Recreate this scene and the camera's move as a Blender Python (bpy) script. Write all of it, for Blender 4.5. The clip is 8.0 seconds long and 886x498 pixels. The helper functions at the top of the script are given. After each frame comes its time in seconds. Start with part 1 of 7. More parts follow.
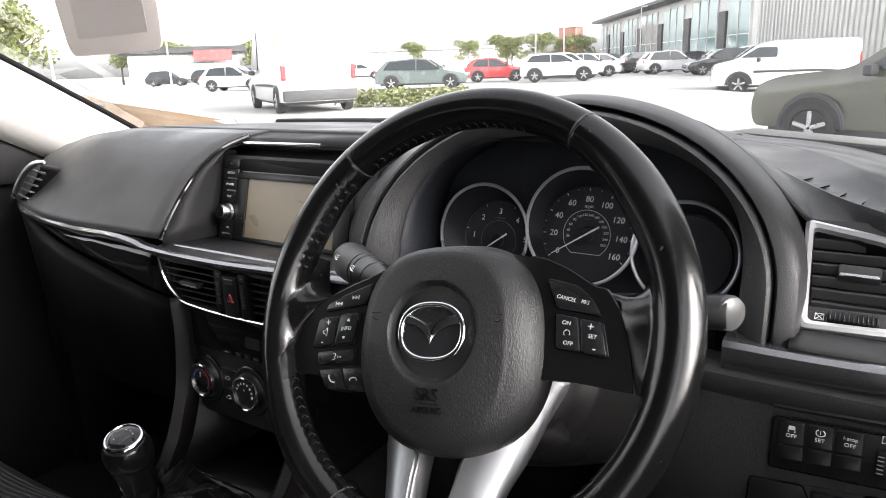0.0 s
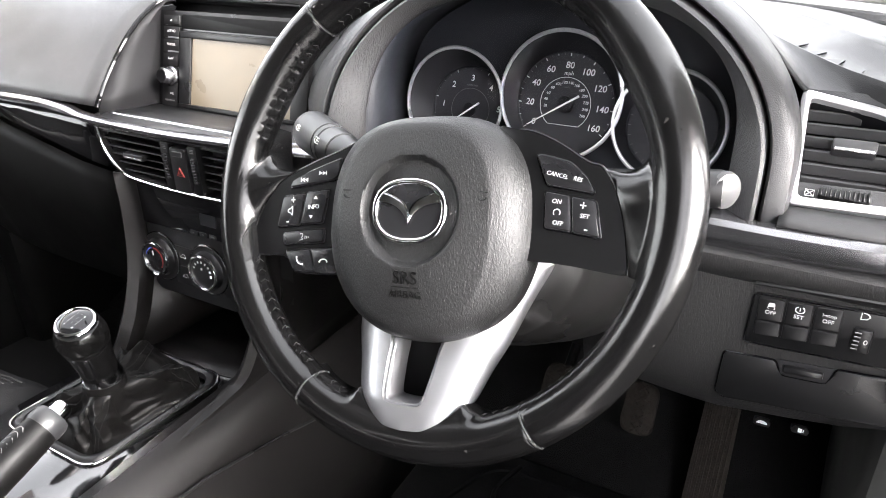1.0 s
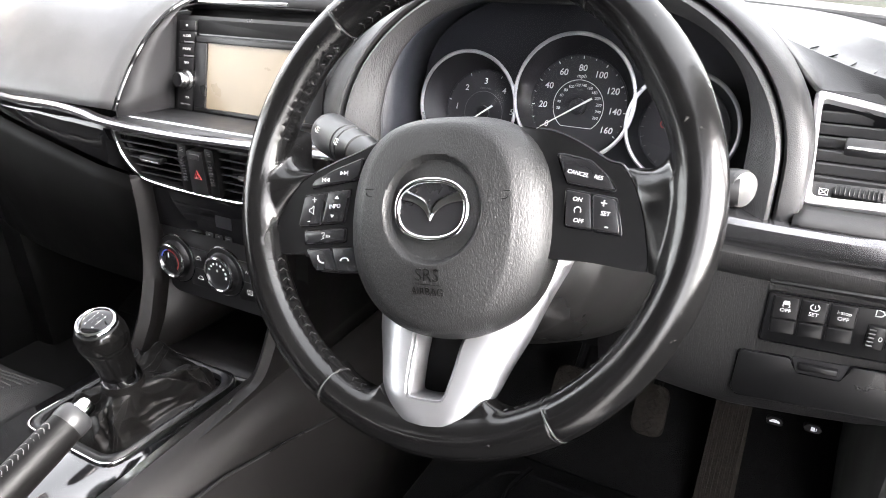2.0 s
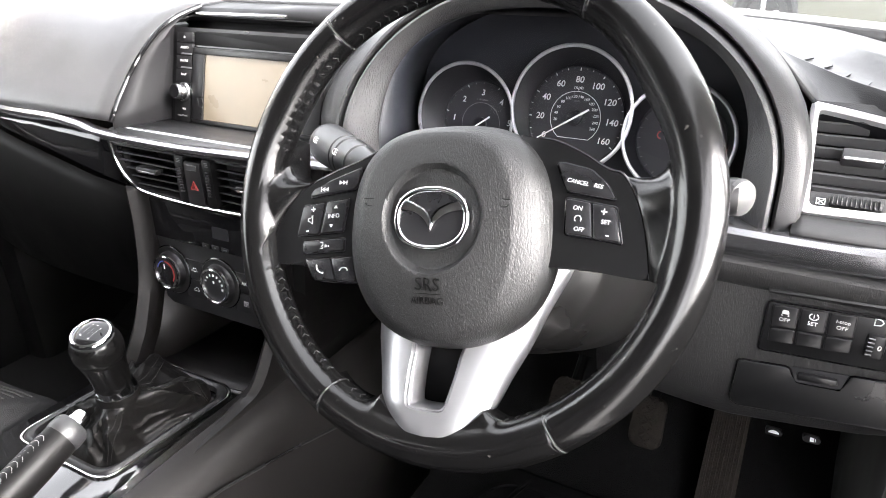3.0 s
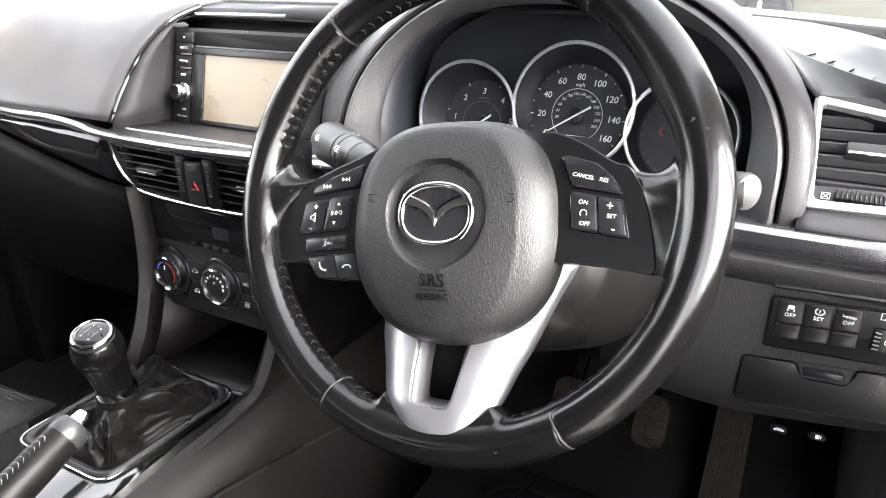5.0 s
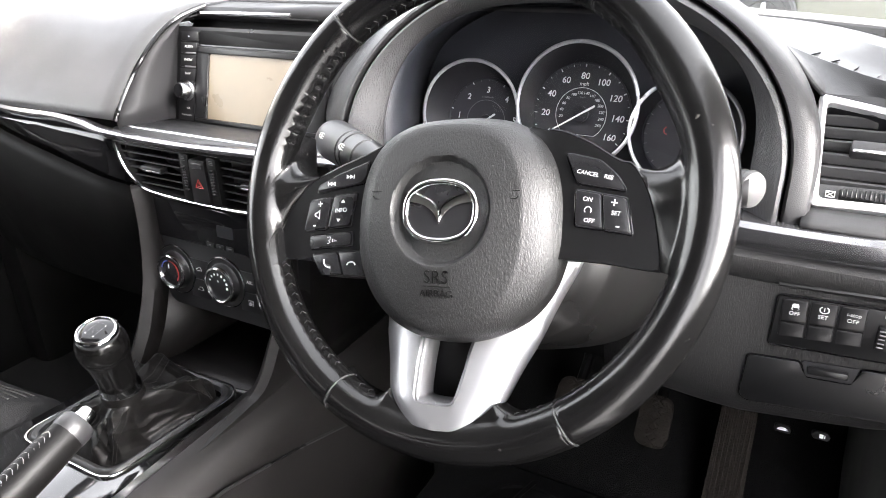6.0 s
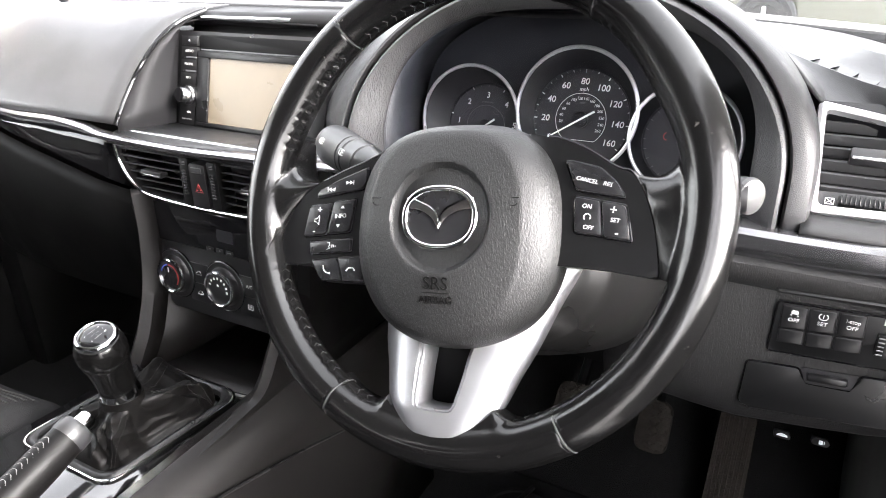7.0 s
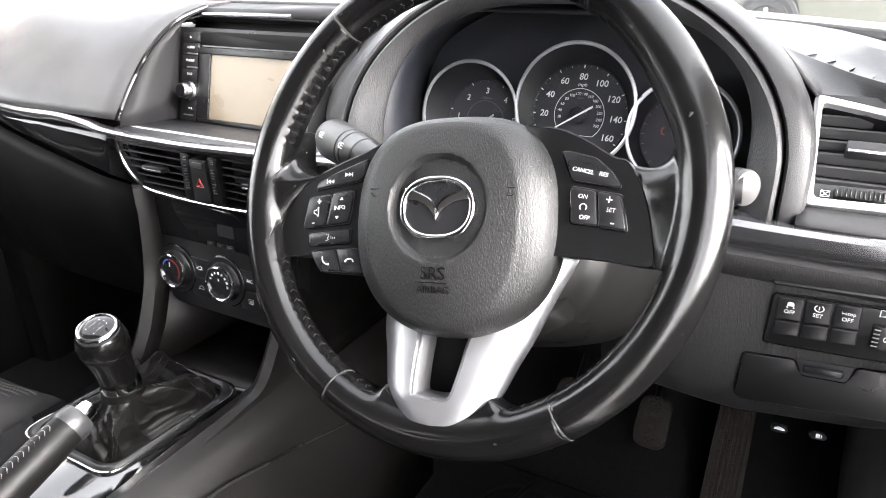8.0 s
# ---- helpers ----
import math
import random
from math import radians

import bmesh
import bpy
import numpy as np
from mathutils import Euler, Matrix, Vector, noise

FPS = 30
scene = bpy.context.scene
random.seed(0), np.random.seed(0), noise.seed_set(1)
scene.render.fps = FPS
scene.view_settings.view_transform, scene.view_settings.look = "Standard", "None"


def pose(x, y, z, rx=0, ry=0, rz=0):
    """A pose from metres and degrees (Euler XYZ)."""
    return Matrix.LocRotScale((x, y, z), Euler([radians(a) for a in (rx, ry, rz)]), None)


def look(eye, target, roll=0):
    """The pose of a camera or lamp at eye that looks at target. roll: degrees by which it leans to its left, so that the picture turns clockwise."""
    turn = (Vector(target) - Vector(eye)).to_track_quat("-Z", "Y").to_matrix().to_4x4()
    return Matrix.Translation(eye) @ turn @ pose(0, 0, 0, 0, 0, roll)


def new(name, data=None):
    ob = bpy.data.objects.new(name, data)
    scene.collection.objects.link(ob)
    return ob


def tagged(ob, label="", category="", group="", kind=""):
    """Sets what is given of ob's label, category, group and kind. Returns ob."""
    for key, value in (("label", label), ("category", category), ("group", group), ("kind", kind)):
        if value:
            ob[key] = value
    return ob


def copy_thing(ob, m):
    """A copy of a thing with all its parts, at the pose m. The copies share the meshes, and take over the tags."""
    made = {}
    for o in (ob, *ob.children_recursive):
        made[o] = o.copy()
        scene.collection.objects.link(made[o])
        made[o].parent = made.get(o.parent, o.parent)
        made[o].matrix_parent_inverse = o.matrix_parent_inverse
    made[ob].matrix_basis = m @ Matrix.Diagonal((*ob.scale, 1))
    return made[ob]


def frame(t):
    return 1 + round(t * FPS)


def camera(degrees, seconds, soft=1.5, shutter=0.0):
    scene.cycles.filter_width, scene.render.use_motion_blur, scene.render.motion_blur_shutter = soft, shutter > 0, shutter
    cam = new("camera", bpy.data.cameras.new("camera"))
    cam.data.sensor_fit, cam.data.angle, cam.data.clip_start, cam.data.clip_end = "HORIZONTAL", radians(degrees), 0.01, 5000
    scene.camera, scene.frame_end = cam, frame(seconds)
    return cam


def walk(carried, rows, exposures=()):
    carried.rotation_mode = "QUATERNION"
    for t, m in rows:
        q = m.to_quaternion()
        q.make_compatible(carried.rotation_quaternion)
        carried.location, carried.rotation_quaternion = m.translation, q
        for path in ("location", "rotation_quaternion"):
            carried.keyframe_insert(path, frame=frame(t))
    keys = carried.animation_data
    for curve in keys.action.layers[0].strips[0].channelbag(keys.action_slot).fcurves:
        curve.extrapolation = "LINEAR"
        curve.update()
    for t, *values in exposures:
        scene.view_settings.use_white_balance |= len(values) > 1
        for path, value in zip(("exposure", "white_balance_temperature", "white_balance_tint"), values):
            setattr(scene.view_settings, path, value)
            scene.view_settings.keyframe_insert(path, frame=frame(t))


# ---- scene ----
cam = camera(66.34, 8.0, soft=0.8)
PATH = [
    (0, pose(0.2634, -0.4053, 1.1160, 74.813, 2.032, 32.796)),
    (0.3, pose(0.2435, -0.3928, 1.1109, 70.643, 0.957, 29.938)),
    (0.5, pose(0.2348, -0.3893, 1.1075, 68.548, -0.175, 28.966)),
    (1, pose(0.2267, -0.3806, 1.1065, 63.804, 0.732, 29.068)),
    (1.5, pose(0.2226, -0.3896, 1.1061, 63.929, 1.005, 29.200)),
    (3, pose(0.2158, -0.3976, 1.1013, 65.508, 0.712, 28.668)),
    (3.5, pose(0.2156, -0.3953, 1.1000, 65.710, 1.064, 28.344)),
    (4, pose(0.2144, -0.3966, 1.0975, 65.829, 0.900, 28.460)),
    (4.5, pose(0.2119, -0.3981, 1.0964, 65.818, 0.922, 28.345)),
    (6, pose(0.2112, -0.4012, 1.0924, 65.959, 0.924, 28.622)),
    (6.5, pose(0.2099, -0.4022, 1.0931, 66.045, 0.713, 28.838)),
    (7, pose(0.2114, -0.4002, 1.0949, 66.171, 0.803, 28.695)),
    (7.5, pose(0.2139, -0.4027, 1.0896, 66.251, 1.302, 28.654)),
    (8, pose(0.2173, -0.4050, 1.0895, 66.306, 0.806, 28.862)),
]
# exposure: the phone opens up as it tilts down from the bright windscreen
EXPO = [(0.0, 2.65), (0.3, 3.15), (0.5, 3.6), (0.8, 4.0), (1.1, 4.33), (1.5, 4.45), (3.0, 4.4), (4.5, 4.4), (8.0, 4.38)]
EXPO = [(t, e, 6580, 15) for t, e in EXPO]
walk(cam, PATH, EXPO)

# ---- sky and sun: bright overcast ----
world = bpy.data.worlds.new("sky")
scene.world = world
world.use_nodes = True
wn, wl = world.node_tree.nodes, world.node_tree.links
sky = wn.new("ShaderNodeTexSky")
sky.sky_type = "NISHITA"
sky.sun_disc = False
sky.sun_elevation = radians(25)
sky.sun_rotation = radians(94)
sky.air_density, sky.dust_density, sky.ozone_density = 1.0, 3.0, 1.0
hsv = wn.new("ShaderNodeHueSaturation")
hsv.inputs["Saturation"].default_value = 0.12
wl.new(sky.outputs[0], hsv.inputs["Color"])
wl.new(hsv.outputs[0], wn["Background"].inputs["Color"])
wn["Background"].inputs["Strength"].default_value = 0.145
sun = new("sun", bpy.data.lights.new("sun", "SUN"))
sun.data.energy, sun.data.angle, sun.data.color = 0.5, radians(30), (1.0, 0.97, 0.93)
sun.matrix_world = look((6.0, -0.4, 2.8), (0, 0, 0))


# ---- materials ----
def mat(name, color, rough=0.5, metal=0.0, grain=0.0, scale=400.0, stain=0.12, stain_scale=9.0, coat=0.0, kind="noise",
        stretch=(1, 1, 1), rough_var=0.12, spec=0.5, depth=0.0006, island=False):
    """A surface with grain relief, slow stains in colour and gloss."""
    m = bpy.data.materials.new(name)
    m.use_nodes = True
    n, l = m.node_tree.nodes, m.node_tree.links
    b = n["Principled BSDF"]
    b.inputs["Metallic"].default_value = metal
    b.inputs["Coat Weight"].default_value = coat
    b.inputs["Coat Roughness"].default_value = 0.06
    b.inputs["Specular IOR Level"].default_value = spec
    co = n.new("ShaderNodeTexCoord")
    mp = n.new("ShaderNodeMapping")
    mp.inputs["Scale"].default_value = stretch
    l.new(co.outputs["Object"], mp.inputs["Vector"])
    big = n.new("ShaderNodeTexNoise")
    big.inputs["Scale"].default_value = stain_scale
    big.inputs["Detail"].default_value = 5
    l.new(co.outputs["Object"], big.inputs["Vector"])
    ramp = n.new("ShaderNodeMixRGB")
    c = Vector(color)
    ramp.inputs["Color1"].default_value = (*(c * (1 - stain)), 1)
    ramp.inputs["Color2"].default_value = (*[min(1, v) for v in c * (1 + stain)], 1)
    l.new(big.outputs["Fac"], ramp.inputs["Fac"])
    l.new(ramp.outputs[0], b.inputs["Base Color"])
    if island:
        oi = n.new("ShaderNodeObjectInfo")
        hv = n.new("ShaderNodeHueSaturation")
        mr = n.new("ShaderNodeMapRange")
        mr.inputs["To Min"].default_value, mr.inputs["To Max"].default_value = 0.75, 1.25
        l.new(oi.outputs["Random"], mr.inputs["Value"])
        l.new(mr.outputs[0], hv.inputs["Value"])
        l.new(ramp.outputs[0], hv.inputs["Color"])
        l.new(hv.outputs[0], b.inputs["Base Color"])
    rr = n.new("ShaderNodeMapRange")
    rr.inputs["From Min"].default_value, rr.inputs["From Max"].default_value = 0.3, 0.7
    rr.inputs["To Min"].default_value, rr.inputs["To Max"].default_value = max(0.02, rough - rough_var), min(1, rough + rough_var)
    l.new(big.outputs["Fac"], rr.inputs["Value"])
    l.new(rr.outputs[0], b.inputs["Roughness"])
    if grain:
        if kind == "leather":
            t = n.new("ShaderNodeTexVoronoi")
            t.feature = "DISTANCE_TO_EDGE"
            out = t.outputs["Distance"]
        elif kind == "hide":
            t = n.new("ShaderNodeTexNoise")
            t.inputs["Detail"].default_value = 3
            t.inputs["Distortion"].default_value = 1.2
            out = t.outputs["Fac"]
        elif kind == "wrinkle":
            t = n.new("ShaderNodeTexNoise")
            t.inputs["Detail"].default_value = 2
            t.inputs["Roughness"].default_value = 0.6
            t.inputs["Distortion"].default_value = 0.35
            out = t.outputs["Fac"]
        else:
            t = n.new("ShaderNodeTexNoise")
            t.inputs["Detail"].default_value = 2
            out = t.outputs["Fac"]
        t.inputs["Scale"].default_value = scale
        l.new(mp.outputs[0], t.inputs["Vector"])
        bp = n.new("ShaderNodeBump")
        bp.inputs["Strength"].default_value = grain
        bp.inputs["Distance"].default_value = depth
        l.new(out, bp.inputs["Height"])
        l.new(bp.outputs[0], b.inputs["Normal"])
    return m


def glass_mat(name, tint=(0.97, 0.985, 0.98), low=0.03, high=0.6):
    """Clear pane; the gloss grows at grazing angles."""
    m = bpy.data.materials.new(name)
    m.use_nodes = True
    n, l = m.node_tree.nodes, m.node_tree.links
    n.remove(n["Principled BSDF"])
    tr, gl, mx, lw, mr = (n.new("ShaderNode" + k) for k in ("BsdfTransparent", "BsdfGlossy", "MixShader", "LayerWeight", "MapRange"))
    tr.inputs["Color"].default_value = (*tint, 1)
    gl.inputs["Roughness"].default_value = 0.01
    lw.inputs["Blend"].default_value = 0.15
    mr.inputs["To Min"].default_value, mr.inputs["To Max"].default_value = low, high
    l.new(lw.outputs["Facing"], mr.inputs["Value"])
    l.new(mr.outputs[0], mx.inputs[0])
    l.new(tr.outputs[0], mx.inputs[1])
    l.new(gl.outputs[0], mx.inputs[2])
    l.new(mx.outputs[0], n["Material Output"].inputs[0])
    return m


PAD = mat("soft_dash_plastic", (0.031, 0.031, 0.032), 0.45, grain=0.7, scale=640, kind="leather", stain=0.1, depth=0.00035, spec=0.42)
HIDE = mat("hide_grained_plastic", (0.042, 0.042, 0.043), 0.5, grain=1.0, scale=900, kind="wrinkle", stretch=(1, 1, 0.25), depth=0.0008)
KNEE = mat("knee_panel_plastic", (0.018, 0.0177, 0.0178), 0.45, grain=1.0, scale=900, kind="wrinkle", stretch=(1, 1, 0.25), depth=0.0007, spec=0.4)
SHROUD = mat("shroud_plastic", (0.006, 0.0058, 0.0058), 0.33, grain=0.2, scale=1200, depth=0.00008, spec=0.4)
# blacker than the other hard plastic: the dimness under the dash is in the colour
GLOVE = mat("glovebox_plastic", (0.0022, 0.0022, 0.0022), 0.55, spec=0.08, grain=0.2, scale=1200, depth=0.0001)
CARRIER = mat("carrier_plastic", (0.0045, 0.0045, 0.0048), 0.4, spec=0.22, grain=0.15, scale=1500, depth=0.00006)
KEY = mat("key_plastic", (0.010, 0.010, 0.011), 0.3, grain=0.1, scale=2500)
# lightened copy: daylight on the driver's kick panel is put into the colour
KICK = mat("lit_kick_panel", (0.055, 0.056, 0.053), 0.6, grain=0.4, scale=900, stain=0.2)
KEYPRINT = mat("key_print", (0.60, 0.60, 0.59), 0.5, stain=0.05)
# the sky's sheen along the cowl is put into this grey
COWL = mat("pale_cowl_plastic", (0.13, 0.13, 0.125), 0.5, grain=0.3, scale=900, stain=0.2)
PRINT = mat("grey_print", (0.42, 0.42, 0.41), 0.5, stain=0.05)
# relief shadow of the moulded letters, painted as a darker colour
EMBOSS = mat("emboss_shade", (0.0026, 0.0026, 0.0026), 0.3, spec=0.2, stain=0.05)
CONSOLE = mat("console_plastic", (0.0080, 0.0074, 0.0073), 0.40, spec=0.24, grain=0.8, scale=1000, kind="leather", stain=0.15, depth=0.0002)
RECESS = mat("recess_plastic", (0.007, 0.007, 0.0075), 0.6, spec=0.2, grain=0.3, scale=1200, depth=0.0001)
PAD_COVER = mat("airbag_cover_plastic", (0.0075, 0.0075, 0.0077), 0.47, spec=0.5, grain=1.0, scale=900, kind="wrinkle", stretch=(1.1, 0.42, 1), depth=0.0005, rough_var=0.05)
PLASTIC = mat("satin_black_plastic", (0.0085, 0.0085, 0.009), 0.34, grain=0.15, scale=1500, depth=6e-05, spec=0.45)
HARD = mat("hard_black_plastic", (0.004, 0.004, 0.0042), 0.5, grain=0.2, scale=1200, spec=0.15, depth=0.0001)
GLOSS = mat("piano_black", (0.004, 0.004, 0.0045), 0.07, coat=0.5, rough_var=0.03, spec=0.2)
GLOSS_TOP = mat("lacquered_black", (0.006, 0.006, 0.0065), 0.06, coat=1.0, rough_var=0.03, spec=0.9)
LEATHER = mat("black_leather", (0.0038, 0.0037, 0.0038), 0.155, grain=0.6, scale=1100, kind="hide", depth=0.00009, rough_var=0.07, stain_scale=45, spec=0.5)
# rubbed specks and scuffs on the rim's leather
n_, l_ = LEATHER.node_tree.nodes, LEATHER.node_tree.links
co_ = n_.new("ShaderNodeTexCoord")
spk, mrs, mxs = n_.new("ShaderNodeTexNoise"), n_.new("ShaderNodeMapRange"), n_.new("ShaderNodeMixRGB")
spk.inputs["Scale"].default_value, spk.inputs["Detail"].default_value = 190, 6
mrs.inputs["From Min"].default_value, mrs.inputs["From Max"].default_value = 0.70, 0.76
l_.new(co_.outputs["Object"], spk.inputs["Vector"])
l_.new(spk.outputs["Fac"], mrs.inputs["Value"])
l_.new(mrs.outputs[0], mxs.inputs["Fac"])
l_.new(n_["Principled BSDF"].inputs["Base Color"].links[0].from_socket, mxs.inputs["Color1"])
mxs.inputs["Color2"].default_value = (0.07, 0.066, 0.062, 1)
l_.new(mxs.outputs[0], n_["Principled BSDF"].inputs["Base Color"])
LEATHER_SOFT = mat("soft_black_leather", (0.0036, 0.0033, 0.0032), 0.42, rough_var=0.08, grain=1.0, scale=900, kind="hide", depth=0.00018, stain_scale=60, spec=0.22)
KNOB = mat("polished_knob_leather", (0.0022, 0.0021, 0.0021), 0.22, grain=0.3, scale=1300, kind="hide", depth=0.00005, spec=0.4, rough_var=0.05)
LEATHER_GRIP = mat("grip_leather", (0.0032, 0.0030, 0.0030), 0.40, rough_var=0.06, grain=0.8, scale=1100, kind="hide", depth=0.00012, stain_scale=60, spec=0.14)
SHROUD_GREY = mat("grey_collar_plastic", (0.017, 0.017, 0.018), 0.45, grain=0.2, scale=1500, depth=0.0001)
THREAD = mat("black_thread", (0.008, 0.008, 0.008), 0.5, grain=0.3, scale=3000)
SEAM_THREAD = mat("dark_grey_thread", (0.006, 0.0058, 0.0058), 0.5, grain=0.3, scale=3000)
GREY_THREAD = mat("grey_thread", (0.16, 0.155, 0.15), 0.6, grain=0.3, scale=3000)
CHROME = mat("chrome", (0.75, 0.75, 0.76), 0.1, metal=1.0, rough_var=0.05, stain=0.05)
DULL_CHROME = mat("dull_chrome", (0.5, 0.5, 0.51), 0.28, metal=1.0, rough_var=0.08)
SILVER = mat("satin_silver", (0.25, 0.25, 0.26), 0.36, metal=0.75, grain=0.1, scale=2500, rough_var=0.06, stain=0.05, depth=4e-05)
STRIP = mat("dark_brushed_strip", (0.26, 0.26, 0.27), 0.18, metal=0.9, grain=0.2, scale=900, stretch=(0.03, 1, 1), rough_var=0.06, depth=8e-05)
DIAL_RING = mat("satin_dial_ring", (0.62, 0.62, 0.63), 0.3, metal=0.6, rough_var=0.05, stain=0.05)
VENT_GREY = mat("vent_slat_plastic", (0.034, 0.034, 0.035), 0.38, grain=0.3, scale=1200, depth=0.0001)
DIAL = mat("dial_black", (0.010, 0.010, 0.012), 0.45, stain=0.05)
# bluish lift: haze reflected in the lens is put into this colour
TUNNEL = mat("tunnel_plastic", (0.018, 0.020, 0.026), 0.5, grain=0.2, scale=1500, stain=0.08)
DIALFACE = mat("dial_face", (0.026, 0.026, 0.030), 0.5, stain=0.06)
WHITE = mat("white_print", (0.88, 0.88, 0.87), 0.5, stain=0.06, stain_scale=200)
DIM = mat("dim_print", (0.14, 0.14, 0.14), 0.5, stain=0.06, stain_scale=200)
RED = mat("red_print", (0.38, 0.025, 0.025), 0.45, stain=0.1, stain_scale=200)
BLUE = mat("blue_print", (0.06, 0.1, 0.5), 0.45, stain=0.1, stain_scale=200)
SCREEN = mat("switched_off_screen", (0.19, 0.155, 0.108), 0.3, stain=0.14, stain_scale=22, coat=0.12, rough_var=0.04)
FABRIC = mat("black_seat_cloth", (0.014, 0.014, 0.0145), 0.8, grain=0.8, scale=900, depth=0.001, spec=0.1)
DOOR_GLASS = glass_mat("tinted_door_glass", (0.93, 0.94, 0.935), 0.04, 0.6)
SIDE_GLASS = glass_mat("tinted_side_glass", (0.92, 0.94, 0.93), 0.04, 0.6)
DIMMING_GLASS = glass_mat("dark_rear_glass", (0.20, 0.21, 0.21), 0.04, 0.6)
CARPET = mat("black_carpet", (0.012, 0.012, 0.012), 1.0, grain=1.0, scale=700, depth=0.002, spec=0.05)
RUBBER = mat("worn_rubber", (0.028, 0.024, 0.020), 0.75, grain=1.0, scale=300, depth=0.002, stain=0.75, stain_scale=70, spec=0.2)
# unseen roof lining, greyer than the pillar covers to hold back bounced light
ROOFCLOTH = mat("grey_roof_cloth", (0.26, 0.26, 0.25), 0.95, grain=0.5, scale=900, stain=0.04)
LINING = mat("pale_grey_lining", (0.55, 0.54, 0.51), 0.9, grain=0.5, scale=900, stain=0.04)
CARD = mat("white_card", (0.85, 0.82, 0.79), 0.7, stain=0.05)
CARD_GREY = mat("grey_card_panel", (0.80, 0.77, 0.75), 0.7, stain=0.08)
BRIGHT = mat("brushed_chrome", (0.8, 0.8, 0.81), 0.3, metal=1.0, rough_var=0.05, stain=0.05)
GLASS = glass_mat("clear_glass")
for m_ in (CARD, CARD_GREY):
    # thin card lets some daylight through
    n_, l_ = m_.node_tree.nodes, m_.node_tree.links
    tl, mx = n_.new("ShaderNodeBsdfTranslucent"), n_.new("ShaderNodeMixShader")
    tl.inputs["Color"].default_value = (0.75, 0.70, 0.67, 1)
    mx.inputs[0].default_value = 0.42
    l_.new(n_["Principled BSDF"].outputs[0], mx.inputs[1])
    l_.new(tl.outputs[0], mx.inputs[2])
    l_.new(mx.outputs[0], n_["Material Output"].inputs[0])
LENS = glass_mat("instrument_lens", (0.92, 0.92, 0.94), 0.02, 0.3)


# ---- helpers for building ----
def thing(name, m=None, label="", category="", group="", kind=""):
    ob = new(name)
    ob.empty_display_size = 0.05
    ob.matrix_world = m if m is not None else Matrix()
    return tagged(ob, label, category, group, kind)


def part(name, bm, material, parent, label="", smooth=True, solid=0.0, kind="", m=None):
    me = bpy.data.meshes.new(name)
    bmesh.ops.recalc_face_normals(bm, faces=bm.faces[:])
    bm.to_mesh(me)
    bm.free()
    me.materials.append(material)
    if smooth:
        for p in me.polygons:
            p.use_smooth = True
        me.set_sharp_from_angle(angle=radians(38))
    ob = new(name, me)
    ob.parent = parent
    if m is not None:
        ob.matrix_local = m
    if solid:
        s = ob.modifiers.new("thickness", "SOLIDIFY")
        s.thickness, s.offset = solid, 0
    return tagged(ob, label, kind=kind)


def share(name, me, parent, m):
    ob = new(name, me)
    ob.parent = parent
    ob.matrix_local = m
    return ob


def grid(rows, closed=False, caps=False):
    """A skin through rows of points."""
    bm = bmesh.new()
    v = [[bm.verts.new(p) for p in r] for r in rows]
    n = len(rows[0])
    for a, b in zip(v, v[1:]):
        for i in range(n if closed else n - 1):
            j = (i + 1) % n
            bm.faces.new((a[i], a[j], b[j], b[i]))
    if caps:
        bm.faces.new(v[0])
        bm.faces.new(v[-1])
    return bm


def prism(pts, w0, w1, bevel=0.0, seg=2, top=None):
    """A plate with the outline pts (u, v), from w0 to w1; top: scale of the front face about its middle."""
    bm = bmesh.new()
    cu, cv = sum(p[0] for p in pts) / len(pts), sum(p[1] for p in pts) / len(pts)
    k = top or 1.0
    lo = [bm.verts.new((p[0], p[1], w0)) for p in pts]
    hi = [bm.verts.new((cu + (p[0] - cu) * k, cv + (p[1] - cv) * k, w1)) for p in pts]
    bm.faces.new(lo)
    f = bm.faces.new(hi)
    for i in range(len(pts)):
        j = (i + 1) % len(pts)
        bm.faces.new((lo[i], lo[j], hi[j], hi[i]))
    if bevel:
        bmesh.ops.bevel(bm, geom=f.edges[:], offset=bevel, segments=seg, profile=0.5, affect="EDGES")
    return bm


def box(sx, sy, sz, c=(0, 0, 0), bevel=0.0, seg=2):
    bm = bmesh.new()
    bmesh.ops.create_cube(bm, size=1, matrix=Matrix.Translation(c) @ Matrix.Diagonal((sx, sy, sz, 1)))
    if bevel:
        bmesh.ops.bevel(bm, geom=bm.edges[:], offset=bevel, segments=seg, profile=0.5, affect="EDGES")
    return bm


def rounded(pts, r, seg=4):
    """An outline with its corners rounded."""
    out, n = [], len(pts)
    for i in range(n):
        a, b, c = Vector(pts[i - 1]), Vector(pts[i]), Vector(pts[(i + 1) % n])
        d = min(r, (a - b).length * 0.45, (c - b).length * 0.45)
        p, q = b + (a - b).normalized() * d, b + (c - b).normalized() * d
        for k in range(seg + 1):
            s = k / seg
            out.append(tuple(p * (1 - s) ** 2 + b * 2 * s * (1 - s) + q * s * s))
    return out


def rect(u0, v0, u1, v1, r=0.0, seg=4):
    p = [(u0, v0), (u1, v0), (u1, v1), (u0, v1)]
    return rounded(p, r, seg) if r else p


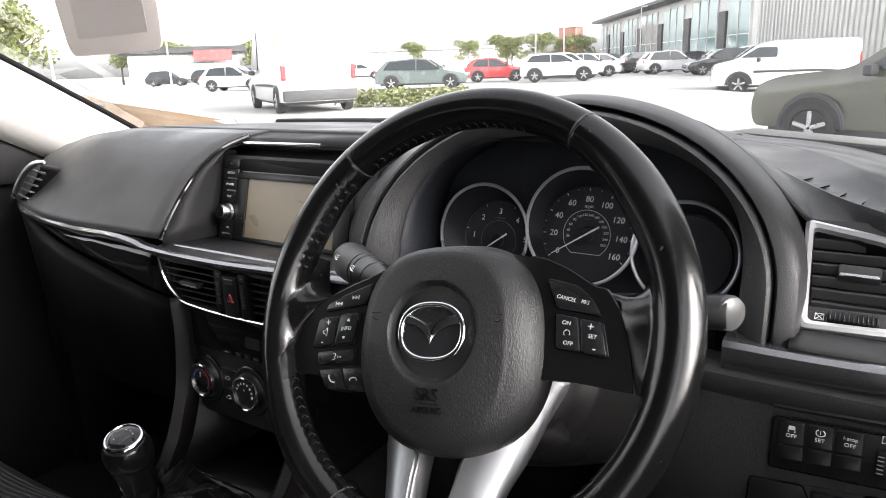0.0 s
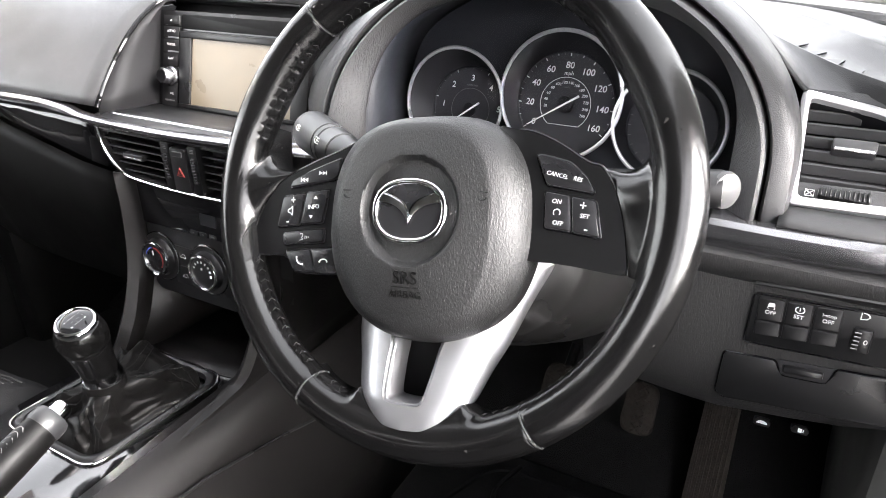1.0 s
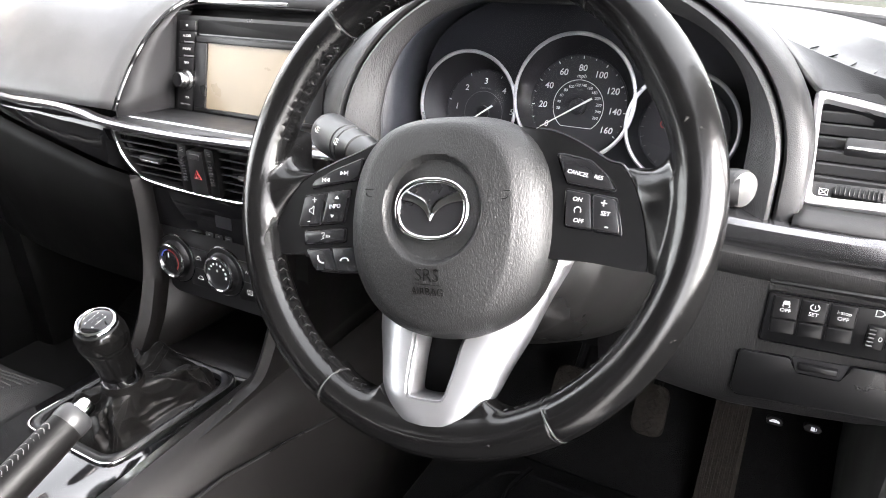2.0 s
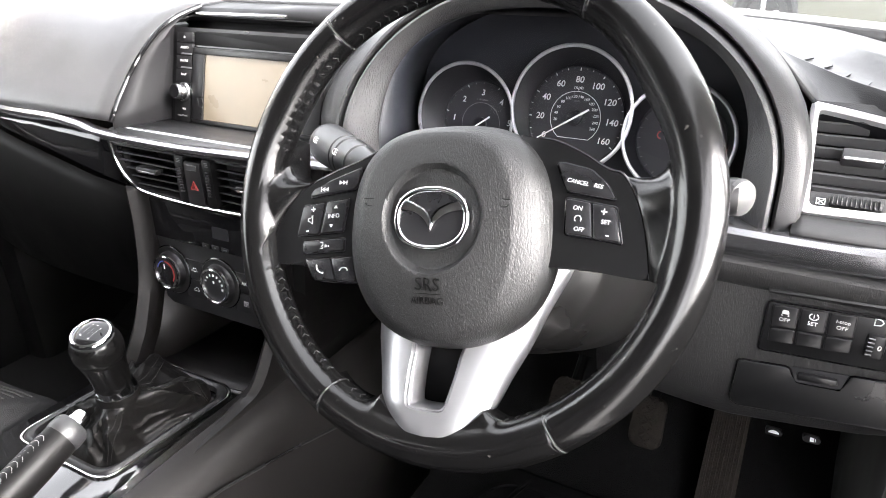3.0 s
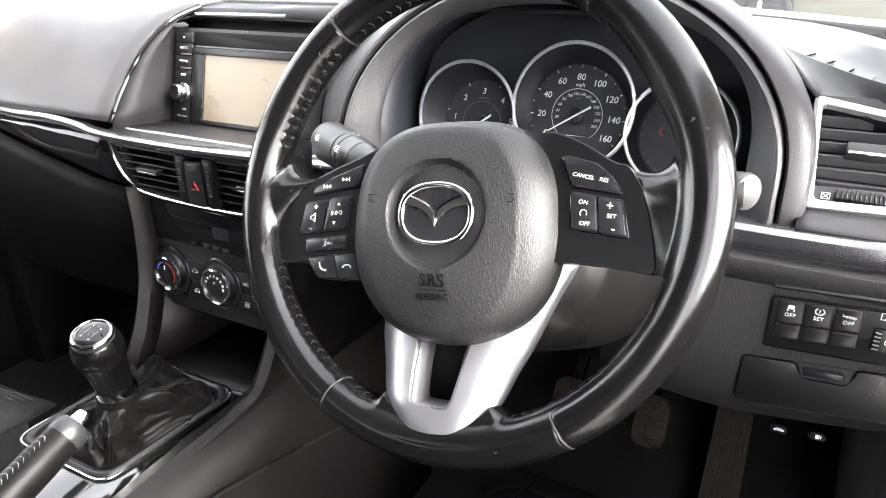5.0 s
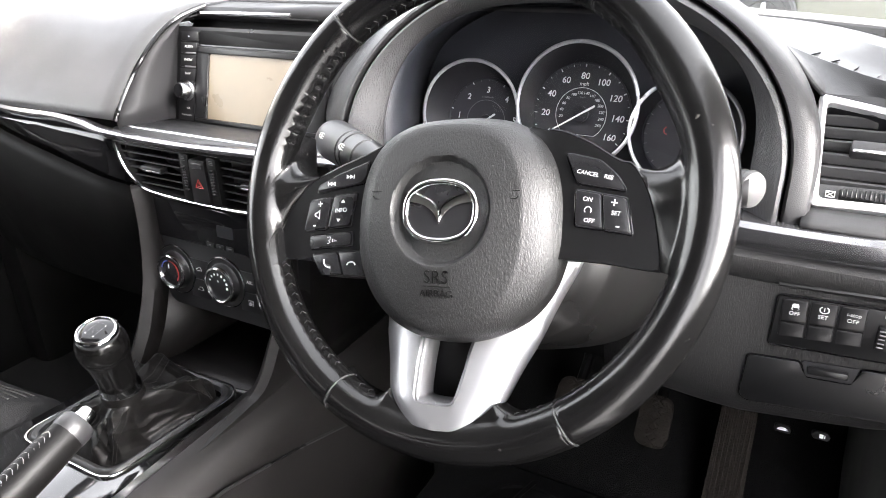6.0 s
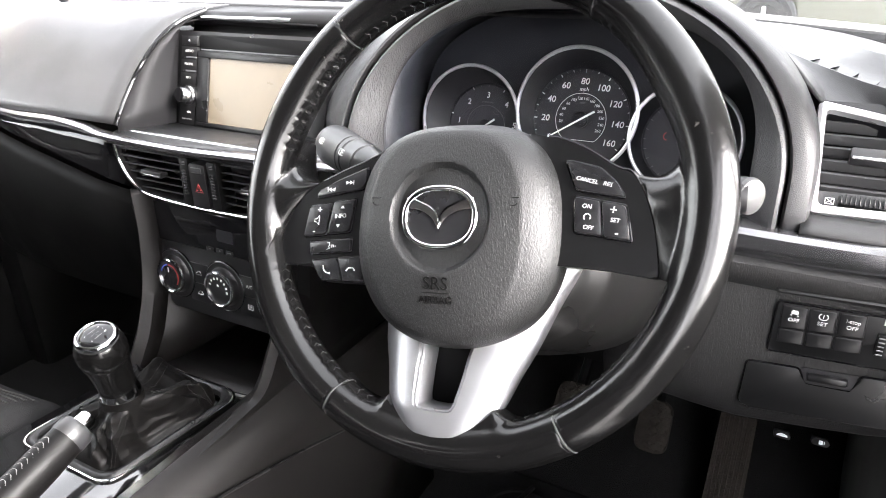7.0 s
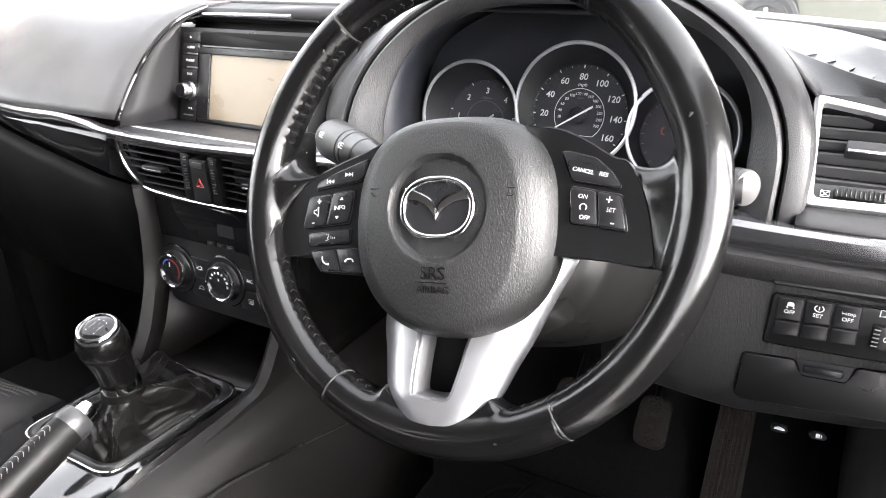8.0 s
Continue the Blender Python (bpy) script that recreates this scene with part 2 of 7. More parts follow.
def lathe(profile, seg=48, m=None):
    """A turned form about the local z axis from (radius, z) pairs."""
    bm = bmesh.new()
    rings = []
    for r, z in profile:
        rings.append([bm.verts.new((r * math.cos(2 * math.pi * i / seg), r * math.sin(2 * math.pi * i / seg), z)) for i in range(seg)]
                     if r > 1e-6 else [bm.verts.new((0, 0, z))])
    for a, b in zip(rings, rings[1:]):
        for i in range(seg):
            j = (i + 1) % seg
            if len(a) == 1 and len(b) > 1:
                bm.faces.new((a[0], b[i], b[j]))
            elif len(b) == 1 and len(a) > 1:
                bm.faces.new((a[i], a[j], b[0]))
            elif len(a) > 1:
                bm.faces.new((a[i], a[j], b[j], b[i]))
    if m is not None:
        bm.transform(m)
    return bm


def tube(path, r, seg=10, closed=False, flat=1.0, bm=None):
    """A round bar along a path; r a number or one for each point; flat squeezes it across."""
    bm = bm or bmesh.new()
    P = [Vector(p) for p in path]
    n = len(P)
    rings, up = [], None
    for i, p in enumerate(P):
        a, b = (P[i - 1], P[(i + 1) % n]) if closed else (P[max(0, i - 1)], P[min(n - 1, i + 1)])
        t = (b - a).normalized()
        if up is None:
            up = Vector((0, 0, 1)) if abs(t.z) < 0.9 else Vector((0, 1, 0))
        s = t.cross(up).normalized()
        up = s.cross(t).normalized()
        q = r[i] if isinstance(r, (list, tuple)) else r
        rings.append([bm.verts.new(p + s * q * math.cos(2 * math.pi * k / seg) + up * q * flat * math.sin(2 * math.pi * k / seg)) for k in range(seg)])
    for i in range(n if closed else n - 1):
        a, b = rings[i], rings[(i + 1) % n]
        for k in range(seg):
            j = (k + 1) % seg
            bm.faces.new((a[k], a[j], b[j], b[k]))
    if not closed:
        bm.faces.new(rings[0])
        bm.faces.new(rings[-1])
    return bm


def spline(pts, n=8, closed=False):
    """A smooth line through points."""
    P = [Vector(p) for p in pts]
    m = len(P)
    out = []
    for i in range(m if closed else m - 1):
        p0, p1, p2, p3 = (P[(i + k) % m] if closed else P[min(max(i + k, 0), m - 1)] for k in (-1, 0, 1, 2))
        for k in range(n):
            t = k / n
            out.append(0.5 * (2 * p1 + (p2 - p0) * t + (2 * p0 - 5 * p1 + 4 * p2 - p3) * t * t + (3 * p1 - p0 - 3 * p2 + p3) * t ** 3))
    if not closed:
        out.append(P[-1])
    return [tuple(p) for p in out]


TEXTS = {}


def letters(body, size, parent, m, material=None, name="lettering", bold=0.0, shear=0.0, depth=0.00015):
    """Flat lettering in the built-in font, centred on m."""
    key = (body, size, bold, shear)
    if key not in TEXTS:
        cu = bpy.data.curves.new("lettering", "FONT")
        cu.body, cu.size, cu.align_x, cu.align_y, cu.offset, cu.shear, cu.extrude = body, size, "CENTER", "CENTER", bold, shear, depth
        cu.resolution_u = 3
        ob = bpy.data.objects.new("lettering", cu)
        scene.collection.objects.link(ob)
        dg = bpy.context.evaluated_depsgraph_get()
        TEXTS[key] = bpy.data.meshes.new_from_object(ob.evaluated_get(dg))
        bpy.data.objects.remove(ob)
        bpy.data.curves.remove(cu)
    me = TEXTS[key].copy()
    me.materials.clear()
    me.materials.append(material or WHITE)
    return share(name, me, parent, m)


def facing(x, y, z, tilt=0.0, turn=0.0):
    """A pose whose x is across, y up the surface and z out towards the driver; tilt leans the top away."""
    return pose(x, y, z, 90 - tilt, 0, turn)

# ---- the cabin shell ----
CX = -0.37  # the car's middle
GROUND = mat("pale_asphalt", (0.42, 0.415, 0.40), 0.9, grain=0.5, scale=60, depth=0.01, stain=0.2, stain_scale=0.4)
bm = bmesh.new()
def land(x):
    """Height of the ground: it drops a little on the driver's side of the bays."""
    k = min(1.0, max(0.0, (x + 5.2) / 3.0))
    return -0.2 * k * k * (3 - 2 * k)


xs = [-1500, -400, -100, -30, -10] + [-5.2 + 0.3 * i for i in range(11)] + [0, 5, 20, 60, 200, 600, 1500]
vs = [[bm.verts.new((x, y, land(x))) for y in (-1500, -200, -20, 0, 20, 60, 200, 600, 1500)] for x in xs]
for a, b in zip(vs, vs[1:]):
    for k in range(len(a) - 1):
        bm.faces.new((a[k], b[k], b[k + 1], a[k + 1]))
ground = part("ground", bm, GROUND, None, smooth=False)
tagged(ground, "pale worn asphalt of the car park", "ground", kind="structure")

PAINT = mat("dark_car_paint", (0.03, 0.03, 0.035), 0.2, coat=1.0, rough_var=0.03)
shell = thing("car_shell", label="car body shell with grey headlining and tinted side windows", category="car body", kind="structure")


def wind(x, s):
    """The windscreen's sheet: s from its foot to its head."""
    k = (x - CX) / 0.64
    return (x, 0.80 - 0.12 * k * k - s * 1.02 + 0.03 * math.sin(math.pi * s), 0.955 - 0.068 * k * k + s * 0.61)


def top_edge_z(x):
    """Height of the windscreen's foot seal: it drops towards the driver's pillar."""
    return 1.0 if x < -0.1 else 1.0 - 0.10 * (x + 0.1) if x < 0.0 else 0.990 - 0.049 * x


cols = [CX + 0.68 * (i / 12 - 0.5) * 2 for i in range(13)]
windscreen = part("windscreen", grid([[wind(x, s / 10) for x in cols] for s in range(11)]), GLASS, shell, "clear laminated windscreen", solid=0.005)
windscreen.visible_shadow = False
# black edge band and wide pale pillar covers
for side in (-1, 1):
    xe = CX + side * 0.68
    edge = [wind(xe, s / 10) for s in range(11)]
    part("screen_seal", tube([(p[0], p[1] - 0.006, p[2] - 0.008) for p in edge], 0.007, 8), HARD, shell, "black rubber windscreen seal")
    rows = []
    for s in range(11):
        p = Vector(edge[s])
        q = Vector((CX + side * 0.735, p.y - 0.19 - 0.10 * s / 10, p.z - 0.02))
        rows.append([tuple(p + Vector((0, -0.008, -0.004))), tuple((p + q) / 2 + Vector((-side * 0.015, -0.02, 0.012))), tuple(q)])
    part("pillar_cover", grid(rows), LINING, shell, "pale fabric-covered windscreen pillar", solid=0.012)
head = [wind(x, 1.0) for x in cols]
rows = [[(p[0], p[1], p[2]) for p in head]]
for y, z in ((-0.45, 1.50), (-0.9, 1.5), (-1.5, 1.47), (-2.2, 1.38)):
    rows.append([(CX + (x - CX) * 0.93, y, z - 0.10 * abs((x - CX) / 0.68) ** 3) for x in cols])
part("headlining", grid(rows), ROOFCLOTH, shell, "woven headlining, out of view, greyed to cut bounced light", solid=0.02)
xl = CX - 0.76
part("door_panel", box(0.05, 2.6, 0.72, (xl - 0.03, -0.95, 0.58), 0.02), HARD, shell, "black plastic door panel")
part("door_armrest", box(0.07, 0.6, 0.06, (xl + 0.02, -0.25, 0.70), 0.02), PLASTIC, shell)
part("door_mirror_corner", prism(rounded([(0.05, 0.93), (0.52, 0.93), (0.26, 1.03), (0.10, 1.06)], 0.02), -0.02, 0.02, 0.006), HARD, shell, m=Matrix(((0, 0, 1, xl), (1, 0, 0, 0), (0, 1, 0, 0), (0, 0, 0, 1))))
for side in (-1, 1):
    xd = CX + side * 0.76
    part("centre_pillar", box(0.06, 0.14, 0.60, (xd + side * 0.01, -0.80, 1.22), 0.02), LINING, shell)
    part("kick_panel", box(0.09, 0.74, 0.72, (xd - side * 0.005, 0.61, 0.58), 0.02), KICK if side > 0 else HARD, shell, "dull kick panel")
# unseen driver's door, a little ajar, window up, to shape light from the right
DM = pose(CX + 0.815, 0.33, 0, 0, 0, -75)
door = part("driver_door", box(1.12, 0.07, 0.66, (0.57, 0, 0.60), 0.02), PAINT, shell, "unseen driver's door slightly ajar with its window up, placed to shape side light", m=DM)
part("door_lining", box(1.06, 0.03, 0.60, (0.57, -0.05, 0.60), 0.012), HARD, door)
part("window_frame", tube([(0.06, 0, 0.93), (0.30, 0, 1.22), (0.62, 0, 1.40), (1.04, 0, 1.40), (1.10, 0, 0.93)], 0.018, 8), HARD, door)
part("door_glass", grid([[(0.07, 0, 0.92), (0.30, 0, 0.92), (0.62, 0, 0.92), (1.04, 0, 0.92), (1.10, 0, 0.92)], [(0.075, 0, 0.94), (0.30, 0, 1.215), (0.62, 0, 1.395), (1.04, 0, 1.395), (1.095, 0, 0.95)]]), DOOR_GLASS, door, "faintly tinted door window that trims the side light", solid=0.004)
part("sill_plate", box(0.10, 1.5, 0.10, (CX + 0.79, -0.40, 0.31), 0.02), PAINT, shell)
part("rear_door_panel", box(0.05, 0.86, 0.70, (CX + 0.79, -1.22, 0.57), 0.02), HARD, shell)
for side in (-1,):
    xd = CX + side * 0.765
    g = part("side_window", grid([[(xd, 0.50 - 0.16 * k, 0.93 + 0.14 * k), (xd - side * 0.01, -0.15 - 0.06 * k, 0.93 + 0.26 * k), (xd - side * 0.02, -0.74, 0.93 + 0.26 * k)] for k in (0, 1, 2)]), SIDE_GLASS, shell, "tinted side window", solid=0.004)
    g.visible_shadow = False
# the rear of the cabin: bench back, parcel shelf, rear side windows, rear screen and its pillars
# out of view, added to shape light from behind; the dark glass cuts it
part("rear_bench", box(1.40, 0.16, 0.72, (CX, -1.66, 0.66), 0.05), FABRIC, shell, "plain dark rear bench, out of view")
part("parcel_shelf", box(1.50, 0.56, 0.03, (CX, -1.98, 0.95), 0.01), HARD, shell)
for side in (-1, 1):
    xd = CX + side * 0.765
    part("rear_quarter_panel", box(0.06, 0.62, 0.70, (xd + side * 0.01, -1.95, 0.58), 0.02), HARD, shell)
    part("rear_pillar", grid([[(xd, -1.62, 0.94), (xd, -1.78, 1.20), (CX + side * 0.66, -1.72, 1.42)], [(xd, -2.25, 0.94), (xd - side * 0.04, -2.25, 1.20), (CX + side * 0.62, -2.22, 1.36)]]), LINING, shell, solid=0.03)
    g = part("rear_side_window", grid([[(xd, -0.86, 0.93), (xd - side * 0.02, -0.86, 1.20), (xd - side * 0.06, -0.86, 1.44)], [(xd, -1.64, 0.93), (xd - side * 0.02, -1.76, 1.20), (xd - side * 0.07, -1.74, 1.42)]]), DIMMING_GLASS, shell, "unseen rear side window, darkened to dim the cabin", solid=0.004)
    g.visible_shadow = False
g = part("rear_screen", grid([[(CX - 0.66, -2.27, 0.95), (CX, -2.32, 0.95), (CX + 0.66, -2.27, 0.95)], [(CX - 0.60, -2.22, 1.36), (CX, -2.24, 1.385), (CX + 0.60, -2.22, 1.36)]]), DIMMING_GLASS, shell, "unseen rear screen, darkened to dim the cabin", solid=0.004)
g.visible_shadow = False
part("scuttle", box(1.52, 0.06, 0.66, (CX, 0.93, 0.60), 0.02), HARD, shell)
part("floor_pan", box(1.56, 3.3, 0.04, (CX, -0.66, 0.30), 0.01), CARPET, shell, "black floor carpet")
part("bulkhead_carpet", grid([[(x, 0.72, 0.75), (x, 0.68, 0.55), (x, 0.55, 0.40), (x, 0.40, 0.325)] for x in (-1.1, -0.37, 0.37)]), CARPET, shell, solid=0.01)
rows = []
for y, z in ((0.86, 0.925), (1.0, 0.93), (1.3, 0.90), (1.7, 0.80), (1.95, 0.66), (2.0, 0.5)):
    rows.append([(CX + (x - CX) * 1.25, y - 0.25 * ((x - CX) / 0.68) ** 2, z - 0.05 * abs((x - CX) / 0.68) ** 2) for x in cols])
part("bonnet", grid(rows), PAINT, shell, "dark painted bonnet", solid=0.01)
bm = bmesh.new()
for y in (-2.0, 1.35):
    for s in (-1, 1):
        c = lathe([(0, -0.1), (0.2, -0.1), (0.31, -0.08), (0.325, 0), (0.31, 0.08), (0.2, 0.1), (0, 0.1)], 32, pose(CX + s * 0.72, y, 0.125, 0, 90, 0))
        me = bpy.data.meshes.new("w")
        c.to_mesh(me)
        bm.from_mesh(me)
        c.free()
part("road_wheels", bm, RUBBER, shell)
part("cowl_edge", tube([(x, 0.803 - 0.10 * ((x - CX) / 0.68) ** 2, top_edge_z(x)) for x in cols[1:]], 0.009, 8), HARD, shell, "black windscreen foot seal")
rows = []
for x in cols:
    k = min(1.0, max(0.0, (x + 0.05) / 0.12))
    y, e = 0.815 - 0.10 * ((x - CX) / 0.68) ** 2, top_edge_z(x)
    rows.append([(x, y, 0.978 + (e - 0.980) * k), (x, y + 0.04, 0.975 + (e - 0.964) * k), (x, y + 0.085, 0.972 + (e - 0.966) * k), (x, 0.95, 0.94)])
part("cowl_panel", grid(rows), COWL, shell, "grey plastic cowl below the windscreen", solid=0.004)
wiper = tube([(-0.15, 0.90, 0.955), (0.1, 0.84, 0.965), (0.32, 0.70, 0.962)], 0.006, 8)
part("wiper_arm", wiper, HARD, shell, "black wiper arm at rest")

# ---- dashboard ----
dash = thing("dashboard", label="black soft-touch dashboard with silver trim strip and hooded binnacle", category="dashboard", kind="structure")
PROFILE = [(0.105, 0.912), (0.110, 0.922), (0.125, 0.938), (0.145, 0.960), (0.165, 0.983), (0.188, 1.004), (0.215, 1.020), (0.25, 1.030), (0.29, 1.032)]
ENDX = [-0.5085, -0.507, -0.511, -0.5125, -0.509, -0.504, -0.497, -0.490, -0.484]


def fall(x):
    """How the pad draws back and drops towards the passenger door."""
    k = max(0.0, (-x - 0.72) / 0.35)
    return k * k


rows = []
for (y, z), xe in zip(PROFILE, ENDX):
    s = (z - 0.912) / 0.12
    r = []
    for i in range(19):
        x = -1.06 + (xe + 1.06) * i / 18
        r.append((x, y + 0.10 * fall(x) * (1 - 0.3 * s), z - 0.045 * fall(x) * s + 0.012 * fall(x) * (1 - s)))
    rows.append(r)
part("passenger_pad", grid(rows), PAD, dash, "padded black passenger-side dash panel", solid=0.004)
# piano black edging along the pad's end
path = spline([(x + 0.003, y - 0.001, z) for (y, z), x in list(zip(PROFILE, ENDX))[:8]], 6)
part("pad_edging", tube(path, 0.0030, 8), GLOSS, dash, "gloss black edging")


def along(pts, x):
    """The point of a line, dense in x, at x."""
    for a, b in zip(pts, pts[1:]):
        if x <= b[0]:
            break
    k = (x - a[0]) / (b[0] - a[0])
    return tuple(p + (q - p) * k for p, q in zip(a, b))


# the creased edge of the driver's pad and the soft ridge of the dash top behind it
CREASE = spline([(0.070, 0.540, 1.006), (0.09, 0.512, 1.005), (0.130, 0.455, 1.003), (0.187, 0.355, 0.995), (0.216, 0.305, 0.992), (0.241, 0.275, 0.988), (0.271, 0.247, 0.9845), (0.30, 0.236, 0.977), (0.335, 0.228, 0.968), (0.372, 0.226, 0.958)], 6)
RIDGE = spline([(0.04, 0.650, 1.0), (0.097, 0.600, 1.0), (0.150, 0.560, 1.0), (0.191, 0.500, 1.0), (0.235, 0.405, 1.0), (0.268, 0.327, 0.998), (0.31, 0.290, 0.990), (0.372, 0.270, 0.980)], 6)


def top_z(x, y):
    k = min(1.0, max(0.0, (x - 0.02) / 0.08))
    k = k * k * (3 - 2 * k)
    far = 1.032 - 0.036 * max(0.0, (y - 0.29) / 0.5) ** 1.3
    near = far
    if x > 0.04:
        r = along(RIDGE, x)
        near = r[2] - 0.070 * (y - r[1])
    return far * (1 - k) + near * k - 0.045 * fall(x)


rows = []
for j in range(17):
    s = j / 16
    r = []
    for i in range(43):
        x = -1.06 + 1.42 * i / 42
        k = (x - CX) / 0.68
        kx = min(1.0, max(0.0, (x - 0.0) / 0.08))
        y0 = 0.288 + 0.07 * fall(x)
        if x > 0.04:
            y0 += (along(RIDGE, x)[1] - y0) * kx
        y1 = 0.80 - 0.10 * k * k
        y = y0 + (max(y1, y0 + 0.05) - y0) * s
        r.append((x, y, top_z(x, y) - (0.0018 * (1 - s * 16) if s < 0.06 and x > 0.04 else 0)))
    rows.append(r)
part("top_pad", grid(rows), PAD, dash, "grained black dash top", solid=0.005)
# slot of the windscreen demister
part("demister_slot", box(0.9, 0.02, 0.004, (CX, 0.70, 0.998), 0.001), HARD, dash)

# the binnacle
HX, HZ = -0.004, 0.925


def arch(a, b, y, n=2.0, low=0.886, count=37, lean=0.4, flare=0.0, right=(0.0, 0.0), sink=0.0):
    """One edge of the binnacle: an upright oval that leans away towards its top and may flare on the passenger's side."""
    k = 0.1 if lean else 0.0
    ra = a + right[0]
    out = [(HX + ra, y + k * (low - HZ), low), (HX + ra, y + k * (low - HZ) / 2, (low + HZ) / 2)]
    for i in range(count):
        t = math.pi * i / (count - 1)
        c, s = math.cos(t), math.sin(t)
        z = HZ + (b + right[1] * max(0.0, c) ** 0.6 - sink * max(0.0, -c) ** 0.7) * abs(s) ** (2 / n)
        out.append((HX + (a + (flare if c < 0 else right[0] * c)) * math.copysign(abs(c) ** (2 / n), c), y + lean * (z - HZ), z))
    return out + [(HX - a - flare, y + k * (low - HZ) / 2, (low + HZ) / 2), (HX - a - flare, y + k * (low - HZ), low)]


part("binnacle_hood", grid([arch(0.30, 0.030, 0.66, lean=0, right=(-0.16, 0)), arch(0.262, 0.097, 0.48, lean=0.1, flare=0.06, right=(-0.10, -0.04), sink=0.03), arch(0.238, 0.135, 0.34, lean=0.2, flare=0.080, right=(-0.030, -0.032), sink=0.045), arch(0.2265, 0.152, 0.245, lean=0.3, flare=0.068, right=(-0.004, -0.012), sink=0.034), arch(0.2215, 0.1575, 0.195, flare=0.040, sink=0.016, right=(0.0045, 0)),
                            arch(0.2190, 0.1568, 0.174, flare=0.014, sink=0.004, right=(0.0065, 0)), arch(0.2165, 0.1550, 0.163, right=(0.0065, 0)), arch(0.2142, 0.1534, 0.1585, right=(0.0025, 0)), arch(0.2120, 0.1520, 0.1580, right=(-0.002, 0)), arch(0.2108, 0.1511, 0.161, right=(-0.0025, 0)), arch(0.2105, 0.1508, 0.172, right=(-0.0025, 0)), arch(0.2105, 0.1508, 0.186, right=(-0.0025, 0))]), PAD, dash, "grained instrument hood", solid=0.002)
part("hood_gap", grid([arch(0.2110, 0.1512, 0.184), arch(0.2040, 0.1450, 0.186)]), DIAL, dash, "dark gap between hood and ring")
part("binnacle_ring", grid([arch(0.2046, 0.1456, 0.186), arch(0.2046, 0.1457, 0.162), arch(0.2038, 0.1451, 0.1565), arch(0.2018, 0.1436, 0.1550), arch(0.1985, 0.1402, 0.1565, n=2.1), arch(0.1935, 0.1342, 0.1615, n=2.25), arch(0.1875, 0.1274, 0.1680, n=2.42), arch(0.1828, 0.1228, 0.1735, n=2.54),
                            arch(0.1806, 0.1206, 0.1770, n=2.6), arch(0.1795, 0.1196, 0.1815, n=2.6), arch(0.1790, 0.1192, 0.188, n=2.6)]), HIDE, dash, "hide-grained ring round the instruments", solid=0.0016)
part("binnacle_tunnel", grid([arch(0.1790, 0.1192, 0.186, n=2.6), arch(0.188, 0.1225, 0.245, n=2.5, lean=0.3), arch(0.196, 0.121, 0.302, n=2.4, lean=0.2)]), TUNNEL, dash, "dull black instrument tunnel", solid=0.002)

# right-hand pad round the side vent
# its front below the vent, the slope round it and a creased upper edge that runs aslant into the hood
VX0, VX1 = 0.2175, 0.318


def pad_column(x):
    """The pad at x: its front below the vent, the slope above it up to the crease, the band behind it up to the ridge."""
    k = max(0.0, (x - 0.24) / 0.12)
    c, r = Vector(along(CREASE, x)), Vector(along(RIDGE, x))
    u = x - 0.2675
    v = 0.0545 if u < -0.0545 else max(0.02, 0.0545 - 0.2 * (u + 0.0545) - (0.16 * max(0, u) / 0.05 * 0.04))
    p = Vector((x, 0.2155 + 0.7071 * v, 0.9350 + 0.7071 * v))
    low = [(x, y + 0.01 * k * k, z) for y, z in ((0.149, 0.8925), (0.154, 0.8965), (0.166, 0.8975), (0.1785, 0.8985))]
    return low + upper(p, c, r, Vector((0, 0.03, 0.004)), Vector((0, 0.012, 0.032)))


def upper(p, c, r, t0, t1):
    """From p in a hollow sweep up to the crease c, then back over a flat band to the ridge r."""
    out = []
    for i in range(10):
        s = i / 9.4
        out.append(tuple(p * (2 * s ** 3 - 3 * s * s + 1) + t0 * (s ** 3 - 2 * s * s + s) + c * (3 * s * s - 2 * s ** 3) + t1 * (s ** 3 - s * s)))
    w = r - c
    return out + [tuple(c), tuple(c + w.normalized() * 0.0022 - Vector((0, 0, 0.0004))), tuple(c + w * 0.12 - Vector((0, 0, 0.0036))), tuple(c + w * 0.5 - Vector((0, 0, 0.0030))), tuple(c + w * 0.88 - Vector((0, 0, 0.0012))), tuple(r + Vector((0, 0.002, 0.0002))), tuple(r + w.normalized() * 0.015 - Vector((0, 0, 0.004)))]


xs = [VX0, 0.226, 0.235, 0.243, 0.25, 0.268, 0.285, VX1, 0.335, 0.352, 0.362]
bm = bmesh.new()
vs = [[bm.verts.new(p) for p in pad_column(x)] for x in xs]
for i in range(len(xs) - 1):
    for j in range(len(vs[0]) - 1):
        if j == 3 and i <= 6:
            continue
        bm.faces.new((vs[i][j], vs[i + 1][j], vs[i + 1][j + 1], vs[i][j + 1]))
# it sweeps on into the hood's flank
flank = []
corner = Vector(pad_column(VX0)[4])
for i in range(15):
    f = i / 15
    t = radians(58 - 40 * f)
    h = Vector((HX + (0.2205 + 0.004 * math.cos(t)) * math.cos(t), 0.197 + 0.4 * 0.1565 * math.sin(t), HZ + 0.1565 * math.sin(t)))
    h = h.lerp(corner, max(0.0, f - 0.55) / 0.45)
    x = 0.085 + (VX0 - 0.085) * f
    c, r = Vector(along(CREASE, x)), Vector(along(RIDGE, x))
    t0 = Vector((0.01, 0.09, 0.0)).lerp(Vector((0, 0.03, 0.004)), f)
    t1 = Vector((-0.02, 0.10, -0.02)).lerp(Vector((0, 0.012, 0.032)), f)
    flank.append([bm.verts.new(p) for p in upper(h, c, r, t0, t1)])
flank.append(vs[0][4:])
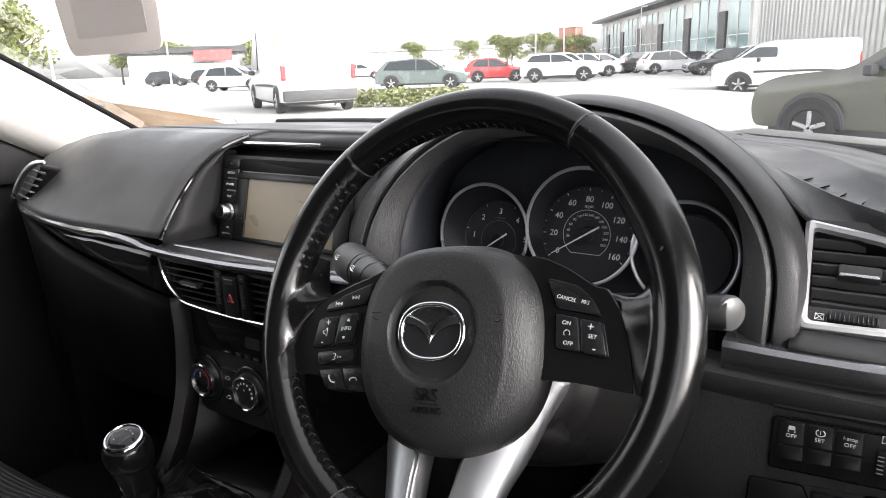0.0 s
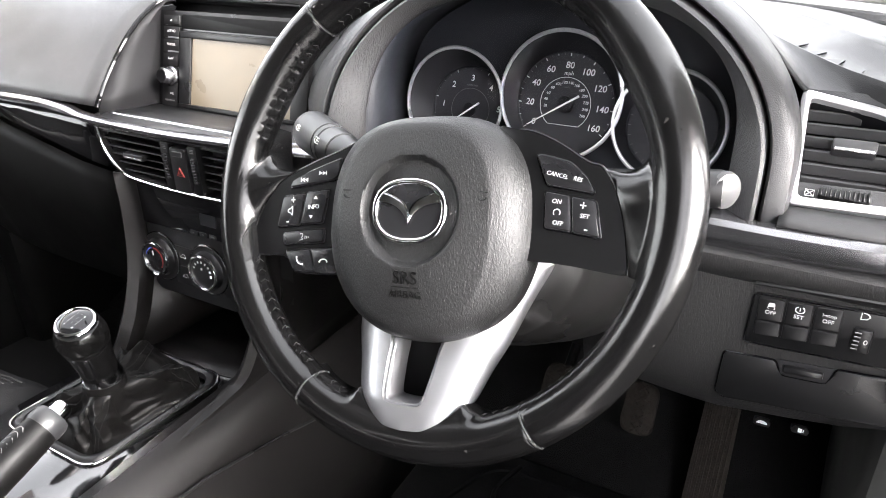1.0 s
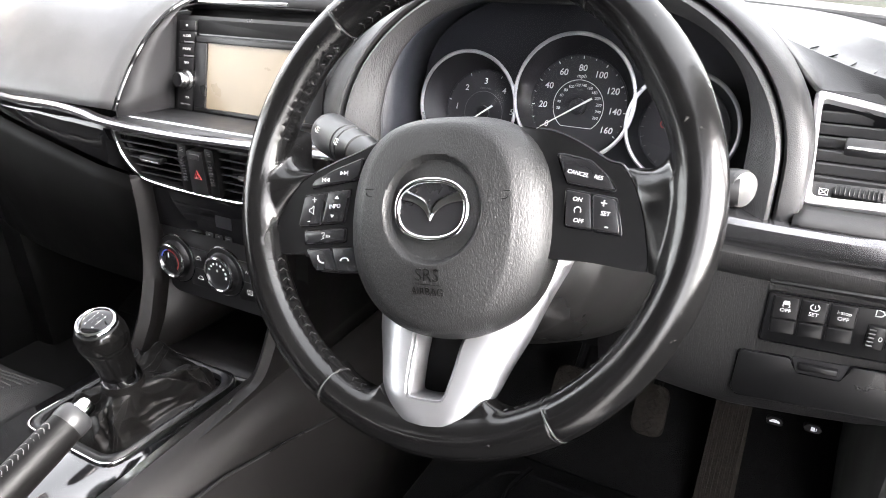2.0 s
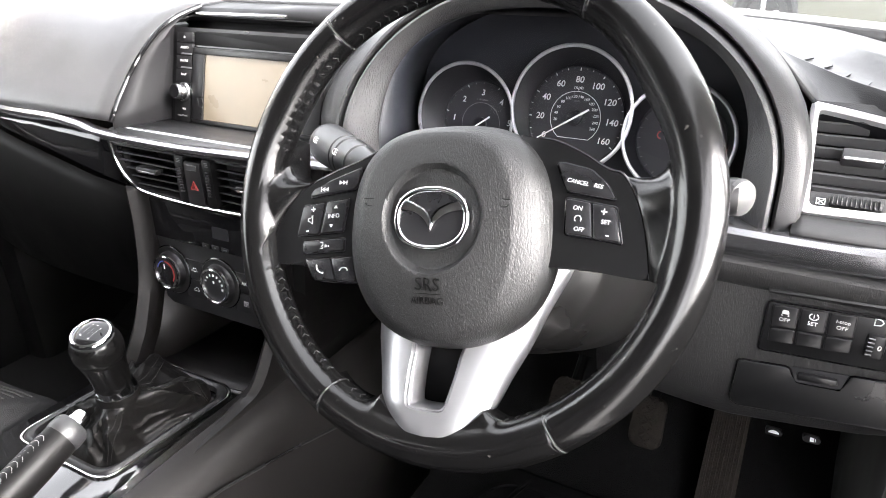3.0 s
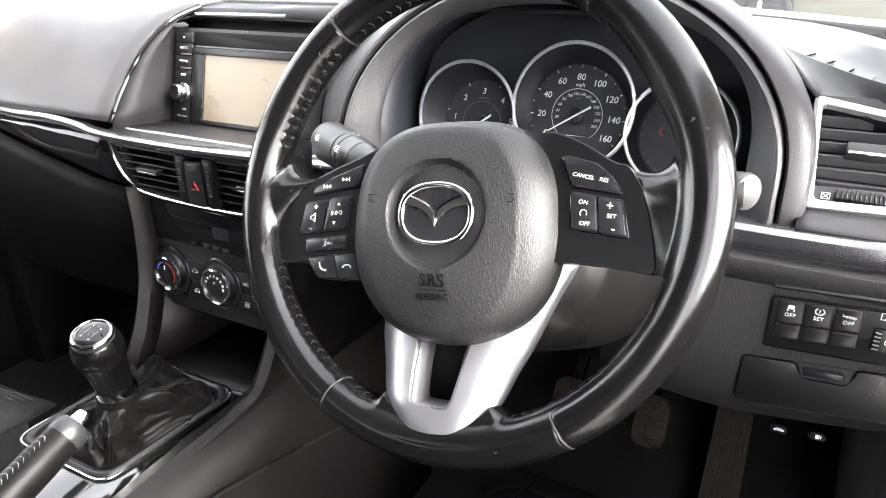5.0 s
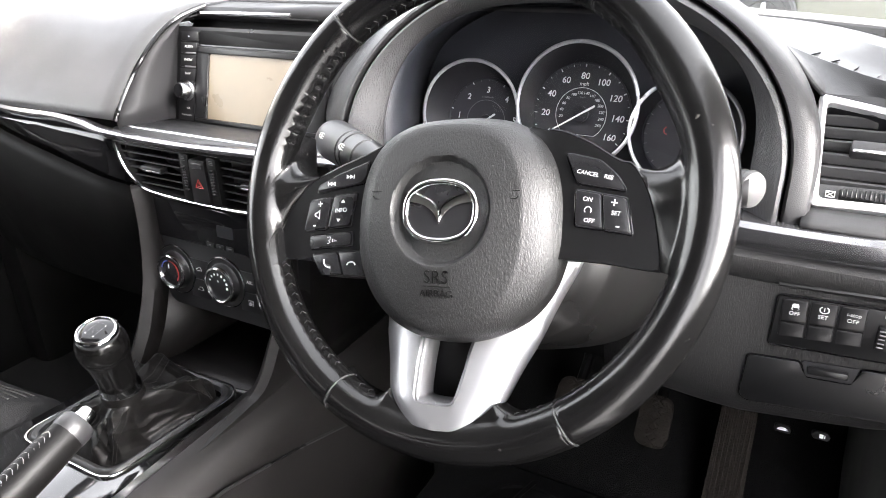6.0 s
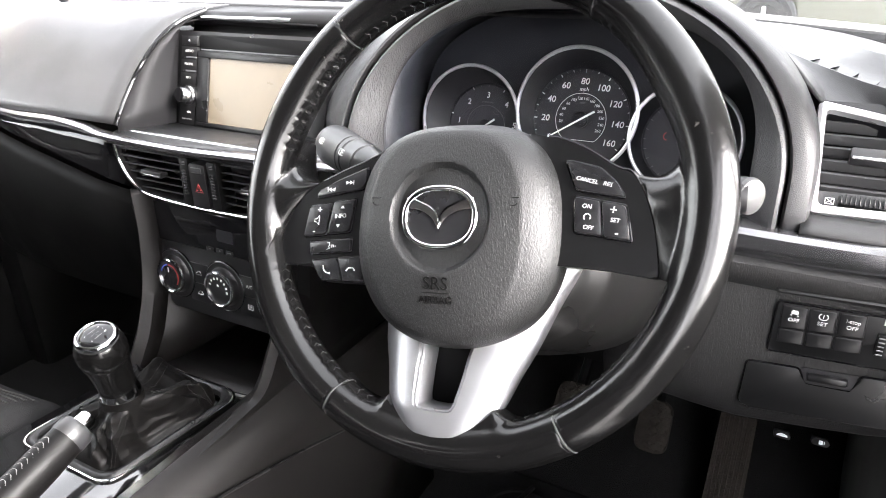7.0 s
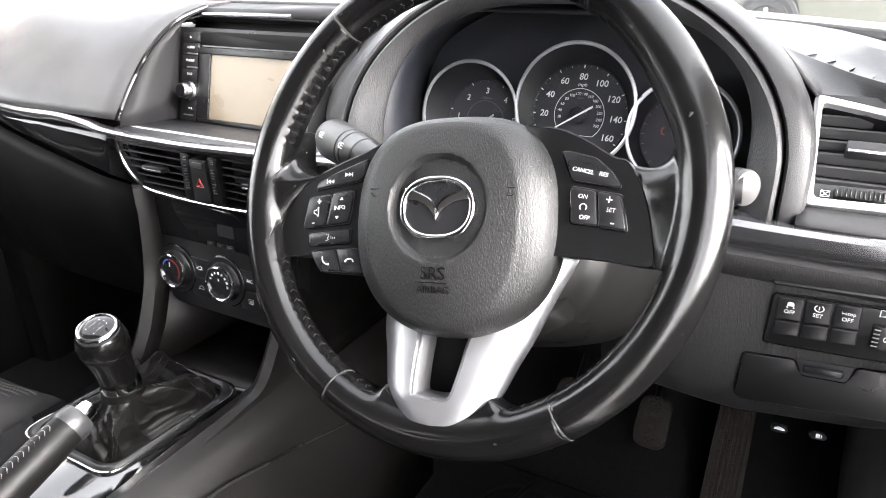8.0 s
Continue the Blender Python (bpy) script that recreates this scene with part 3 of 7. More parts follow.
for a, b in zip(flank, flank[1:]):
    for j in range(len(a) - 1):
        bm.faces.new((a[j], b[j], b[j + 1], a[j + 1]))
part("driver_pad", bm, PAD, dash, "grained black pad round the side vent", solid=0.003)
# lower knee panel
KP = [(0.170, 0.869), (0.152, 0.8655), (0.1465, 0.861), (0.1460, 0.857), (0.149, 0.846), (0.152, 0.842), (0.150, 0.82), (0.149, 0.79), (0.1495, 0.76), (0.152, 0.735), (0.160, 0.712), (0.180, 0.697), (0.215, 0.690), (0.30, 0.688)]
rows = [[(x, y + (0.012 * max(0, (0.17 - x) / 0.1) if x < 0.17 else 0) + 0.02 * max(0.0, (x - 0.27) / 0.1) ** 2, z + 0.02 * max(0.0, (x - 0.2) / 0.15)) if z < 0.74 else
         (x, y + (0.012 * max(0, (0.17 - x) / 0.1) if x < 0.17 else 0), z) for x in (0.075, 0.12, 0.16, 0.18, 0.2, 0.23, 0.26, 0.3, 0.34, 0.365)] for y, z in KP]
part("knee_panel", grid(rows), KNEE, dash, "hide-grained black knee panel", solid=0.004)
part("panel_joint", box(0.0016, 0.003, 0.014, (0.2105, 0.1485, 0.8525)), GLOSS, dash)
part("panel_ledge", tube([(0.212, 0.1475, 0.8435), (0.30, 0.1475, 0.848), (0.36, 0.150, 0.851)], 0.0022, 8), PLASTIC, dash)
# silver strips
def strip(pts, h0, h1, name, label, prof=((0.010, 0.0), (0.0, 0.0), (-0.004, -0.25), (-0.0035, -0.6), (0.002, -0.95), (0.012, -1.0))):
    """A strip with a bright rounded top edge: rows of (x, y, z top)."""
    line = spline(pts, 6)
    n = len(line)
    return part(name, grid([[(x, y + dy, z + dz * (h0 + (h1 - h0) * i / (n - 1))) for dy, dz in prof] for i, (x, y, z) in enumerate(line)]), STRIP, dash, label)


strip([(0.17, 0.150, 0.8915), (0.22, 0.148, 0.8915), (0.29, 0.148, 0.8925), (0.362, 0.153, 0.895)], 0.027, 0.021, "silver_strip", "dark silver trim strip with bright upper edge",
      ((0.02, 0.02), (0.004, 0.02), (-0.002, -0.02), (-0.0055, -0.18), (-0.0055, -0.28), (-0.0045, -0.55), (-0.0025, -0.85), (0.001, -1.0), (0.015, -1.03)))
strip([(-1.05, 0.20, 0.925), (-0.90, 0.128, 0.918), (-0.72, 0.102, 0.912), (-0.62, 0.1, 0.912), (-0.565, 0.099, 0.908), (-0.524, 0.098, 0.902), (-0.41, 0.097, 0.900), (-0.29, 0.098, 0.903), (-0.17, 0.104, 0.905)],
      0.014, 0.009, "silver_strip", "dark silver trim strip with bright upper edge")
# piano black band under the passenger strip
rows = []
for x, z1 in ((-1.05, 0.93), (-0.9, 0.905), (-0.74, 0.876), (-0.67, 0.863), (-0.6, 0.848), (-0.55, 0.838), (-0.5, 0.832)):
    y = 0.108 + 0.1 * fall(x)
    z0 = 0.9 + 0.012 * fall(x)
    rows.append([(x, y + 0.004, z0), (x, y - 0.002, z0 * 0.7 + z1 * 0.3), (x, y + 0.004, z1), (x, y + 0.03, z1 - 0.004)])
part("gloss_band", grid(rows), GLOSS, dash, "piano black band", solid=0.002)
# glovebox below
rows = []
for i in range(9):
    x = -1.06 + 0.55 * i / 8
    t = 0.93 - 0.1 * min(1, (x + 1.05) / 0.5)
    rows.append([(x, 0.115 + 0.1 * fall(x), t - 0.004), (x, 0.107 + 0.1 * fall(x), t - 0.02), (x, 0.12 + 0.1 * fall(x), 0.74), (x, 0.15 + 0.06 * fall(x), 0.64), (x, 0.24, 0.585), (x, 0.5, 0.58)])
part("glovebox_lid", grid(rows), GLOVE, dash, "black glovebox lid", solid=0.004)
# dark inner structure behind the openings
part("dash_core", box(0.98, 0.02, 0.36, (-0.25, 0.345, 0.79), 0.004), HARD, dash)
part("lower_baffle", box(0.36, 0.02, 0.22, (-0.05, 0.33, 0.78), 0.004), HARD, dash)

# the recess round the radio
RL = [(-0.508, 0.107, 0.898)] + [(x + 0.004, y + 0.002, z) for (y, z), x in zip(PROFILE, ENDX)]
RADIO_L = -0.5035
rows = []
for p in spline(RL, 4):
    back = max(p[1] + 0.004, 0.190 + 0.26 * (p[2] - 0.905))
    q = (RADIO_L, back, min(p[2], 1.012))
    rows.append([p, (p[0] + 0.004, p[1] + (q[1] - p[1]) * 0.35, p[2] - 0.001), (p[0] * 0.3 + q[0] * 0.7, p[1] + (q[1] - p[1]) * 0.8, p[2]), q])
part("recess_side", grid(rows), RECESS, dash, solid=0.002)
part("recess_ledge", grid([[(-0.52, 0.10, 0.8985), (-0.2, 0.10, 0.8985)], [(-0.515, 0.110, 0.9025), (-0.2, 0.110, 0.9025)], [(-0.51, 0.120, 0.9025), (-0.2, 0.120, 0.9025)], [(-0.51, 0.20, 0.8945), (-0.2, 0.20, 0.8945)]]), PAD, dash, solid=0.002)
part("ledge_lip", tube([(-0.502, 0.116, 0.9035), (-0.40, 0.115, 0.9035), (-0.2, 0.115, 0.9035)], 0.0020, 8), STRIP, dash)
bead = spline([(-0.4975, 0.222, 1.0160), (-0.488, 0.2345, 1.0190), (-0.470, 0.2360, 1.0195), (-0.40, 0.2350, 1.0190), (-0.30, 0.2365, 1.0180)], 5)
part("recess_bead", tube(bead, 0.0012, 6), RECESS, dash, "thin dark bead round the recess")
part("recess_brow", grid([[(-0.51, 0.292, 1.0315), (-0.22, 0.292, 1.0315)], [(-0.512, 0.246, 1.0275), (-0.22, 0.246, 1.0285)], [(-0.515, 0.238, 1.022), (-0.22, 0.238, 1.024)], [(-0.516, 0.240, 1.016), (-0.22, 0.240, 1.018)], [(-0.517, 0.252, 1.008), (-0.22, 0.252, 1.010)]]), RECESS, dash, solid=0.002)
part("recess_back", grid([[(-0.504, 0.250, 1.016), (-0.22, 0.250, 1.016)], [(-0.504, 0.236, 1.0), (-0.22, 0.236, 1.0)], [(-0.506, 0.225, 0.98), (-0.22, 0.225, 0.98)]]), HARD, dash, solid=0.002)
part("brow_trim", tube([(-0.488, 0.2365, 1.0215), (-0.41, 0.2345, 1.0225), (-0.3385, 0.2365, 1.0225)], 0.0026, 8), CHROME, dash, "thin bright trim bar")
# small wedge-shaped demister slots behind the crease
for i in range(6):
    x = 0.1915 + 0.0172 * i
    c, c2 = Vector(along(CREASE, x)), Vector(along(CREASE, x + 0.004))
    e1 = (c2 - c).normalized()
    e2 = (Vector((0, 0, 1)).cross(e1)).normalized()
    e3 = e1.cross(e2)
    o = c + e2 * 0.0030 - Vector((0, 0, 0.0012))
    part("demister_slot", prism([(-0.0085, 0.0), (0.0085, 0.0), (-0.001, 0.0150)], 0, 0.0015), DIAL, dash, m=Matrix(((e1.x, e2.x, e3.x, o.x), (e1.y, e2.y, e3.y, o.y), (e1.z, e2.z, e3.z, o.z), (0, 0, 0, 1))))
# vent at the passenger's end
ev = thing("end_air_vent", facing(-0.885, 0.142, 0.957, 22, -14), "black end air vent with bright chrome edge", "air vent")
eo = rounded([(-0.077, -0.036), (-0.029, -0.033), (0.010, -0.012), (0.024, 0.008), (0.040, 0.032), (0.020, 0.034), (-0.018, 0.020)], 0.008)
part("vent_body", prism(eo, -0.03, 0.002, 0.002), HARD, ev)
edge = spline([(-0.078, -0.036, 0.002), (-0.074, -0.026, 0.003), (-0.050, 0.002, 0.004), (-0.018, 0.023, 0.004), (0.012, 0.033, 0.002), (0.034, 0.037, -0.002)], 5)
part("chrome_edge", tube(edge, [0.0012 + 0.0040 * math.sin(math.pi * (k + 0.6) / (len(edge) + 0.2)) ** 0.5 for k in range(len(edge))], 10), BRIGHT, ev, "bright chrome edge")
for i in range(5):
    v = -0.026 + 0.0115 * i
    part("slat", box(0.060, 0.0034, 0.008, (-0.027 + 1.05 * (v + 0.026), v, -0.0005), 0.0008, 1), VENT_GREY, ev)

# ---- steering wheel ----
TAU, RHO = radians(26.5), radians(8.9)
wn_ = Vector((0, -math.cos(TAU), math.sin(TAU)))
wu0, wv0 = Vector((1, 0, 0)), Vector((0, math.sin(TAU), math.cos(TAU)))
wu, wv = wu0 * math.cos(RHO) + wv0 * math.sin(RHO), -wu0 * math.sin(RHO) + wv0 * math.cos(RHO)
WM = Matrix(((wu.x, wv.x, wn_.x, 0), (wu.y, wv.y, wn_.y, 0), (wu.z, wv.z, wn_.z, 0.93), (0, 0, 0, 1)))
wheel = thing("steering_wheel", WM, "black leather steering wheel with silver lower spoke, turned slightly", "steering wheel")
RC = 0.1695


PUCKER = [(66, 124, 0.25), (129, 166, 1.0), (197, 237, 0.6), (241, 256, 0.5), (284, 299, 0.3), (303, 343, 0.35), (22, 51, 0.35)]
PITCH = 3.1


def rim_ring(a, k=1.0):
    """A ring of the rim's section at angle a: fatter at the grips, a soft ridge along its face, gathered along the stitched seam."""
    d = math.degrees(a) % 360
    fat = 1.0 + 0.10 * math.exp(-((d - 152) / 14) ** 2) + 0.10 * math.exp(-((d - 28) / 14) ** 2)
    ru, rw = 0.0158 * fat * k, 0.0172 * k
    amp, lobe = 0.0, 0.0
    for a0, a1, h in PUCKER:
        if a0 <= d <= a1:
            amp = h * min(1.0, (d - a0) / 3.0, (a1 - d) / 3.0)
            lobe = abs(math.sin(math.pi * (d - a0) / PITCH)) ** 0.7
    ridge = 0.00045 * (0.6 + 0.4 * math.sin(d * 0.11)) if 40 < d < 320 and not 160 < d < 200 else 0.0003
    out = []
    for i in range(44):
        t = 2 * math.pi * i / 44
        deg = math.degrees(t)
        dt = deg - 166
        # fine drawn wrinkles fade out from the seam across the face
        pull = noise.noise(Vector((d * 2.3, deg * 0.035, 3.7))) * math.exp(-((deg - 148) / 26) ** 2)
        bump = amp * (0.0014 * (lobe - 0.45) * math.exp(-(dt / 13) ** 2) - 0.0012 * math.exp(-(dt / 5) ** 2) + 0.00013 * pull)
        bump += ridge * math.exp(-((deg - 118) / 7) ** 2)
        r = RC - 0.0008 * (fat - 1) * 20 + (ru + bump) * math.cos(t)
        out.append((r * math.cos(a), r * math.sin(a), (rw + bump) * math.sin(t)))
    return out


# paler than the leather: the glint along the seam ridge is in the colour
SEAM = mat("seam_glint", (0.030, 0.030, 0.030), 0.25, spec=0.8)
SEAMS = [53.6, 127, 239.5, 301]
for i, a0 in enumerate(SEAMS):
    a1 = SEAMS[(i + 1) % 4] + (360 if i == 3 else 0)
    n = max(8, int((a1 - a0) / 0.34))
    rows = []
    for k in range(n + 1):
        e = min(k, n - k)
        rows.append(rim_ring(radians(a0 + 0.12 + (a1 - a0 - 0.24) * k / n), 0.955 if e == 0 else 0.985 if e == 1 else 1.0))
    part("rim_cover", grid(rows, closed=True), LEATHER, wheel, "worn shiny black leather")
for a in SEAMS:
    part("rim_seam", grid([rim_ring(radians(a - 0.34), 0.955), rim_ring(radians(a - 0.18), 1.016), rim_ring(radians(a), 1.026), rim_ring(radians(a + 0.18), 1.016), rim_ring(radians(a + 0.34), 0.955)], closed=True), SEAM, wheel)


def stitches(a0, a1, name, size=1.0):
    """Hooked thread along the rim's inner face: a slanted stroke and a short return at each hole."""
    bm = bmesh.new()
    n = int((a1 - a0) / PITCH)
    for i in range(n):
        c = a0 + PITCH * (i + 1.0)
        for way in (((0.6, 160), (0.1, 167), (-0.2, 173)), ((-0.2, 173), (0.3, 178), (0.6, 184))):
            p = []
            for da, t in way:
                a, tt = radians(c + da), radians(t)
                r = RC + 0.0160 * math.cos(tt)
                p.append((r * math.cos(a), r * math.sin(a), 0.0174 * math.sin(tt)))
            tube(p, [0.00026 * size, 0.00048 * size, 0.00038 * size], 6, bm=bm)
    part(name, bm, THREAD, wheel, kind="stuff")


stitches(66, 124, "stitching", 0.8)
stitches(129, 166, "stitching", 1.15)
stitches(197, 237, "stitching")
stitches(241, 256, "stitching", 0.9)
stitches(284, 299, "stitching", 0.8)
stitches(303, 343, "stitching", 0.7)
stitches(22, 51, "stitching", 0.7)

# airbag cover: a slightly domed face, a broad shoulder that falls away to its foot, and a round dish for the badge
CU, CV = -0.001, -0.0125


def cover_point(q, t):
    """Point of the cover: q 0 to 1 over the face, 1 to 2 down the shoulder."""
    c, sn = math.cos(t), math.sin(t)
    n = 2.8 if sn > 0 else 2.2
    rf = ((abs(c) / 0.0600) ** n + (abs(sn) / (0.0700 if sn > 0 else 0.0735)) ** n) ** (-1 / n)
    rb = ((abs(c) / 0.0798) ** n + (abs(sn) / 0.0795) ** n) ** (-1 / n)
    fall = 0.0052 + 0.0058 * max(0.0, -sn)
    if q <= 1:
        r, w = rf * q, 0.0265 - fall * q ** 2.2 - 0.0012 * max(0.0, (q - 0.93) / 0.07) ** 2
    else:
        k = q - 1
        r, w = rf + (rb - rf) * (k ** 0.92), 0.0253 - fall - (0.0285 - fall) * (0.55 * k + 0.45 * k ** 3)
    u, v = r * c, -0.0225 + r * sn
    d = math.hypot(u - CU, v - CV)
    if d < 0.0385:
        k = min(1.0, (0.0385 - d) / 0.0045)
        w -= 0.0060 * k * k * (3 - 2 * k) + 0.0012 * max(0.0, 1 - d / 0.034)
    return (u, v, w)


QS = [k / 44 for k in range(44)] + [1.0, 1.03, 1.08, 1.15, 1.25, 1.38, 1.52, 1.66, 1.8, 1.92, 2.0]
rows = [[cover_point(max(q, 0.002), 2 * math.pi * i / 96) for i in range(96)] for q in QS]
rows.append([(p[0] * 0.99, -0.0225 + (p[1] + 0.0225) * 0.99, -0.02) for p in rows[-1]])
cover = part("airbag_cover", grid(rows, closed=True), PAD_COVER, wheel, "grained black airbag cover")
letters("SRS", 0.0125, cover, pose(0.000, -0.0580, 0.0245, 7), EMBOSS, shear=0.0, depth=0.0004)
letters("AIRBAG", 0.0072, cover, pose(0.000, -0.0688, 0.0225, 12), EMBOSS, depth=0.0004)
part("rule", box(0.021, 0.0006, 0.0008, (0.000, -0.0640, 0.0234)), EMBOSS, cover)
for s in (-1, 1):
    h = 0.0226
    bm = tube([(s * 0.0500 - 0.0055, 0.0010, h), (s * 0.0500 + 0.0055, 0.0010, h - 0.0003 * s)], 0.00045, 6)
    tube(spline([(s * 0.0500 - 0.0045, -0.0022, h), (s * 0.0500 - 0.003, -0.0040, h), (s * 0.0500 + 0.003, -0.0040, h), (s * 0.0500 + 0.0045, -0.0022, h)], 3), 0.0005, 6, bm=bm)
    part("horn_mark", bm, HARD, cover)
# badge: an oval ring with two spread wings
badge = part("badge", prism([(-0.0006 + 0.0262 * math.cos(t), -0.0128 + 0.0205 * math.sin(t)) for t in [2 * math.pi * i / 48 for i in range(48)]], 0.0170, 0.0232, 0.0006), KEY, wheel, "oval chrome badge on the airbag cover")
ring = []
for i in range(72):
    t = 2 * math.pi * i / 72
    ring.append((-0.0006 + 0.0264 * math.copysign(abs(math.cos(t)) ** 0.86, math.cos(t)), -0.0128 + 0.0203 * math.copysign(abs(math.sin(t)) ** 0.86, math.sin(t)), 0.0236))
part("badge_ring", tube(ring, 0.0023, 14, closed=True, flat=0.9), CHROME, badge, "chrome oval ring")
for s in (-1, 1):
    up = spline([(-0.0006 + s * 0.0250, 0.0015), (-0.0006 + s * 0.0215, 0.0008), (-0.0006 + s * 0.0135, -0.0016), (-0.0006 + s * 0.0055, -0.0053), (-0.0006 + s * 0.0018, -0.0092), (-0.0006, -0.0135)], 5)
    lo = spline([(-0.0006 + s * 0.0256, -0.0078), (-0.0006 + s * 0.0210, -0.0076), (-0.0006 + s * 0.0130, -0.0092), (-0.0006 + s * 0.0064, -0.0130), (-0.0006 + s * 0.0027, -0.0172), (-0.0006, -0.0222)], 5)
    rows = [[(a[0], a[1], 0.0232), (a[0] * 0.92 + b[0] * 0.08, a[1] * 0.92 + b[1] * 0.08, 0.0246), (a[0] * 0.5 + b[0] * 0.5, a[1] * 0.5 + b[1] * 0.5, 0.0240), (a[0] * 0.1 + b[0] * 0.9, a[1] * 0.1 + b[1] * 0.9, 0.0246), (b[0], b[1], 0.0232)] for a, b in zip(up, lo)]
    part("badge_wing", grid(rows), CHROME, badge, solid=0.0004)

# button carriers
LEFT_LB = [(0.050, 0.0435), (0.0597, 0.0398), (0.0765, 0.0325), (0.0966, 0.0252), (0.1093, 0.0198), (0.1197, 0.0152), (0.1301, 0.0086), (0.1400, -0.0026), (0.1470, -0.0140), (0.1515, -0.0255), (0.1535, -0.0369), (0.1520, -0.0437), (0.1463, -0.0482), (0.1361, -0.0488), (0.1190, -0.0466), (0.1160, -0.0530), (0.1085, -0.0606), (0.0896, -0.0612), (0.0714, -0.0606), (0.05, -0.056)]
LB = [(0.050, 0.0490), (0.0661, 0.0450), (0.0751, 0.0434), (0.0848, 0.0396), (0.0963, 0.0336), (0.1076, 0.0262), (0.1149, 0.0222), (0.1213, 0.0204), (0.1276, 0.0117), (0.1325, 0.0009), (0.1361, -0.0114), (0.1382, -0.0219), (0.1401, -0.0358), (0.1409, -0.0469), (0.1283, -0.0457), (0.1071, -0.0427), (0.0887, -0.0413), (0.05, -0.041)]


def smooth_max(a, b, k=0.004):
    h = max(k - abs(a - b), 0.0) / k
    return max(a, b) + h * h * k * 0.25


def saddle(free, held, a0, a1, s, roll, joined=False):
    """Leather between a held edge and the rim: it lies over the rim's round, falls to the held edge and rolls back over the free one."""
    edge = spline(free, 6)
    nf = len(edge)
    edge = edge[:-1] + spline(held, 6)
    fine = [Vector(p[:2]) for p in spline(free, 12)]
    rows = []
    for i, p in enumerate(edge):
        f = i / (len(edge) - 1)
        a = radians(a0 + (a1 - a0) * f)
        rim = Vector((RC * math.cos(a), RC * math.sin(a)))
        q0 = Vector(p[:2])
        fade = min(1.0, 1.0 if joined else (1 - f) * 12, f * 8)
        row = [(s * q0.x, q0.y, p[2] - roll - 0.012)]
        for k in range(25):
            q = k / 24
            g = q0.lerp(rim, q)
            rho = abs(RC - g.length)
            wr = 0.0174 * math.sqrt(max(0.0, 1 - (rho / 0.0163) ** 2)) if rho < 0.0163 else -0.01
            d = min((g - h).length for h in fine)
            drop = 0.55 * (roll - math.sqrt(roll * roll - (roll - d) ** 2)) if d < roll else 0.0
            w = smooth_max(wr, p[2] + (0.0135 - p[2]) * q ** 0.9 - drop, 0.0001 + 0.006 * fade) - 0.0006 + 0.0009 * fade * (1 - q * q)
            row.append((s * g.x, g.y, w))
        rows.append(row)
    return grid(rows)


for s in (-1, 1):
    pts = [(s * u, v) for u, v in (LB if s > 0 else LEFT_LB)]
    carrier = part("button_carrier", prism(rounded(pts, 0.004), -0.022, 0.0005, 0.0025), CARRIER, wheel, "satin black button carrier")
    bead = LB[1:14] if s > 0 else LEFT_LB[1:14]
    part("carrier_edge", tube(spline([(s * u, v + 0.0004, -0.0004) for u, v in bead], 4), 0.0011, 8), GLOSS, carrier)
    # leather root between the carrier and the rim
    held = [(u + 0.0006, v, 0.0016) for u, v in (LB[7:14] if s > 0 else LEFT_LB[4:12])]
    free = [(0.1520, 0.0560, 0.004), (0.1500, 0.0430, 0.004), (0.1490, 0.0335, 0.004), (0.1460, 0.0250, 0.004), (0.1395, 0.0200, 0.003), (0.1310, 0.0188, 0.002)] + ([] if s > 0 else [(0.1200, 0.0190, 0.002)]) + [held[0]]
    part("spoke_root", saddle(free, held, 22, -18, s, 0.026), LEATHER, wheel, "leather-covered spoke root")


def key(name, pts, parent, r=0.0022, h=0.0034, label=""):
    cu_, cv_ = sum(p[0] for p in pts) / len(pts), sum(p[1] for p in pts) / len(pts)
    grow = [(u + math.copysign(0.0009, u - cu_), v + math.copysign(0.0009, v - cv_)) for u, v in pts]
    k_ = part(name, prism(rounded(pts, r, 3), -0.002, h, 0.0007), KEY, parent, label)
    part("key_rim", tube([(u, v, 0.0009) for u, v in rounded(grow, r, 3)], 0.0005, 5, closed=True), GLOSS, k_)
    part("key_gap", prism(rounded(grow, r, 3), -0.001, 0.0011), DIAL, k_)
    return k_


def arrow(u, v, w, s, parent, down=False, material=None):
    k = -1 if down else 1
    part("arrow", prism([(u - s, v - k * s * 0.6), (u + s, v - k * s * 0.6), (u, v + k * s * 0.8)], w, w + 0.0003), material or WHITE, parent, smooth=False)


Zk = 0.0037
# left: skip keys, volume, info, voice, call keys
k = key("skip_key", [(-0.1185, 0.0045), (-0.1165, 0.0100), (-0.100, 0.0170), (-0.0735, 0.0270), (-0.0745, 0.0160), (-0.0775, 0.0115)], wheel, label="track skip key")
for u, s in ((-0.1045, -1), (-0.0885, 1)):
    v = 0.0105 if s < 0 else 0.0158
    for d in (-0.0016, 0.0016):
        part("skip_mark", prism([(u + d - s * 0.0014, v + 0.0016), (u + d - s * 0.0014, v - 0.0016), (u + d + s * 0.0016, v)], Zk, Zk + 0.0003), KEYPRINT, k, smooth=False)
    part("skip_bar", box(0.0006, 0.0034, 0.0003, (u + s * 0.0036, v, Zk + 0.0001)), KEYPRINT, k, smooth=False)
k = key("volume_key", [(-0.1245, -0.0030), (-0.1045, 0.0002), (-0.1085, -0.0240), (-0.1285, -0.0260)], wheel, label="volume rocker key")
letters("+", 0.0085, k, pose(-0.1143, -0.0055, Zk, 0, 0, 4), KEYPRINT)
letters("-", 0.0090, k, pose(-0.1187, -0.0215, Zk, 0, 0, 4), KEYPRINT)
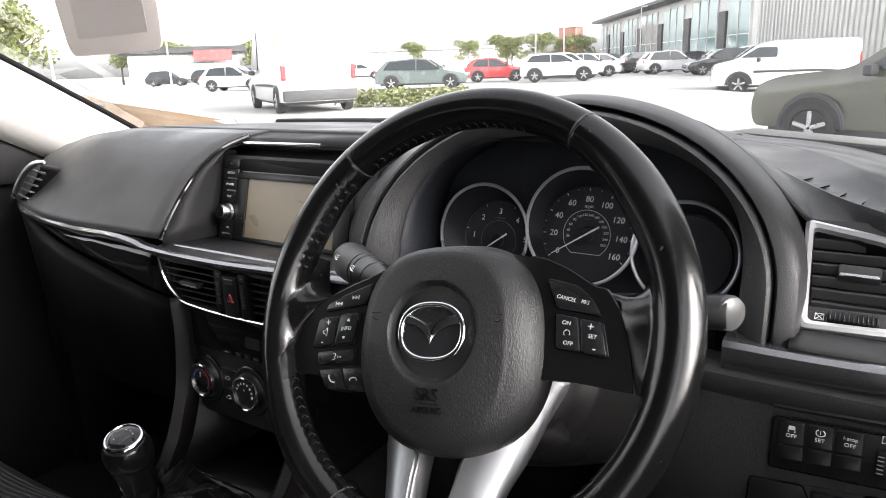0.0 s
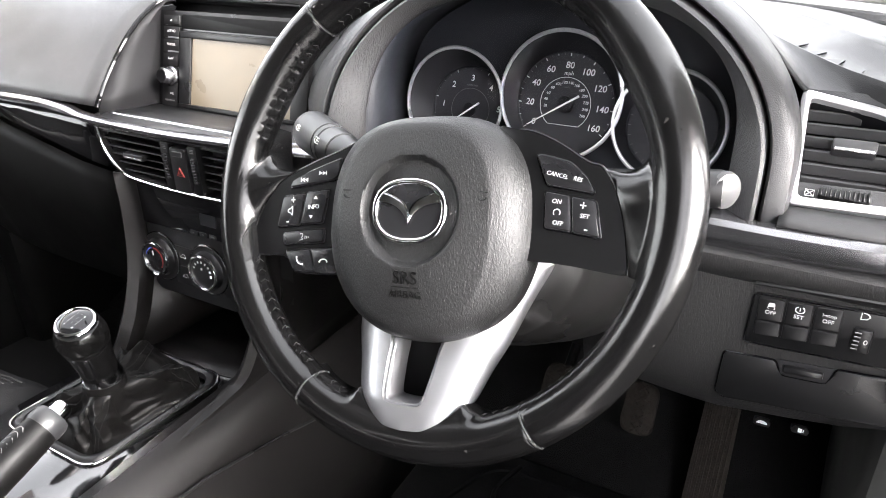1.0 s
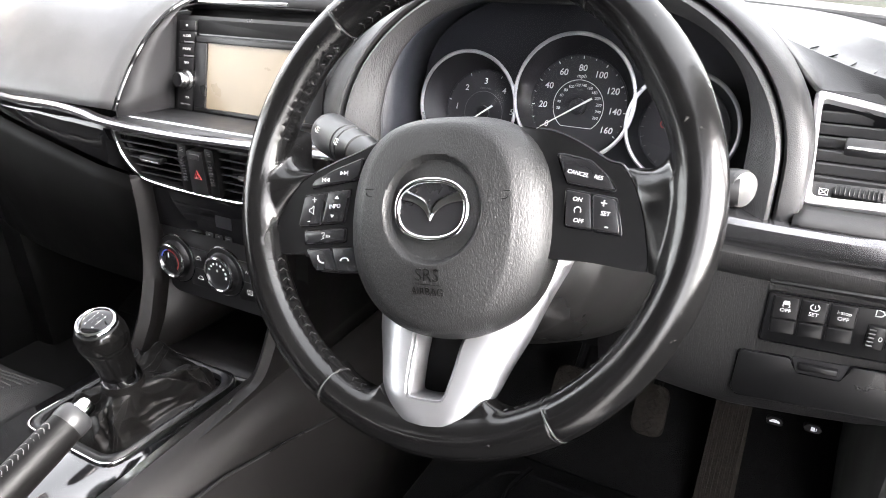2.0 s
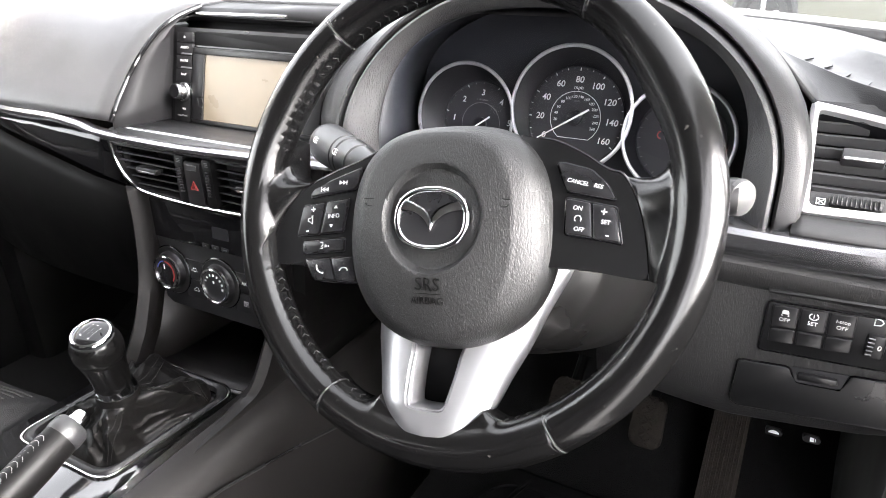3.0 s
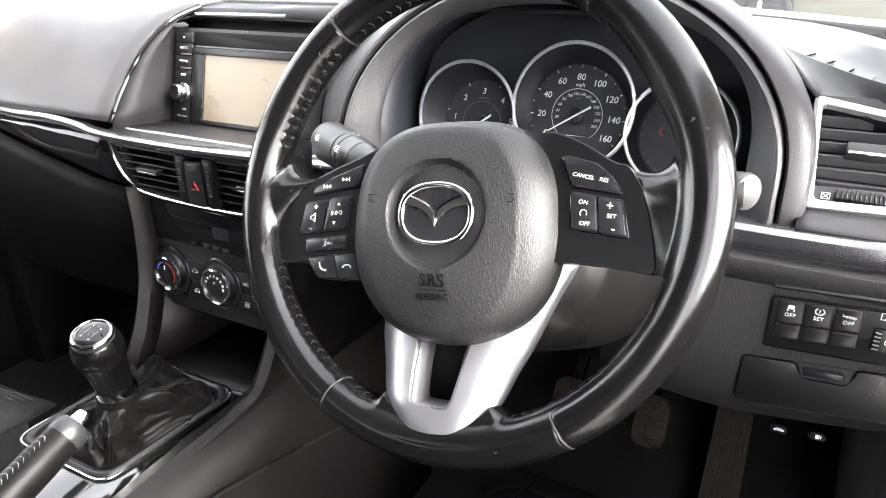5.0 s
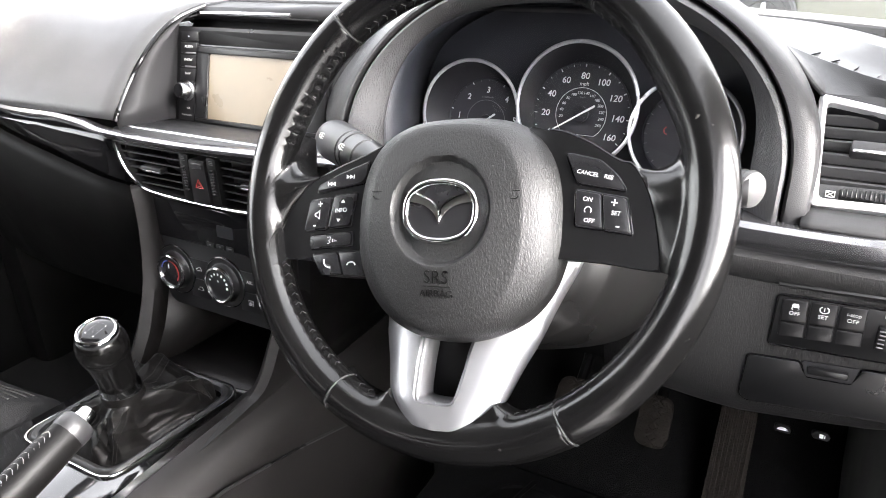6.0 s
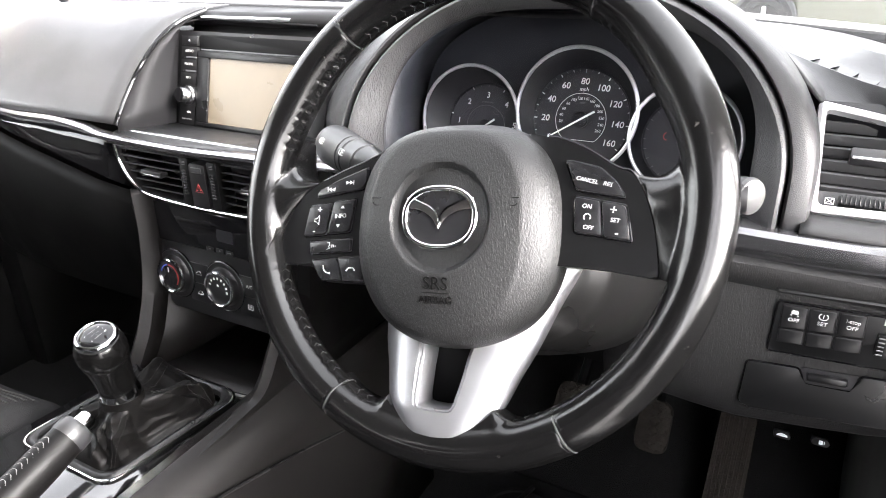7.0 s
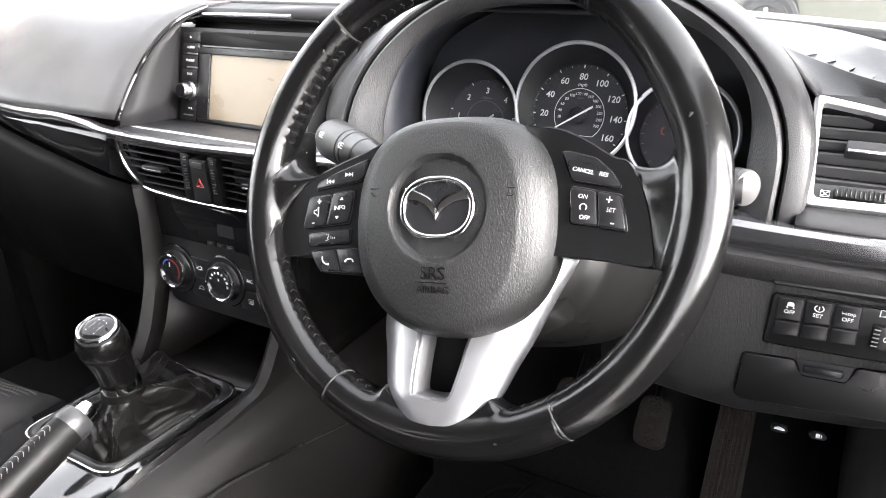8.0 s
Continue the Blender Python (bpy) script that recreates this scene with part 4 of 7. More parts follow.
part("speaker_mark", tube([(-0.1186, -0.0125, Zk), (-0.1186, -0.0145, Zk), (-0.1170, -0.0148, Zk), (-0.1146, -0.0168, Zk), (-0.1144, -0.0098, Zk), (-0.1168, -0.0122, Zk)], 0.0003, 5, closed=True), KEYPRINT, k)
k = key("info_key", [(-0.1022, 0.0006), (-0.0828, 0.0032), (-0.0868, -0.0214), (-0.1062, -0.0236)], wheel, label="information rocker key")
letters("INFO", 0.0046, k, pose(-0.0948, -0.0100, Zk, 0, 0, 5), KEYPRINT)
arrow(-0.0932, -0.0030, Zk, 0.0017, k, material=KEYPRINT)
arrow(-0.0966, -0.0175, Zk, 0.0017, k, True, KEYPRINT)
k = key("voice_key", [(-0.1225, -0.0305), (-0.0845, -0.0268), (-0.0845, -0.0362), (-0.1215, -0.0398)], wheel, label="voice command key")
part("voice_mark", tube([(-0.1055, -0.0310, Zk), (-0.1030, -0.0305, Zk), (-0.1030, -0.0328, Zk), (-0.1042, -0.0335, Zk), (-0.1028, -0.0350, Zk), (-0.1055, -0.0358, Zk)], 0.0003, 5), KEYPRINT, k)
for d in (0, 0.0016, 0.0032):
    part("voice_bar", box(0.0004, 0.0022 - 0.3 * d, 0.0003, (-0.1008 + d, -0.0333, Zk), ), KEYPRINT, k, smooth=False)
k = key("call_key", [(-0.1195, -0.0450), (-0.0965, -0.0425), (-0.0905, -0.0590), (-0.1095, -0.0590)], wheel, label="answer call key")
part("handset_mark", tube(spline([(-0.1075, -0.0483, Zk), (-0.1070, -0.0512, Zk), (-0.1045, -0.0535, Zk), (-0.1012, -0.0540, Zk)], 4), [0.0008] + [0.0005] * 11 + [0.0008], 5), KEYPRINT, k)
k = key("hangup_key", [(-0.0950, -0.0423), (-0.0725, -0.0405), (-0.0690, -0.0595), (-0.0890, -0.0595)], wheel, label="end call key")
part("handset_mark", tube(spline([(-0.0860, -0.0515, Zk), (-0.0845, -0.0495, Zk), (-0.0805, -0.0492, Zk), (-0.0788, -0.0512, Zk)], 4), [0.0008] + [0.0005] * 11 + [0.0008], 5), KEYPRINT, k)
# right: cruise keys
k = key("cancel_key", [(0.0795, 0.0275), (0.0840, 0.0275), (0.1010, 0.0225), (0.1125, 0.0140), (0.1180, 0.0050), (0.1165, 0.0038), (0.0875, 0.0090)], wheel, label="cruise cancel and resume key")
letters("CANCEL", 0.0038, k, pose(0.0940, 0.0148, Zk, 0, 0, -13), KEYPRINT, shear=0.15)
letters("RES", 0.0038, k, pose(0.1075, 0.0120, Zk, 0, 0, -13), KEYPRINT, shear=0.15)
k = key("cruise_key", [(0.0868, 0.0042), (0.1028, 0.0012), (0.1048, -0.0212), (0.0873, -0.0188)], wheel, label="cruise on and off key")
letters("ON", 0.0040, k, pose(0.0948, -0.0022, Zk, 0, 0, -8), KEYPRINT, shear=0.1)
letters("OFF", 0.0040, k, pose(0.0962, -0.0160, Zk, 0, 0, -8), KEYPRINT, shear=0.1)
part("gauge_mark", tube([(0.0953 + 0.0022 * math.cos(t), -0.0092 + 0.0022 * math.sin(t), Zk) for t in [radians(-40 + 26 * i) for i in range(11)]], 0.0003, 5), KEYPRINT, k)
k = key("set_key", [(0.1042, 0.0010), (0.1190, -0.0018), (0.1232, -0.0240), (0.1062, -0.0214)], wheel, label="cruise set rocker key")
letters("SET", 0.0039, k, pose(0.1132, -0.0112, Zk, 0, 0, -8), KEYPRINT, shear=0.1)
letters("+", 0.0085, k, pose(0.1120, -0.0048, Zk, 0, 0, -8), KEYPRINT)
letters("-", 0.0090, k, pose(0.1146, -0.0190, Zk, 0, 0, -8), KEYPRINT)

# silver lower spoke: sinks towards the hub
def sw(v):
    return 0.0165 - 0.42 * (v + 0.148)


out = spline([(0.0, -0.1605), (0.015, -0.1592), (0.0270, -0.1535), (0.0362, -0.1460), (0.0418, -0.1385), (0.0482, -0.119), (0.0555, -0.100), (0.0655, -0.070), (0.078, -0.040)], 5)
inn = spline([(0.0, -0.1435), (0.0075, -0.1434), (0.0115, -0.1424), (0.0132, -0.139), (0.0142, -0.133), (0.0158, -0.120), (0.0180, -0.1), (0.030, -0.065), (0.045, -0.035)], 5)
arms, walls = {}, {}
for s in (-1, 1):
    rows, wall = [], []
    for i, (a, b) in enumerate(zip(inn, out)):
        a = (a[0] + (0.0035 * min(1.0, i / 10) if s < 0 else 0.0), a[1])
        b = (b[0] + (0.006 * min(1.0, max(0.0, (b[1] + 0.15) / 0.05)) if s < 0 else 0.0), b[1])
        wa = sw(a[1])
        drop = 0.004 + 0.008 * min(1.0, i / 20) + 0.008 * min(1.0, max(0.0, (i - 20) / 12))
        wb = sw(b[1]) - drop
        mid = lambda f, dw: (s * (a[0] + (b[0] - a[0]) * f), a[1] + (b[1] - a[1]) * f, wa + (wb - wa) * f * f + dw)
        rows.append([(s * a[0], a[1], wa - 0.0016), mid(0.05, 0.0), mid(0.3, 0.0006), mid(0.55, 0.0008), mid(0.8, 0.0006), mid(0.97, -0.0004), (s * b[0], b[1], wb - 0.003), (s * (b[0] + 0.0005), b[1] + 0.001, wb - 0.012)])
        wall.append([(s * a[0], a[1], wa - 0.0012), (s * (a[0] - 0.0012), a[1] + 0.0006, wa - 0.003), (s * (a[0] - 0.0042), a[1] + 0.0030, wa - 0.020)])
    arms[s] = rows
    walls[s] = wall
part("silver_spoke", grid(arms[-1][:0:-1] + arms[1]), SILVER, wheel, "satin silver two-armed spoke", solid=0.001)
part("spoke_inner_wall", grid(walls[-1][:0:-1] + walls[1]), SILVER, wheel, "silver inner wall of the spoke", solid=0.0006)
part("spoke_well", box(0.05, 0.07, 0.004, (0, -0.118, -0.024)), HARD, wheel, "dark well inside the lower spoke")
part("hub_back", lathe([(0, -0.07), (0.055, -0.07), (0.07, -0.02), (0.066, -0.004), (0, -0.004)], 48, Matrix.Translation((0, -0.02, 0))), HARD, wheel)
# leather roots beside the lower spoke
for s in (-1, 1):
    free = [(0.0860, -0.1290, 0.004), (0.0780, -0.1362, 0.004), (0.0690, -0.1412, 0.004), (0.0600, -0.1442, 0.004), (0.0520, -0.1440, 0.006), (0.0460, -0.1418, 0.0085), (0.0412, -0.1385, 0.0100)]
    held = [(0.0412, -0.1385, 0.0100), (0.0360, -0.1445, 0.0100), (0.0270, -0.1520, 0.0112), (0.0160, -0.1580, 0.0122), (0.0080, -0.1594, 0.0136), (0.0, -0.1598, 0.0140)]
    part("spoke_root", saddle(free, held, 304, 270, s, 0.008, True), LEATHER, wheel, "leather-covered spoke root")

# ---- steering column with stalks ----
column = thing("steering_column", WM, "black plastic steering column shroud", "steering column")
rows = []
for w, ru, rd, rt_ in ((-0.042, 0.056, 0.056, 0.04), (-0.054, 0.078, 0.086, 0.045), (-0.060, 0.0905, 0.0955, 0.05), (-0.0625, 0.0930, 0.0975, 0.05), (-0.0705, 0.1015, 0.1030, 0.053), (-0.0730, 0.1035, 0.1042, 0.054), (-0.085, 0.108, 0.1062, 0.055), (-0.12, 0.119, 0.109, 0.055), (-0.18, 0.128, 0.110, 0.05), (-0.24, 0.130, 0.11, 0.05)):
    rows.append([(ru * math.copysign(abs(math.cos(t)) ** 0.8, math.cos(t)), (rd if math.sin(t) < 0 else rt_) * math.copysign(abs(math.sin(t)) ** 0.8, math.sin(t)), w) for t in [2 * math.pi * i / 48 for i in range(48)]])
bmx = grid(rows, closed=True, caps=True)
bmx.transform(Matrix.Rotation(-RHO, 4, "Z"))
part("shroud", bmx, SHROUD, column, "satin black column shroud")
bmx = tube([(0.104 + 0.012 * (i / 8) ** 0.5, -0.012, -0.075 - 0.14 * i / 8) for i in range(9)], 0.0012, 6)
bmx.transform(Matrix.Rotation(-RHO, 4, "Z"))
part("shroud_joint", bmx, DIAL, column)

# ---- instrument cluster ----
TILT = math.degrees(math.atan(0.2))
CM = facing(-0.007, 0.2945, 0.93, TILT)
cluster = thing("instrument_cluster", CM, "three-dial instrument cluster with chrome rings, switched off", "instrument cluster")
part("back_plate", prism([(0.197, -0.07)] + [(0.197 * math.cos(math.pi * i / 32), 0.119 * math.sin(math.pi * i / 32) ** 0.9) for i in range(33)] + [(-0.197, -0.07)], -0.014, -0.008), TUNNEL, cluster, "matt black dial surround")


def ring_gauge(u, v, face_r, ru, rv, r, name, label):
    """A dial face at (u, v) sunk behind its chrome ring at (ru, rv)."""
    g = part(name, lathe([(0, -0.004), (face_r, -0.004), (face_r, -0.0025), (face_r - 0.0012, -0.0016), (face_r - 0.0022, -0.003), (0, -0.003)], 64, Matrix.Translation((u, v, 0))), DIALFACE, cluster, label)
    n = 64
    rows = [[(cu_ + q * math.cos(2 * math.pi * i / n), cv_ + q * math.sin(2 * math.pi * i / n), w_) for i in range(n)] for cu_, cv_, q, w_ in ((u, v, face_r + 0.0005, -0.004), ((u + ru) / 2, (v + rv) / 2, (face_r + r) / 2, 0.002), (ru, rv, r - 0.0008, 0.010))]
    part("dial_well", grid(rows, closed=True), DIAL, g)
    part("chrome_ring", tube([(ru + r * math.cos(t), rv + r * math.sin(t), 0.0112) for t in [2 * math.pi * i / 72 for i in range(72)]], 0.0021, 8, closed=True), DIAL_RING, g, "bright chrome dial ring")
    return g


def tick(g, u, v, r0, r1, a, w, material=None):
    c, s = math.cos(a), math.sin(a)
    part("tick", box(r1 - r0, w, 0.0003, ((r0 + r1) / 2, 0, 0)), material or WHITE, g, smooth=False, m=Matrix.Translation((u, v, -0.0022)) @ Matrix.Rotation(a, 4, "Z"))


# speedometer
su, sv = 0.0012, -0.0022
sp = ring_gauge(su, sv, 0.0535, -0.0015, 0.0065, 0.0648, "speedometer", "speedometer dial with white numerals")
for i in range(9):
    a = radians(90 + 123 - i * 123 / 4)
    letters(str(i * 20) if i else "0", 0.0094, sp, Matrix.Translation((su + 0.0395 * math.cos(a), sv + 0.0395 * math.sin(a), -0.0024)), shear=0.12, bold=0.00010)
for i in range(33):
    a = radians(90 + 123 - i * 123 / 16)
    tick(sp, su, sv, 0.0488 if i % 4 == 0 else 0.0500, 0.0525, a, 0.0010 if i % 4 == 0 else 0.0006, WHITE if i % 2 == 0 else DIM)
letters("mph", 0.0058, sp, Matrix.Translation((su, sv + 0.0315, -0.0024)), shear=0.12)
inner = [(su + 0.0275 * math.cos(t), sv + 0.0275 * math.sin(t), -0.0022) for t in [radians(-52 + 284 * i / 48) for i in range(49)]]
part("inner_circle", tube(inner, 0.0003, 4, closed=True), WHITE, sp)
for i in range(14):
    a = radians(90 + 117 - i * 234 / 13)
    tick(sp, su, sv, 0.0252, 0.0272, a, 0.0005, DIM)
    if i:
        letters(str(i * 20), 0.0042, sp, Matrix.Translation((su + 0.0222 * math.cos(a), sv + 0.0222 * math.sin(a), -0.0024)), shear=0.12)
letters("km/h", 0.0030, sp, Matrix.Translation((su, sv + 0.0175, -0.0024)), DIM)
a = radians(90 + 123)
part("needle", prism([(-0.018, -0.0011), (0.046, -0.0005), (0.046, 0.0005), (-0.018, 0.0011)], 0, 0.0012), WHITE, sp, "pale needle at rest", m=Matrix.Translation((su, sv, 0.001)) @ Matrix.Rotation(a, 4, "Z"))
part("needle_boss", lathe([(0.0085, -0.003), (0.0085, 0.0005), (0.007, 0.0016), (0, 0.0018)], 32, Matrix.Translation((su, sv, 0))), DIAL, sp)
# rev counter
tu, tv = -0.1085, -0.0200
rev = ring_gauge(tu, tv, 0.0475, -0.1232, -0.0130, 0.0588, "rev_counter", "rev counter dial with white numerals")
for i in range(6):
    a = radians(90 + 126 - i * 42)
    letters(str(i), 0.0092, rev, Matrix.Translation((tu + 0.0345 * math.cos(a), tv + 0.0345 * math.sin(a), -0.0024)), WHITE, shear=0.12, bold=0.0001)
for i in range(21):
    a = radians(90 + 126 - i * 12.6)
    tick(rev, tu, tv, 0.0432 if i % 4 == 0 else 0.0442, 0.0462, a, 0.0009 if i % 4 == 0 else 0.0005, RED if i > 17 else (WHITE if i % 4 == 0 else DIM))
part("inner_circle", tube([(tu + 0.0235 * math.cos(t), tv + 0.0235 * math.sin(t), -0.0022) for t in [radians(-60 + 300 * i / 40) for i in range(41)]], 0.0003, 4), DIM, rev)
letters("x1000r/min", 0.0030, rev, Matrix.Translation((tu, tv + 0.0268, -0.0024)), DIM)
part("needle", prism([(-0.015, -0.001), (0.038, -0.0005), (0.038, 0.0005), (-0.015, 0.001)], 0, 0.0012), WHITE, rev, "pale needle at rest", m=Matrix.Translation((tu, tv, 0.001)) @ Matrix.Rotation(radians(90 + 126), 4, "Z"))
part("needle_boss", lathe([(0.0075, -0.003), (0.0075, 0.0005), (0.006, 0.0016), (0, 0.0018)], 32, Matrix.Translation((tu, tv, 0))), DIAL, rev)
# fuel and temperature display
fu, fv = 0.1120, -0.0140
fuel = ring_gauge(fu, fv, 0.0445, 0.1110, -0.0110, 0.0535, "fuel_gauge", "dark fuel and temperature display")
for i in range(9):
    a = radians(125 + i * 14)
    tick(fuel, fu, fv, 0.0395, 0.0425, a, 0.0006, DIM)
part("warning_mark", tube([(fu - 0.020 + 0.003 * math.cos(t), fv + 0.004 + 0.0035 * math.sin(t), -0.0022) for t in [radians(100 + 22 * i) for i in range(9)]], 0.0006, 5), RED, fuel, "small red warning symbol")
bm = grid([[(HX + p[0] * 1.0 - HX, p[1], p[2]) for p in arch(0.1725, 0.1215, 0.262, n=2.4, lean=0.22)], [(HX + (p[0] - HX) * 0.02, 0.262 + 0.22 * (0.93 - HZ), 0.93) for p in arch(0.1725, 0.1215, 0.262, n=2.4)]])
lens = part("lens", bm, LENS, None, "clear plastic instrument lens")
lens.parent = cluster
lens.matrix_parent_inverse = CM.inverted()
lens.visible_shadow = False

# ---- radio ----
RM = facing(CX, 0.2022, 0.9475, 14.6)
radio = thing("car_radio", RM, "black car radio with switched-off touchscreen and rotary knob", "car radio")
part("body", prism(rect(-0.139, -0.056, 0.139, 0.062, 0.004), -0.03, 0.0), PLASTIC, radio)
part("top_panel", prism(rect(-0.096, 0.0395, 0.12, 0.058, 0.002), 0, 0.0012, 0.0005), HARD, radio)
part("disc_slot", box(0.19, 0.0018, 0.001, (0.0, 0.0405, 0.0012)), GLOSS, radio, "thin disc slot")
# bezel frame round the screen
for n, (u0, v0, u1, v1) in {"bezel": (-0.096, 0.0310, 0.105, 0.0385), "bezel.001": (-0.096, -0.0525, 0.105, -0.0475), "bezel.002": (-0.096, -0.0475, -0.0770, 0.0310), "bezel.003": (0.0815, -0.0475, 0.105, 0.0335)}.items():
    part("bezel", prism(rect(u0, v0, u1, v1), 0, 0.0045, 0.0012), PLASTIC, radio)
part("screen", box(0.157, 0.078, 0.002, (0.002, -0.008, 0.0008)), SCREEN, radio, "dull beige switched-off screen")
for i, (txt, v0, v1) in enumerate((("", 0.0445, 0.0560), ("AUDIO", 0.0295, 0.0430), ("PHONE", 0.0130, 0.0280), ("NAV", -0.0035, 0.0115))):
    b = part("preset_key", prism(rect(-0.1245, v0, -0.0975, v1, 0.0012), 0, 0.0040, 0.0008), PLASTIC, radio, "flat black key")
    if txt:
        letters(txt, 0.0044, b, Matrix.Translation((-0.1105, (v0 + v1) / 2 + 0.0012, 0.0043)), PRINT)
        if i < 3:
            part("key_edge", box(0.018, 0.0020, 0.0008, (-0.1065, v0 + 0.0006, 0.0042), 0.0003, 1), SILVER, b)
    else:
        arrow(-0.111, 0.0500, 0.0042, 0.0015, b)
part("knob_plate", prism(rect(-0.1255, -0.0535, -0.0975, -0.0048, 0.002), 0, 0.0035, 0.001), PLASTIC, radio)
letters("VOL", 0.0036, radio, Matrix.Translation((-0.1080, -0.0370, 0.0037)), PRINT)
letters("PUSH POWER", 0.0028, radio, Matrix.Translation((-0.1110, -0.0455, 0.0037)), DIM)
knob = part("volume_knob", lathe([(0.0, 0.002), (0.0120, 0.002), (0.0120, 0.006), (0.0098, 0.008), (0.0094, 0.018), (0.0082, 0.0195), (0, 0.0198)], 40, Matrix.Translation((-0.1085, -0.0160, 0))), DULL_CHROME, radio, "ribbed metal volume knob")
part("knob_cap", lathe([(0.0074, 0.0192), (0.0074, 0.0206), (0, 0.0210)], 32, Matrix.Translation((-0.1085, -0.0160, 0))), GLOSS, knob, "black knob cap")

# ---- centre vents with hazard switch ----
VM = facing(CX, 0.098, 0.862, 0)
cvent = thing("centre_air_vent", VM, "black centre air vents in a curved chrome surround", "air vent")
half = [(0.139, 0.028), (0.1355, 0.008), (0.127, -0.008), (0.115, -0.019), (0.098, -0.0265), (0.07, -0.0295), (0.035, -0.031)]
low = [(-u, v) for u, v in half] + [(0, -0.0312)] + [(u, v) for u, v in reversed(half)]
part("chrome_surround", tube([(u, v, -0.001) for u, v in spline([(u, v) for u, v in low], 5)], 0.0024, 8), CHROME, cvent, "curved chrome surround")
part("vent_back", prism([(u, v) for u, v in low], -0.06, -0.055), DIAL, cvent)
part("chrome_edge", tube([(-0.1385, 0.0285, 0.0), (-0.07, 0.0290, 0.0015), (0.0, 0.0292, 0.002), (0.07, 0.0290, 0.0015), (0.1385, 0.0285, 0.0)], 0.0011, 6), CHROME, cvent, "thin bright upper edge")
part("vent_wall", grid([[(u, v, 0.0) for u, v in low], [(u * 0.98, v * 0.96, -0.056) for u, v in low]]), HARD, cvent, solid=0.001)
for s in (-1, 1):
    for i in range(6):
        v = 0.0215 - 0.0088 * i
        e = 0.134 if v > 0.008 else 0.134 - (0.008 - v) * 0.95
        a, b = (0.030, e) if s > 0 else (-e, -0.030)
        blade = part("slat", prism([(a, -0.008), (b, -0.008), (b, 0.010), (a, 0.010)], -0.0009, 0.0009, 0.0006, 1), HARD, cvent, m=Matrix.Translation((0, v, -0.012)) @ Matrix.Rotation(radians(90 - 18), 4, "X"))
        # paler strip stands for light caught on the slat's front edge
        part("slat_glint", box(b - a - 0.002, 0.0010, 0.0014, ((a + b) / 2, -0.0080, 0.0002), 0.0004, 1), VENT_GREY, blade)
    t = part("vent_tab", box(0.034, 0.0075, 0.012, (s * 0.078, 0.0005, -0.002), 0.002), PLASTIC, cvent, "vent direction tab")
    part("tab_edge", box(0.030, 0.0022, 0.001, (s * 0.078, -0.001, 0.0042), 0.0004, 1), DULL_CHROME, t)
    part("vent_side_panel", prism(rounded([(s * 0.0150, -0.0295), (s * 0.0290, -0.0285), (s * 0.0275, 0.0265), (s * 0.0145, 0.0270)], 0.003), -0.02, 0.0028, 0.001), HARD, cvent)
    for i in range(9):
        part("wheel_rib", box(0.0052, 0.0018, 0.003, (s * 0.0212, -0.014 + 0.0033 * i, 0.0034), 0.0005, 1), PLASTIC, cvent)
    for v in (0.0215, 0.0195, 0.0232):
        part("vent_mark", box(0.0055, 0.0005, 0.0003, (s * 0.0212, v, 0.003)), DIM, cvent, smooth=False)
hz = part("hazard_switch", prism(rounded([(-0.0128, -0.0285), (0.0128, -0.0285), (0.0118, 0.0225), (-0.0118, 0.0225)], 0.003), -0.02, 0.0045, 0.0015), PLASTIC, cvent, "black hazard switch with red triangle")
part("switch_tab", box(0.0150, 0.0062, 0.0016, (0, 0.0160, 0.0048), 0.0006, 1), VENT_GREY, hz)
part("red_triangle", tube([(0.0065 * math.cos(t), -0.006 + 0.0065 * math.sin(t), 0.0047) for t in (radians(90), radians(210), radians(330))], 0.0006, 5, closed=True), RED, hz)
part("red_triangle", tube([(0.003 * math.cos(t), -0.006 + 0.003 * math.sin(t), 0.0047) for t in (radians(90), radians(210), radians(330))], 0.0004, 5, closed=True), RED, hz)
part("vent_roof", box(0.30, 0.004, 0.06, (0, 0.031, -0.03)), HARD, cvent)

# ---- climate panel ----
HM = facing(CX, 0.1085, 0.757, 4)
hvac = thing("climate_panel", HM, "black climate control panel with three chrome-ringed knobs", "climate control")
pl = [(-0.118, 0.069), (0.118, 0.069), (0.112, -0.056), (0.088, -0.073), (-0.088, -0.073), (-0.112, -0.056)]
part("panel", prism(rounded(pl, 0.006), -0.02, 0.0, 0.001), PLASTIC, hvac, "satin black climate panel")
part("display_strip", prism(rounded([(-0.114, 0.064), (0.114, 0.064), (0.110, 0.016), (-0.110, 0.016)], 0.004), 0, 0.0022, 0.0008), GLOSS, hvac, "gloss black display strip")
part("clock_window", prism(rect(-0.002, 0.031, 0.0235, 0.0455, 0.002), 0.0022, 0.0025), DIAL, hvac)
for i in range(3):
    k = part("clock_key", prism(rect(-0.0205 + 0.0155 * i, 0.0165, -0.0090 + 0.0155 * i, 0.0215, 0.001), 0.002, 0.0026, 0.0003), PLASTIC, hvac)
    part("key_mark", box(0.0025 if i < 2 else 0.006, 0.0014, 0.0003, (-0.0148 + 0.0155 * i, 0.019, 0.0027)), DIM, k, smooth=False)


